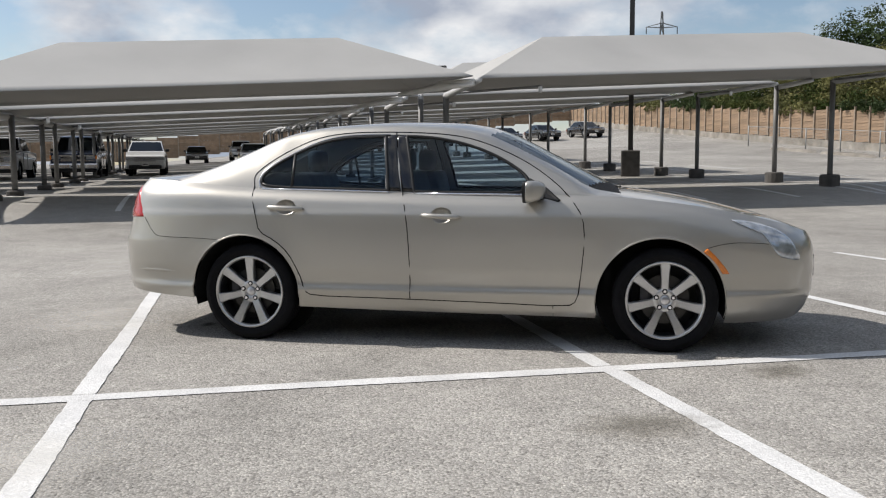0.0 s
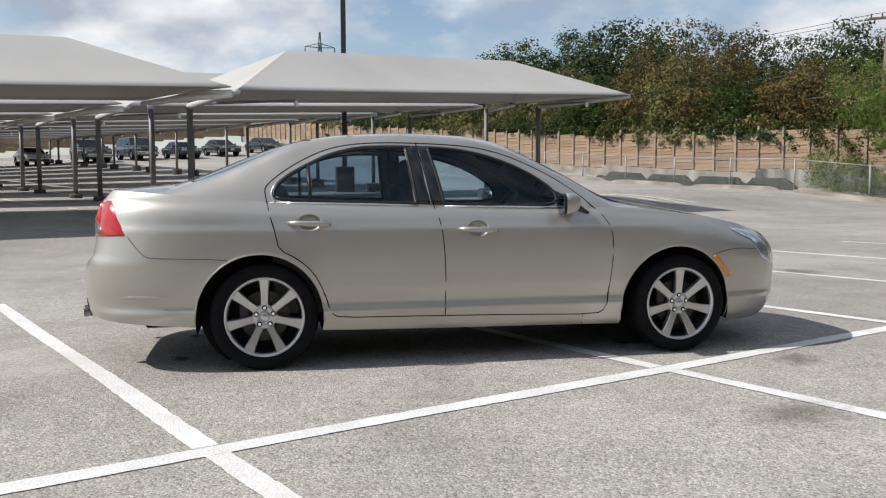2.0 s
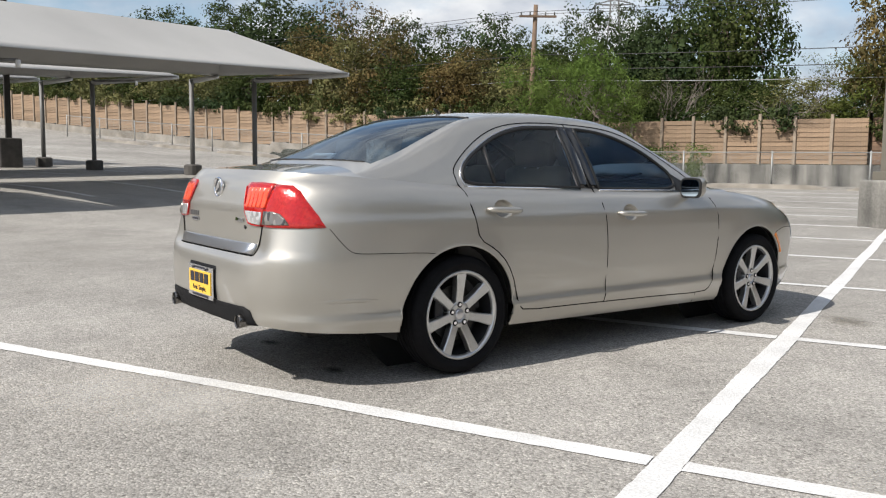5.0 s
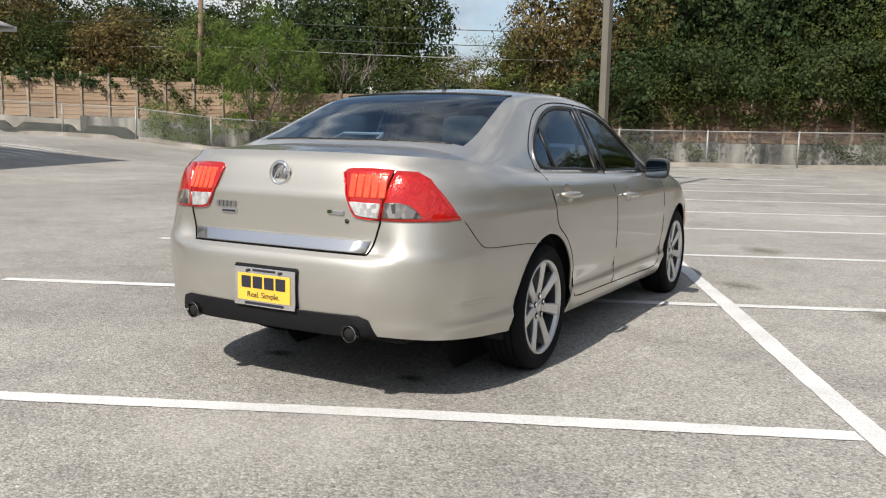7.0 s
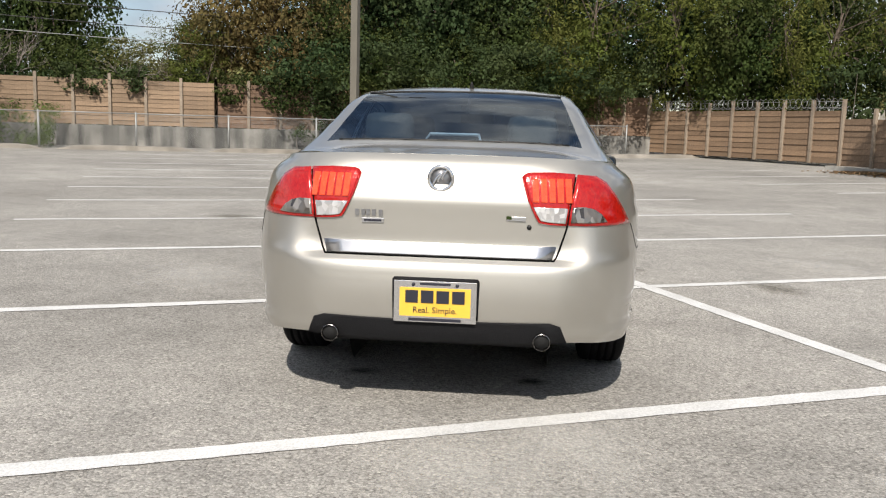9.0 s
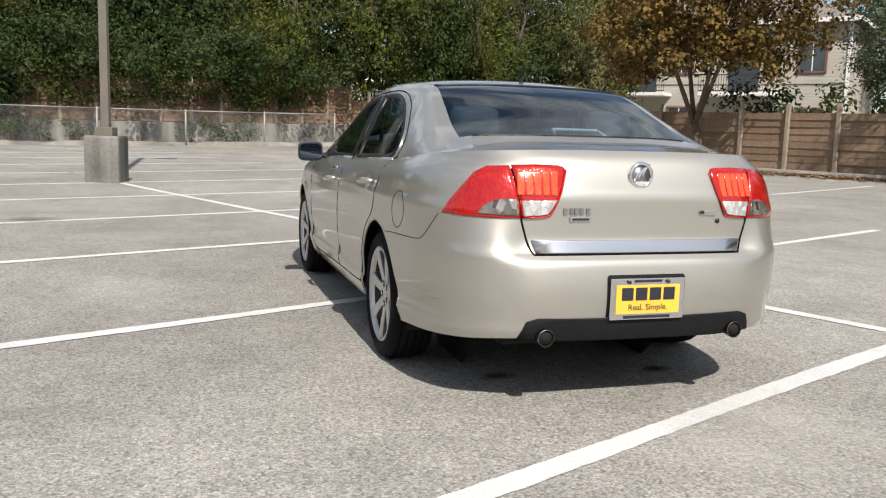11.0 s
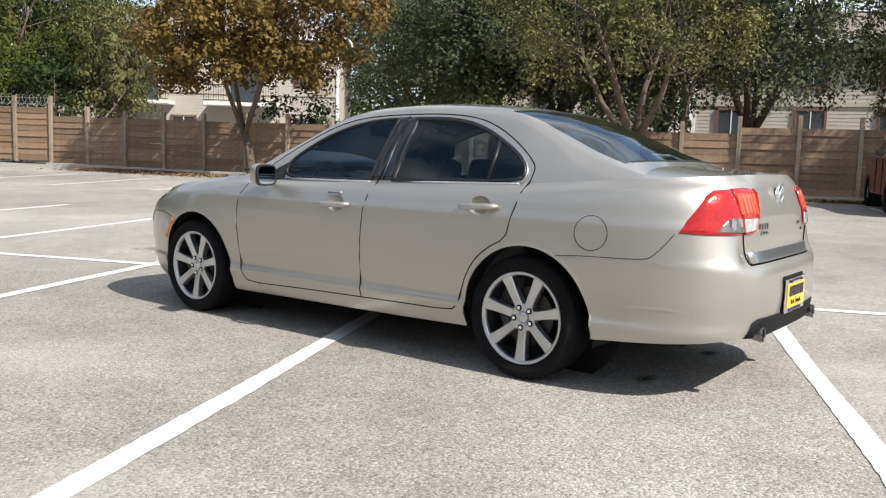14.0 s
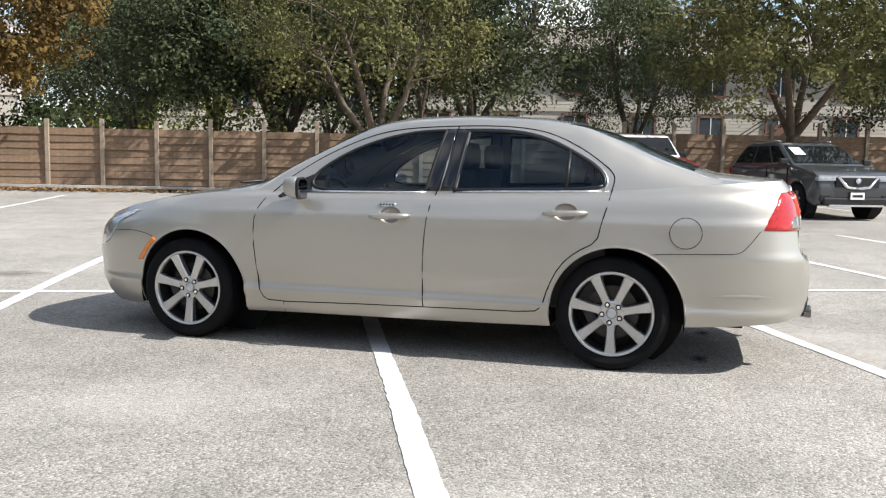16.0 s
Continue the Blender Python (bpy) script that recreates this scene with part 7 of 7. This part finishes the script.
def head_rest(x, y):
    bm = bmesh.new()
    add_box(bm, x, y, 1.175, 0.11, 0.26, 0.17, 0.05)
    part("head_rest", bm, M_INTERIOR, car, smooth=True)
    for s in (-0.06, 0.06):
        tube_part("head_rest_post", [(x, y + s, 1.02), (x, y + s, 1.12)], 0.007, M_SATIN, car, 6)


for y in (-0.36, 0.36):
    box_part("seat_cushion", (0.02, y, 0.50), (0.50, 0.50, 0.18), M_INTERIOR_L, car, 0.05)
    seat_back(-0.20, y, 0.50)
    head_rest(-0.36, y)
box_part("rear_bench", (-0.85, 0, 0.50), (0.50, 1.30, 0.18), M_INTERIOR_L, car, 0.05)
seat_back(-1.08, 0, 1.28, 0.30)
for y in (-0.38, 0.38):
    head_rest(-1.26, y)
box_part("parcel_shelf", (-1.50, 0, 1.035), (0.52, 1.20, 0.03), M_INTERIOR, car, 0.01)
bm = bmesh.new()
ring = [(roof_pt(x, y)[0], y, roof_pt(x, y)[2] - 0.022) for x, y in ((-1.755, -0.135), (-1.66, -0.118), (-1.66, 0.118), (-1.755, 0.135))]
add_tube(bm, ring + ring[:1], 0.0085, 6, caps=False)
part("high_brake_lamp", bm, M_LAMPFRAME, car, "pale frame of the high brake lamp")
box_part("brake_lamp_lens", (-1.71, 0, roof_pt(-1.71, 0)[2] - 0.040), (0.075, 0.225, 0.012), M_INTERIOR, car, 0.003, "dark lens of the high brake lamp")
bm = bmesh.new()
add_box(bm, 0.82, 0, 0.80, 0.36, 1.36, 0.24, 0.08)
part("dashboard", bm, M_INTERIOR, car, smooth=True)
bm = bmesh.new()
c, ax = Vector((0.50, 0.36, 0.87)), radians(62)
ring = [c + Vector((0.185 * math.sin(t) * math.cos(ax) , 0.185 * math.cos(t), 0.185 * math.sin(t) * math.sin(ax))) for t in (2 * math.pi * i / 28 for i in range(29))]
add_tube(bm, ring, 0.015, 8, caps=False)
add_box(bm, c.x + 0.02, c.y, c.z, 0.05, 0.14, 0.12, 0.02)
add_tube(bm, [c, c + Vector((0.3, 0, -0.12))], 0.03, 8)
part("steering_wheel", bm, M_INTERIOR, car, smooth=True)
bm = bmesh.new()
add_box(bm, 0.42, 0, 1.27, 0.03, 0.24, 0.07, 0.012)
part("inside_mirror", bm, M_INTERIOR, car)
for s in (-1, 1):
    box_part("door_card", (-0.22, 0.74 * s, 0.62), (2.1, 0.05, 0.62), M_INTERIOR, car, 0.02)
    tube_part("seat_belt", [(-0.30, 0.63 * s, 1.22), (-0.28, 0.66 * s, 0.95), (-0.25, 0.66 * s, 0.6)], 0.012, M_INTERIOR_L, car, 6)
box_part("cabin_bulkhead", (1.02, 0, 0.62), (0.04, 1.4, 0.55), M_UNDER, car)

# dark plate bracket on the front bumper
box_part("front_plate_bracket", (nose_x(0.47) + 0.006, 0.0, 0.47), (0.03, 0.34, 0.14), M_VALANCE, car, 0.006)


# ---- parked vehicles ----
def prism(bm, outline, hw):
    """A side outline swept across; hw(x, z) is half the width there."""
    a = [bm.verts.new((x, hw(x, z), z)) for x, z in outline]
    b = [bm.verts.new((x, -hw(x, z), z)) for x, z in outline]
    n = len(outline)
    for i in range(n):
        bm.faces.new((a[i], a[(i + 1) % n], b[(i + 1) % n], b[i]))
    bm.faces.new(a[::-1])
    bm.faces.new(b)


def shaped(name, outline, hw, material, parent, bevel=0.04, label=""):
    bm = bmesh.new()
    prism(bm, outline, hw)
    bmesh.ops.recalc_face_normals(bm, faces=bm.faces)
    if bevel:
        bmesh.ops.bevel(bm, geom=list(bm.edges), offset=bevel, segments=2, affect="EDGES", profile=0.6, clamp_overlap=True)
    return part(name, bm, material, parent, label, smooth=False)


def slab(name, corners, material, parent, lift=0.012, label=""):
    """A thin plate on four or more corners, raised along its normal."""
    vs = [Vector(c) for c in corners]
    nrm = (vs[1] - vs[0]).cross(vs[2] - vs[0]).normalized()
    n = len(vs)
    verts = [v + nrm * lift for v in vs] + [v - nrm * 0.01 for v in vs]
    faces = [tuple(range(n)), tuple(range(2 * n - 1, n - 1, -1))] + [(i, n + i, n + (i + 1) % n, (i + 1) % n) for i in range(n)]
    return mesh_ob(name, verts, faces, material, parent, label=label)


def road_wheel(x, y, r, w, parent, rim_mat):
    bm = bmesh.new()
    sgn = 1 if y > 0 else -1
    lathe(bm, [(0.0, 0.02), (r * 0.62, 0.02), (r * 0.66, w * 0.45), (r * 0.92, w * 0.5), (r, w * 0.35), (r, -w * 0.35), (r * 0.92, -w * 0.5), (0, -w * 0.5)], 28)
    bmesh.ops.recalc_face_normals(bm, faces=bm.faces)
    if sgn < 0:
        bmesh.ops.rotate(bm, verts=bm.verts, matrix=Matrix.Rotation(math.pi, 3, "Z"))
    bmesh.ops.translate(bm, vec=(x, y, r), verts=bm.verts)
    wheel = part("wheel", bm, M_TYRE, parent, smooth=False)
    bm = bmesh.new()
    for k in range(6):
        add_box(bm, 0, 0.045, r * 0.33, r * 0.16, 0.03, r * 0.56, 0, Matrix.Rotation(math.pi * k / 3, 4, "Y"))
    lathe(bm, [(r * 0.60, 0.035), (r * 0.64, 0.055), (r * 0.66, 0.03)], 28)
    lathe(bm, [(0.0, 0.065), (r * 0.16, 0.06), (r * 0.17, 0.03)], 14)
    bmesh.ops.recalc_face_normals(bm, faces=bm.faces)
    if sgn < 0:
        bmesh.ops.rotate(bm, verts=bm.verts, matrix=Matrix.Rotation(math.pi, 3, "Z"))
    bmesh.ops.translate(bm, vec=(x, y, r), verts=bm.verts)
    part("rim", bm, rim_mat, wheel)


def vehicle(name, label, m, paint, L, W, H, hood, belt, cowl, roof0, roof1, tail, r=0.36, roof_paint=None, bed=False, chrome=False, vee=False, group=""):
    """A parked car: x runs to its nose. hood, belt: heights; cowl, roof0, roof1, tail: stations of the cabin along it."""
    top = thing(name, label, "car", group, m=m)
    h, f = L / 2, L / 2
    wb0, wb1 = -L * 0.29, L * 0.315
    low = 0.27
    body = [(f - 0.12, low), (f, low + 0.16), (f + 0.02, hood * 0.66), (f - 0.06, hood - 0.10), (f - 0.22, hood - 0.02), (cowl, belt + 0.02)]
    body += [(tail + 0.1, belt + 0.02), (-h + 0.06, belt - (0.0 if bed else 0.02)), (-h, belt - 0.25), (-h + 0.02, low + 0.2), (-h + 0.15, low)]
    for wx in (wb0, wb1):
        k = [(wx + r * 1.18 * math.cos(a), max(low, r + r * 1.18 * math.sin(a))) for a in (math.pi * i / 8 for i in range(8, -1, -1))]
        if wx == wb0:
            rear_arch = k
        else:
            front_arch = k
    body += rear_arch + front_arch

    def lower(x, z):
        e = max(0.0, abs(x) / h - 0.72) / 0.28
        return W / 2 - 0.07 * e * e - 0.035 * max(0, (z - belt * 0.72) / belt) - 0.04 * max(0, (0.45 - z))

    shaped("body", body, lower, paint, top, 0.075 if vee else 0.035, "")
    cab = [(cowl, belt), (roof0, H - 0.04), (roof0 - 0.25, H), (roof1 + 0.25, H), (roof1, H - 0.05), (tail, belt)]

    def upper(x, z):
        return W / 2 - 0.06 - 0.19 * max(0, (z - belt)) / (H - belt)

    shaped("cabin", cab, upper, roof_paint or paint, top, 0.07 if vee else 0.035)
    # glass
    def side(x, z, s):
        return (x, s * (upper(x, z) + 0.004), z)
    g0, g1 = belt + 0.06, H - 0.09
    def at(z, a, b):
        return a[0] + (b[0] - a[0]) * (z - a[1]) / (b[1] - a[1])
    ws = upper(cowl, g0) - 0.06, upper(cowl, g1) - 0.05
    xa, xb = at(g0, cab[0], cab[1]), at(g1, cab[0], cab[1])
    slab("windscreen", [(xa, -ws[0], g0), (xa, ws[0], g0), (xb, ws[1], g1), (xb, -ws[1], g1)], M_V_GLASS, top, 0.012, "dark windscreen")
    ra, rb = at(g0, cab[5], cab[4]), at(g1, cab[5], cab[4])
    slab("rear_window", [(ra, ws[0], g0), (ra, -ws[0], g0), (rb, -ws[1], g1), (rb, ws[1], g1)], M_V_GLASS, top)
    mids = [0.0, 0.5, 1.0] if bed else [0.0, 0.36, 0.72, 1.0]
    for s in (-1, 1):
        for a, b in zip(mids, mids[1:]):
            lo0, lo1 = ra + 0.12 + (xa - ra - 0.24) * a + 0.05, ra + 0.12 + (xa - ra - 0.24) * b - 0.05
            hi0, hi1 = rb + 0.10 + (xb - rb - 0.20) * a + 0.05, rb + 0.10 + (xb - rb - 0.20) * b - 0.05
            q = [side(lo0, g0, s), side(lo1, g0, s), side(hi1, g1, s), side(hi0, g1, s)]
            slab("side_window", q[::-1] if s > 0 else q, M_V_GLASS, top)
        for wx in (wb0, wb1):
            bm = bmesh.new()
            add_tube(bm, [(wx, s * (W / 2 - 0.30), r), (wx, s * (W / 2 - 0.10), r)], r * 1.17, 20)
            part("wheel_arch", bm, M_UNDER, top)
            road_wheel(wx, s * (W / 2 - 0.10), r, 0.22, top, M_ALLOY)
        # mirror, head lamp, door handle
        bm = bmesh.new()
        add_box(bm, cowl - 0.25, s * (W / 2 + 0.06), belt + 0.09, 0.10, 0.19, 0.14, 0.03)
        part("door_mirror", bm, M_BLACK, top)
        bm = bmesh.new()
        add_box(bm, f - 0.05, s * (W / 2 - (0.32 if chrome else 0.25)), hood * (0.83 if vee else 0.79), 0.16, 0.40, hood * (0.10 if vee else 0.16), 0.03)
        part("head_lamp", bm, M_HEADLAMP, top, "clear head lamp")
        if chrome:
            box_part("indicator", (f - 0.05, s * (W / 2 - 0.075), hood * 0.79), (0.14, 0.07, hood * 0.15), M_AMBER, top)
        for k in (0.35, -0.55):
            box_part("door_handle", (cowl - 1.15 + k, s * (lower(0, belt - 0.12) + 0.012), belt - 0.12), (0.18, 0.03, 0.035), paint, top)
        for xx in (cowl - 0.15, cowl - 1.15):
            box_part("door_gap", (xx, s * (lower(xx, belt * 0.7) + 0.001), (belt + low) / 2 + 0.05), (0.012, 0.02, (belt - low) * 0.8), M_SEAM, top)
        box_part("tail_lamp", (-h - 0.0, s * (W / 2 - 0.16), belt - 0.18), (0.06, 0.18, 0.28), M_RED, top)
    gw = W * 0.52
    gr = box_part("grille", (f - 0.005, 0, hood * 0.76), (0.09, gw, hood * 0.20), M_BLACK, top, 0.01, "dark radiator grille")
    if vee:
        for s in (-1, 1):
            bm = bmesh.new()
            add_tube(bm, [(f + 0.04, s * gw * 0.46, hood * 0.87), (f + 0.055, s * gw * 0.26, hood * 0.66), (f + 0.06, 0, hood * 0.64)], 0.036, 8)
            part("chrome_vee", bm, M_CHROME, gr, smooth=True)
        tube_part("grille_badge", [(f + 0.04, 0, hood * 0.79), (f + 0.065, 0, hood * 0.79)], 0.06, M_CHROME, gr, 18)
        box_part("lower_trim", (f - 0.005, 0, 0.295), (0.10, W * 0.66, 0.045), M_CHROME, top, 0.012)
        for s in (-1, 1):
            tube_part("roof_rail", [(roof0 - 0.15, s * (upper(0, H) - 0.06), H + 0.02), (roof0 - 0.4, s * (upper(0, H) - 0.05), H + 0.05), (roof1 + 0.2, s * (upper(0, H) - 0.05), H + 0.04)], 0.018, M_SATIN, top, 8)
            box_part("fog_recess", (f - 0.03, s * W * 0.37, 0.46), (0.10, 0.24, 0.14), M_BLACK, top, 0.02)
    else:
        for k in (-1, 0, 1):
            box_part("bar", (f + 0.045, 0, hood * 0.76 + k * hood * 0.06), (0.02, gw * 0.98, 0.022), M_CHROME if chrome else M_SATIN, gr)
    if chrome:
        bm = bmesh.new()
        add_box(bm, f + 0.06, 0, 0.52, 0.16, W * 0.98, 0.24, 0.05)
        part("bumper", bm, M_CHROME, top, "chrome front bumper")
        box_part("air_dam", (f + 0.01, 0, 0.335), (0.08, W * 0.9, 0.17), M_BLACK, top, 0.02)
        for k in (-1, 1):
            box_part("grille_edge", (f + 0.05, 0, hood * 0.76 + k * hood * 0.105), (0.03, W * 0.86, 0.03), M_CHROME, gr)
    else:
        bm = bmesh.new()
        add_box(bm, f - 0.03, 0, 0.38, 0.14, W * 0.80, 0.18, 0.04)
        part("lower_intake", bm, M_BLACK, top)
    box_part("number_plate", (f + (0.15 if chrome else 0.05), 0, 0.50), (0.02, 0.31, 0.15), M_PAPER, top, 0.003, "pale number plate with a dark bar")
    box_part("plate_bar", (f + (0.162 if chrome else 0.062), 0, 0.50), (0.006, 0.22, 0.05), M_INK, top)
    if bed:
        box_part("bed_floor", ((tail - h) / 2, 0, belt - 0.1), (abs(tail + h) - 0.2, W - 0.25, 0.26), M_BLACK, top)
        box_part("lower_side", (0, W / 2 - 0.03, 0.62), (L * 0.34, 0.05, 0.26), roof_paint or paint, top)
        box_part("lower_side", (0, -W / 2 + 0.03, 0.62), (L * 0.34, 0.05, 0.26), roof_paint or paint, top)
    return top, (xa, xb, ws, g0, g1)


def parked(x, y, heading):
    return Matrix.Translation((x, y, ground_z(x, y))) @ Matrix.Rotation(heading, 4, "Z")


pick, gl = vehicle("pickup", "old dark red and white pickup with a chrome grille", parked(-0.12, -18.1, radians(109)), M_V_RED, 5.2, 1.98, 1.84, 1.09, 1.24, 0.95, 0.40, -0.75, -0.95, 0.37, M_V_WHITE, True, True)
xa, xb, ws, g0, g1 = gl
slab("windscreen_notice", [(xa + (xb - xa) * a, y, g0 + (g1 - g0) * a) for a, y in ((0.45, -0.62), (0.45, -0.32), (0.88, -0.32), (0.88, -0.62))], M_PAPER, pick, 0.022, "pale paper notice")
suv, gl = vehicle("compact_suv", "dark grey compact crossover with a chrome grille", parked(-4.15, -16.1, radians(112)), M_V_GREY, 4.35, 1.84, 1.66, 1.03, 1.12, 1.12, 0.12, -1.60, -2.10, 0.36, None, False, False, True)
xa, xb, ws, g0, g1 = gl
slab("windscreen_notice", [(xa + (xb - xa) * a, y, g0 + (g1 - g0) * a) for a, y in ((0.45, -0.60), (0.45, -0.34), (0.88, -0.34), (0.88, -0.60))], M_PAPER, suv, 0.022, "pale paper notice")
# under the canopies
NORTH = "cars parked under the canopies"
TO_LOT = math.atan2(-CAN_B.y, -CAN_B.x)
far_white, _ = vehicle("compact_suv", "white compact crossover parked under a canopy", parked(-22.3, 33.4, TO_LOT), M_V_WHITE, 4.5, 1.86, 1.70, 0.98, 1.10, 1.15, 0.25, -1.75, -2.05, 0.36, group=NORTH)
far_blue, _ = vehicle("large_suv", "dark blue full-size off-roader parked under a canopy", parked(-24.0, 30.4, TO_LOT), M_V_BLUE, 5.2, 2.03, 1.92, 1.15, 1.18, 1.25, 0.55, -2.2, -2.45, 0.40, group=NORTH, chrome=True)
vehicle("pickup", "white pickup parked under a canopy", parked(-27.2, 29.2, TO_LOT), M_V_WHITE, 5.7, 2.03, 1.92, 1.14, 1.24, 1.2, 0.65, -0.9, -1.1, 0.41, None, True, True, group=NORTH)
sed_args = (4.7, 1.82, 1.45, 0.86, 0.94, 1.05, 0.25, -1.05, -1.75, 0.33)
far_black, _ = vehicle("parked_sedan", "black sedan parked far off in the shade", parked(-36, 50, TO_LOT), M_V_BLACK, *sed_args, group=NORTH)
far_silver, _ = vehicle("parked_sedan", "silver sedan parked far off in the shade", parked(-33, 51.6, TO_LOT), M_V_SILVER, *sed_args, group=NORTH)
for ob, x, y in ((far_black, -34.2, 61.3), (far_white, -31.0, 63.1), (far_black, -27.6, 64.7), (far_black, -24.4, 66.3), (far_silver, -20.5, 68.1), (far_blue, -16.5, 70.4), (far_blue, -13.1, 72.0), (far_black, -9.3, 71.5), (far_black, -6.1, 73.8),
                 (far_silver, -21.1, 43.6), (far_black, -35.9, 32.8), (far_black, -2.3, 76.1), (far_blue, -35.8, 46.5)):
    copy_thing(ob, parked(x, y, TO_LOT))
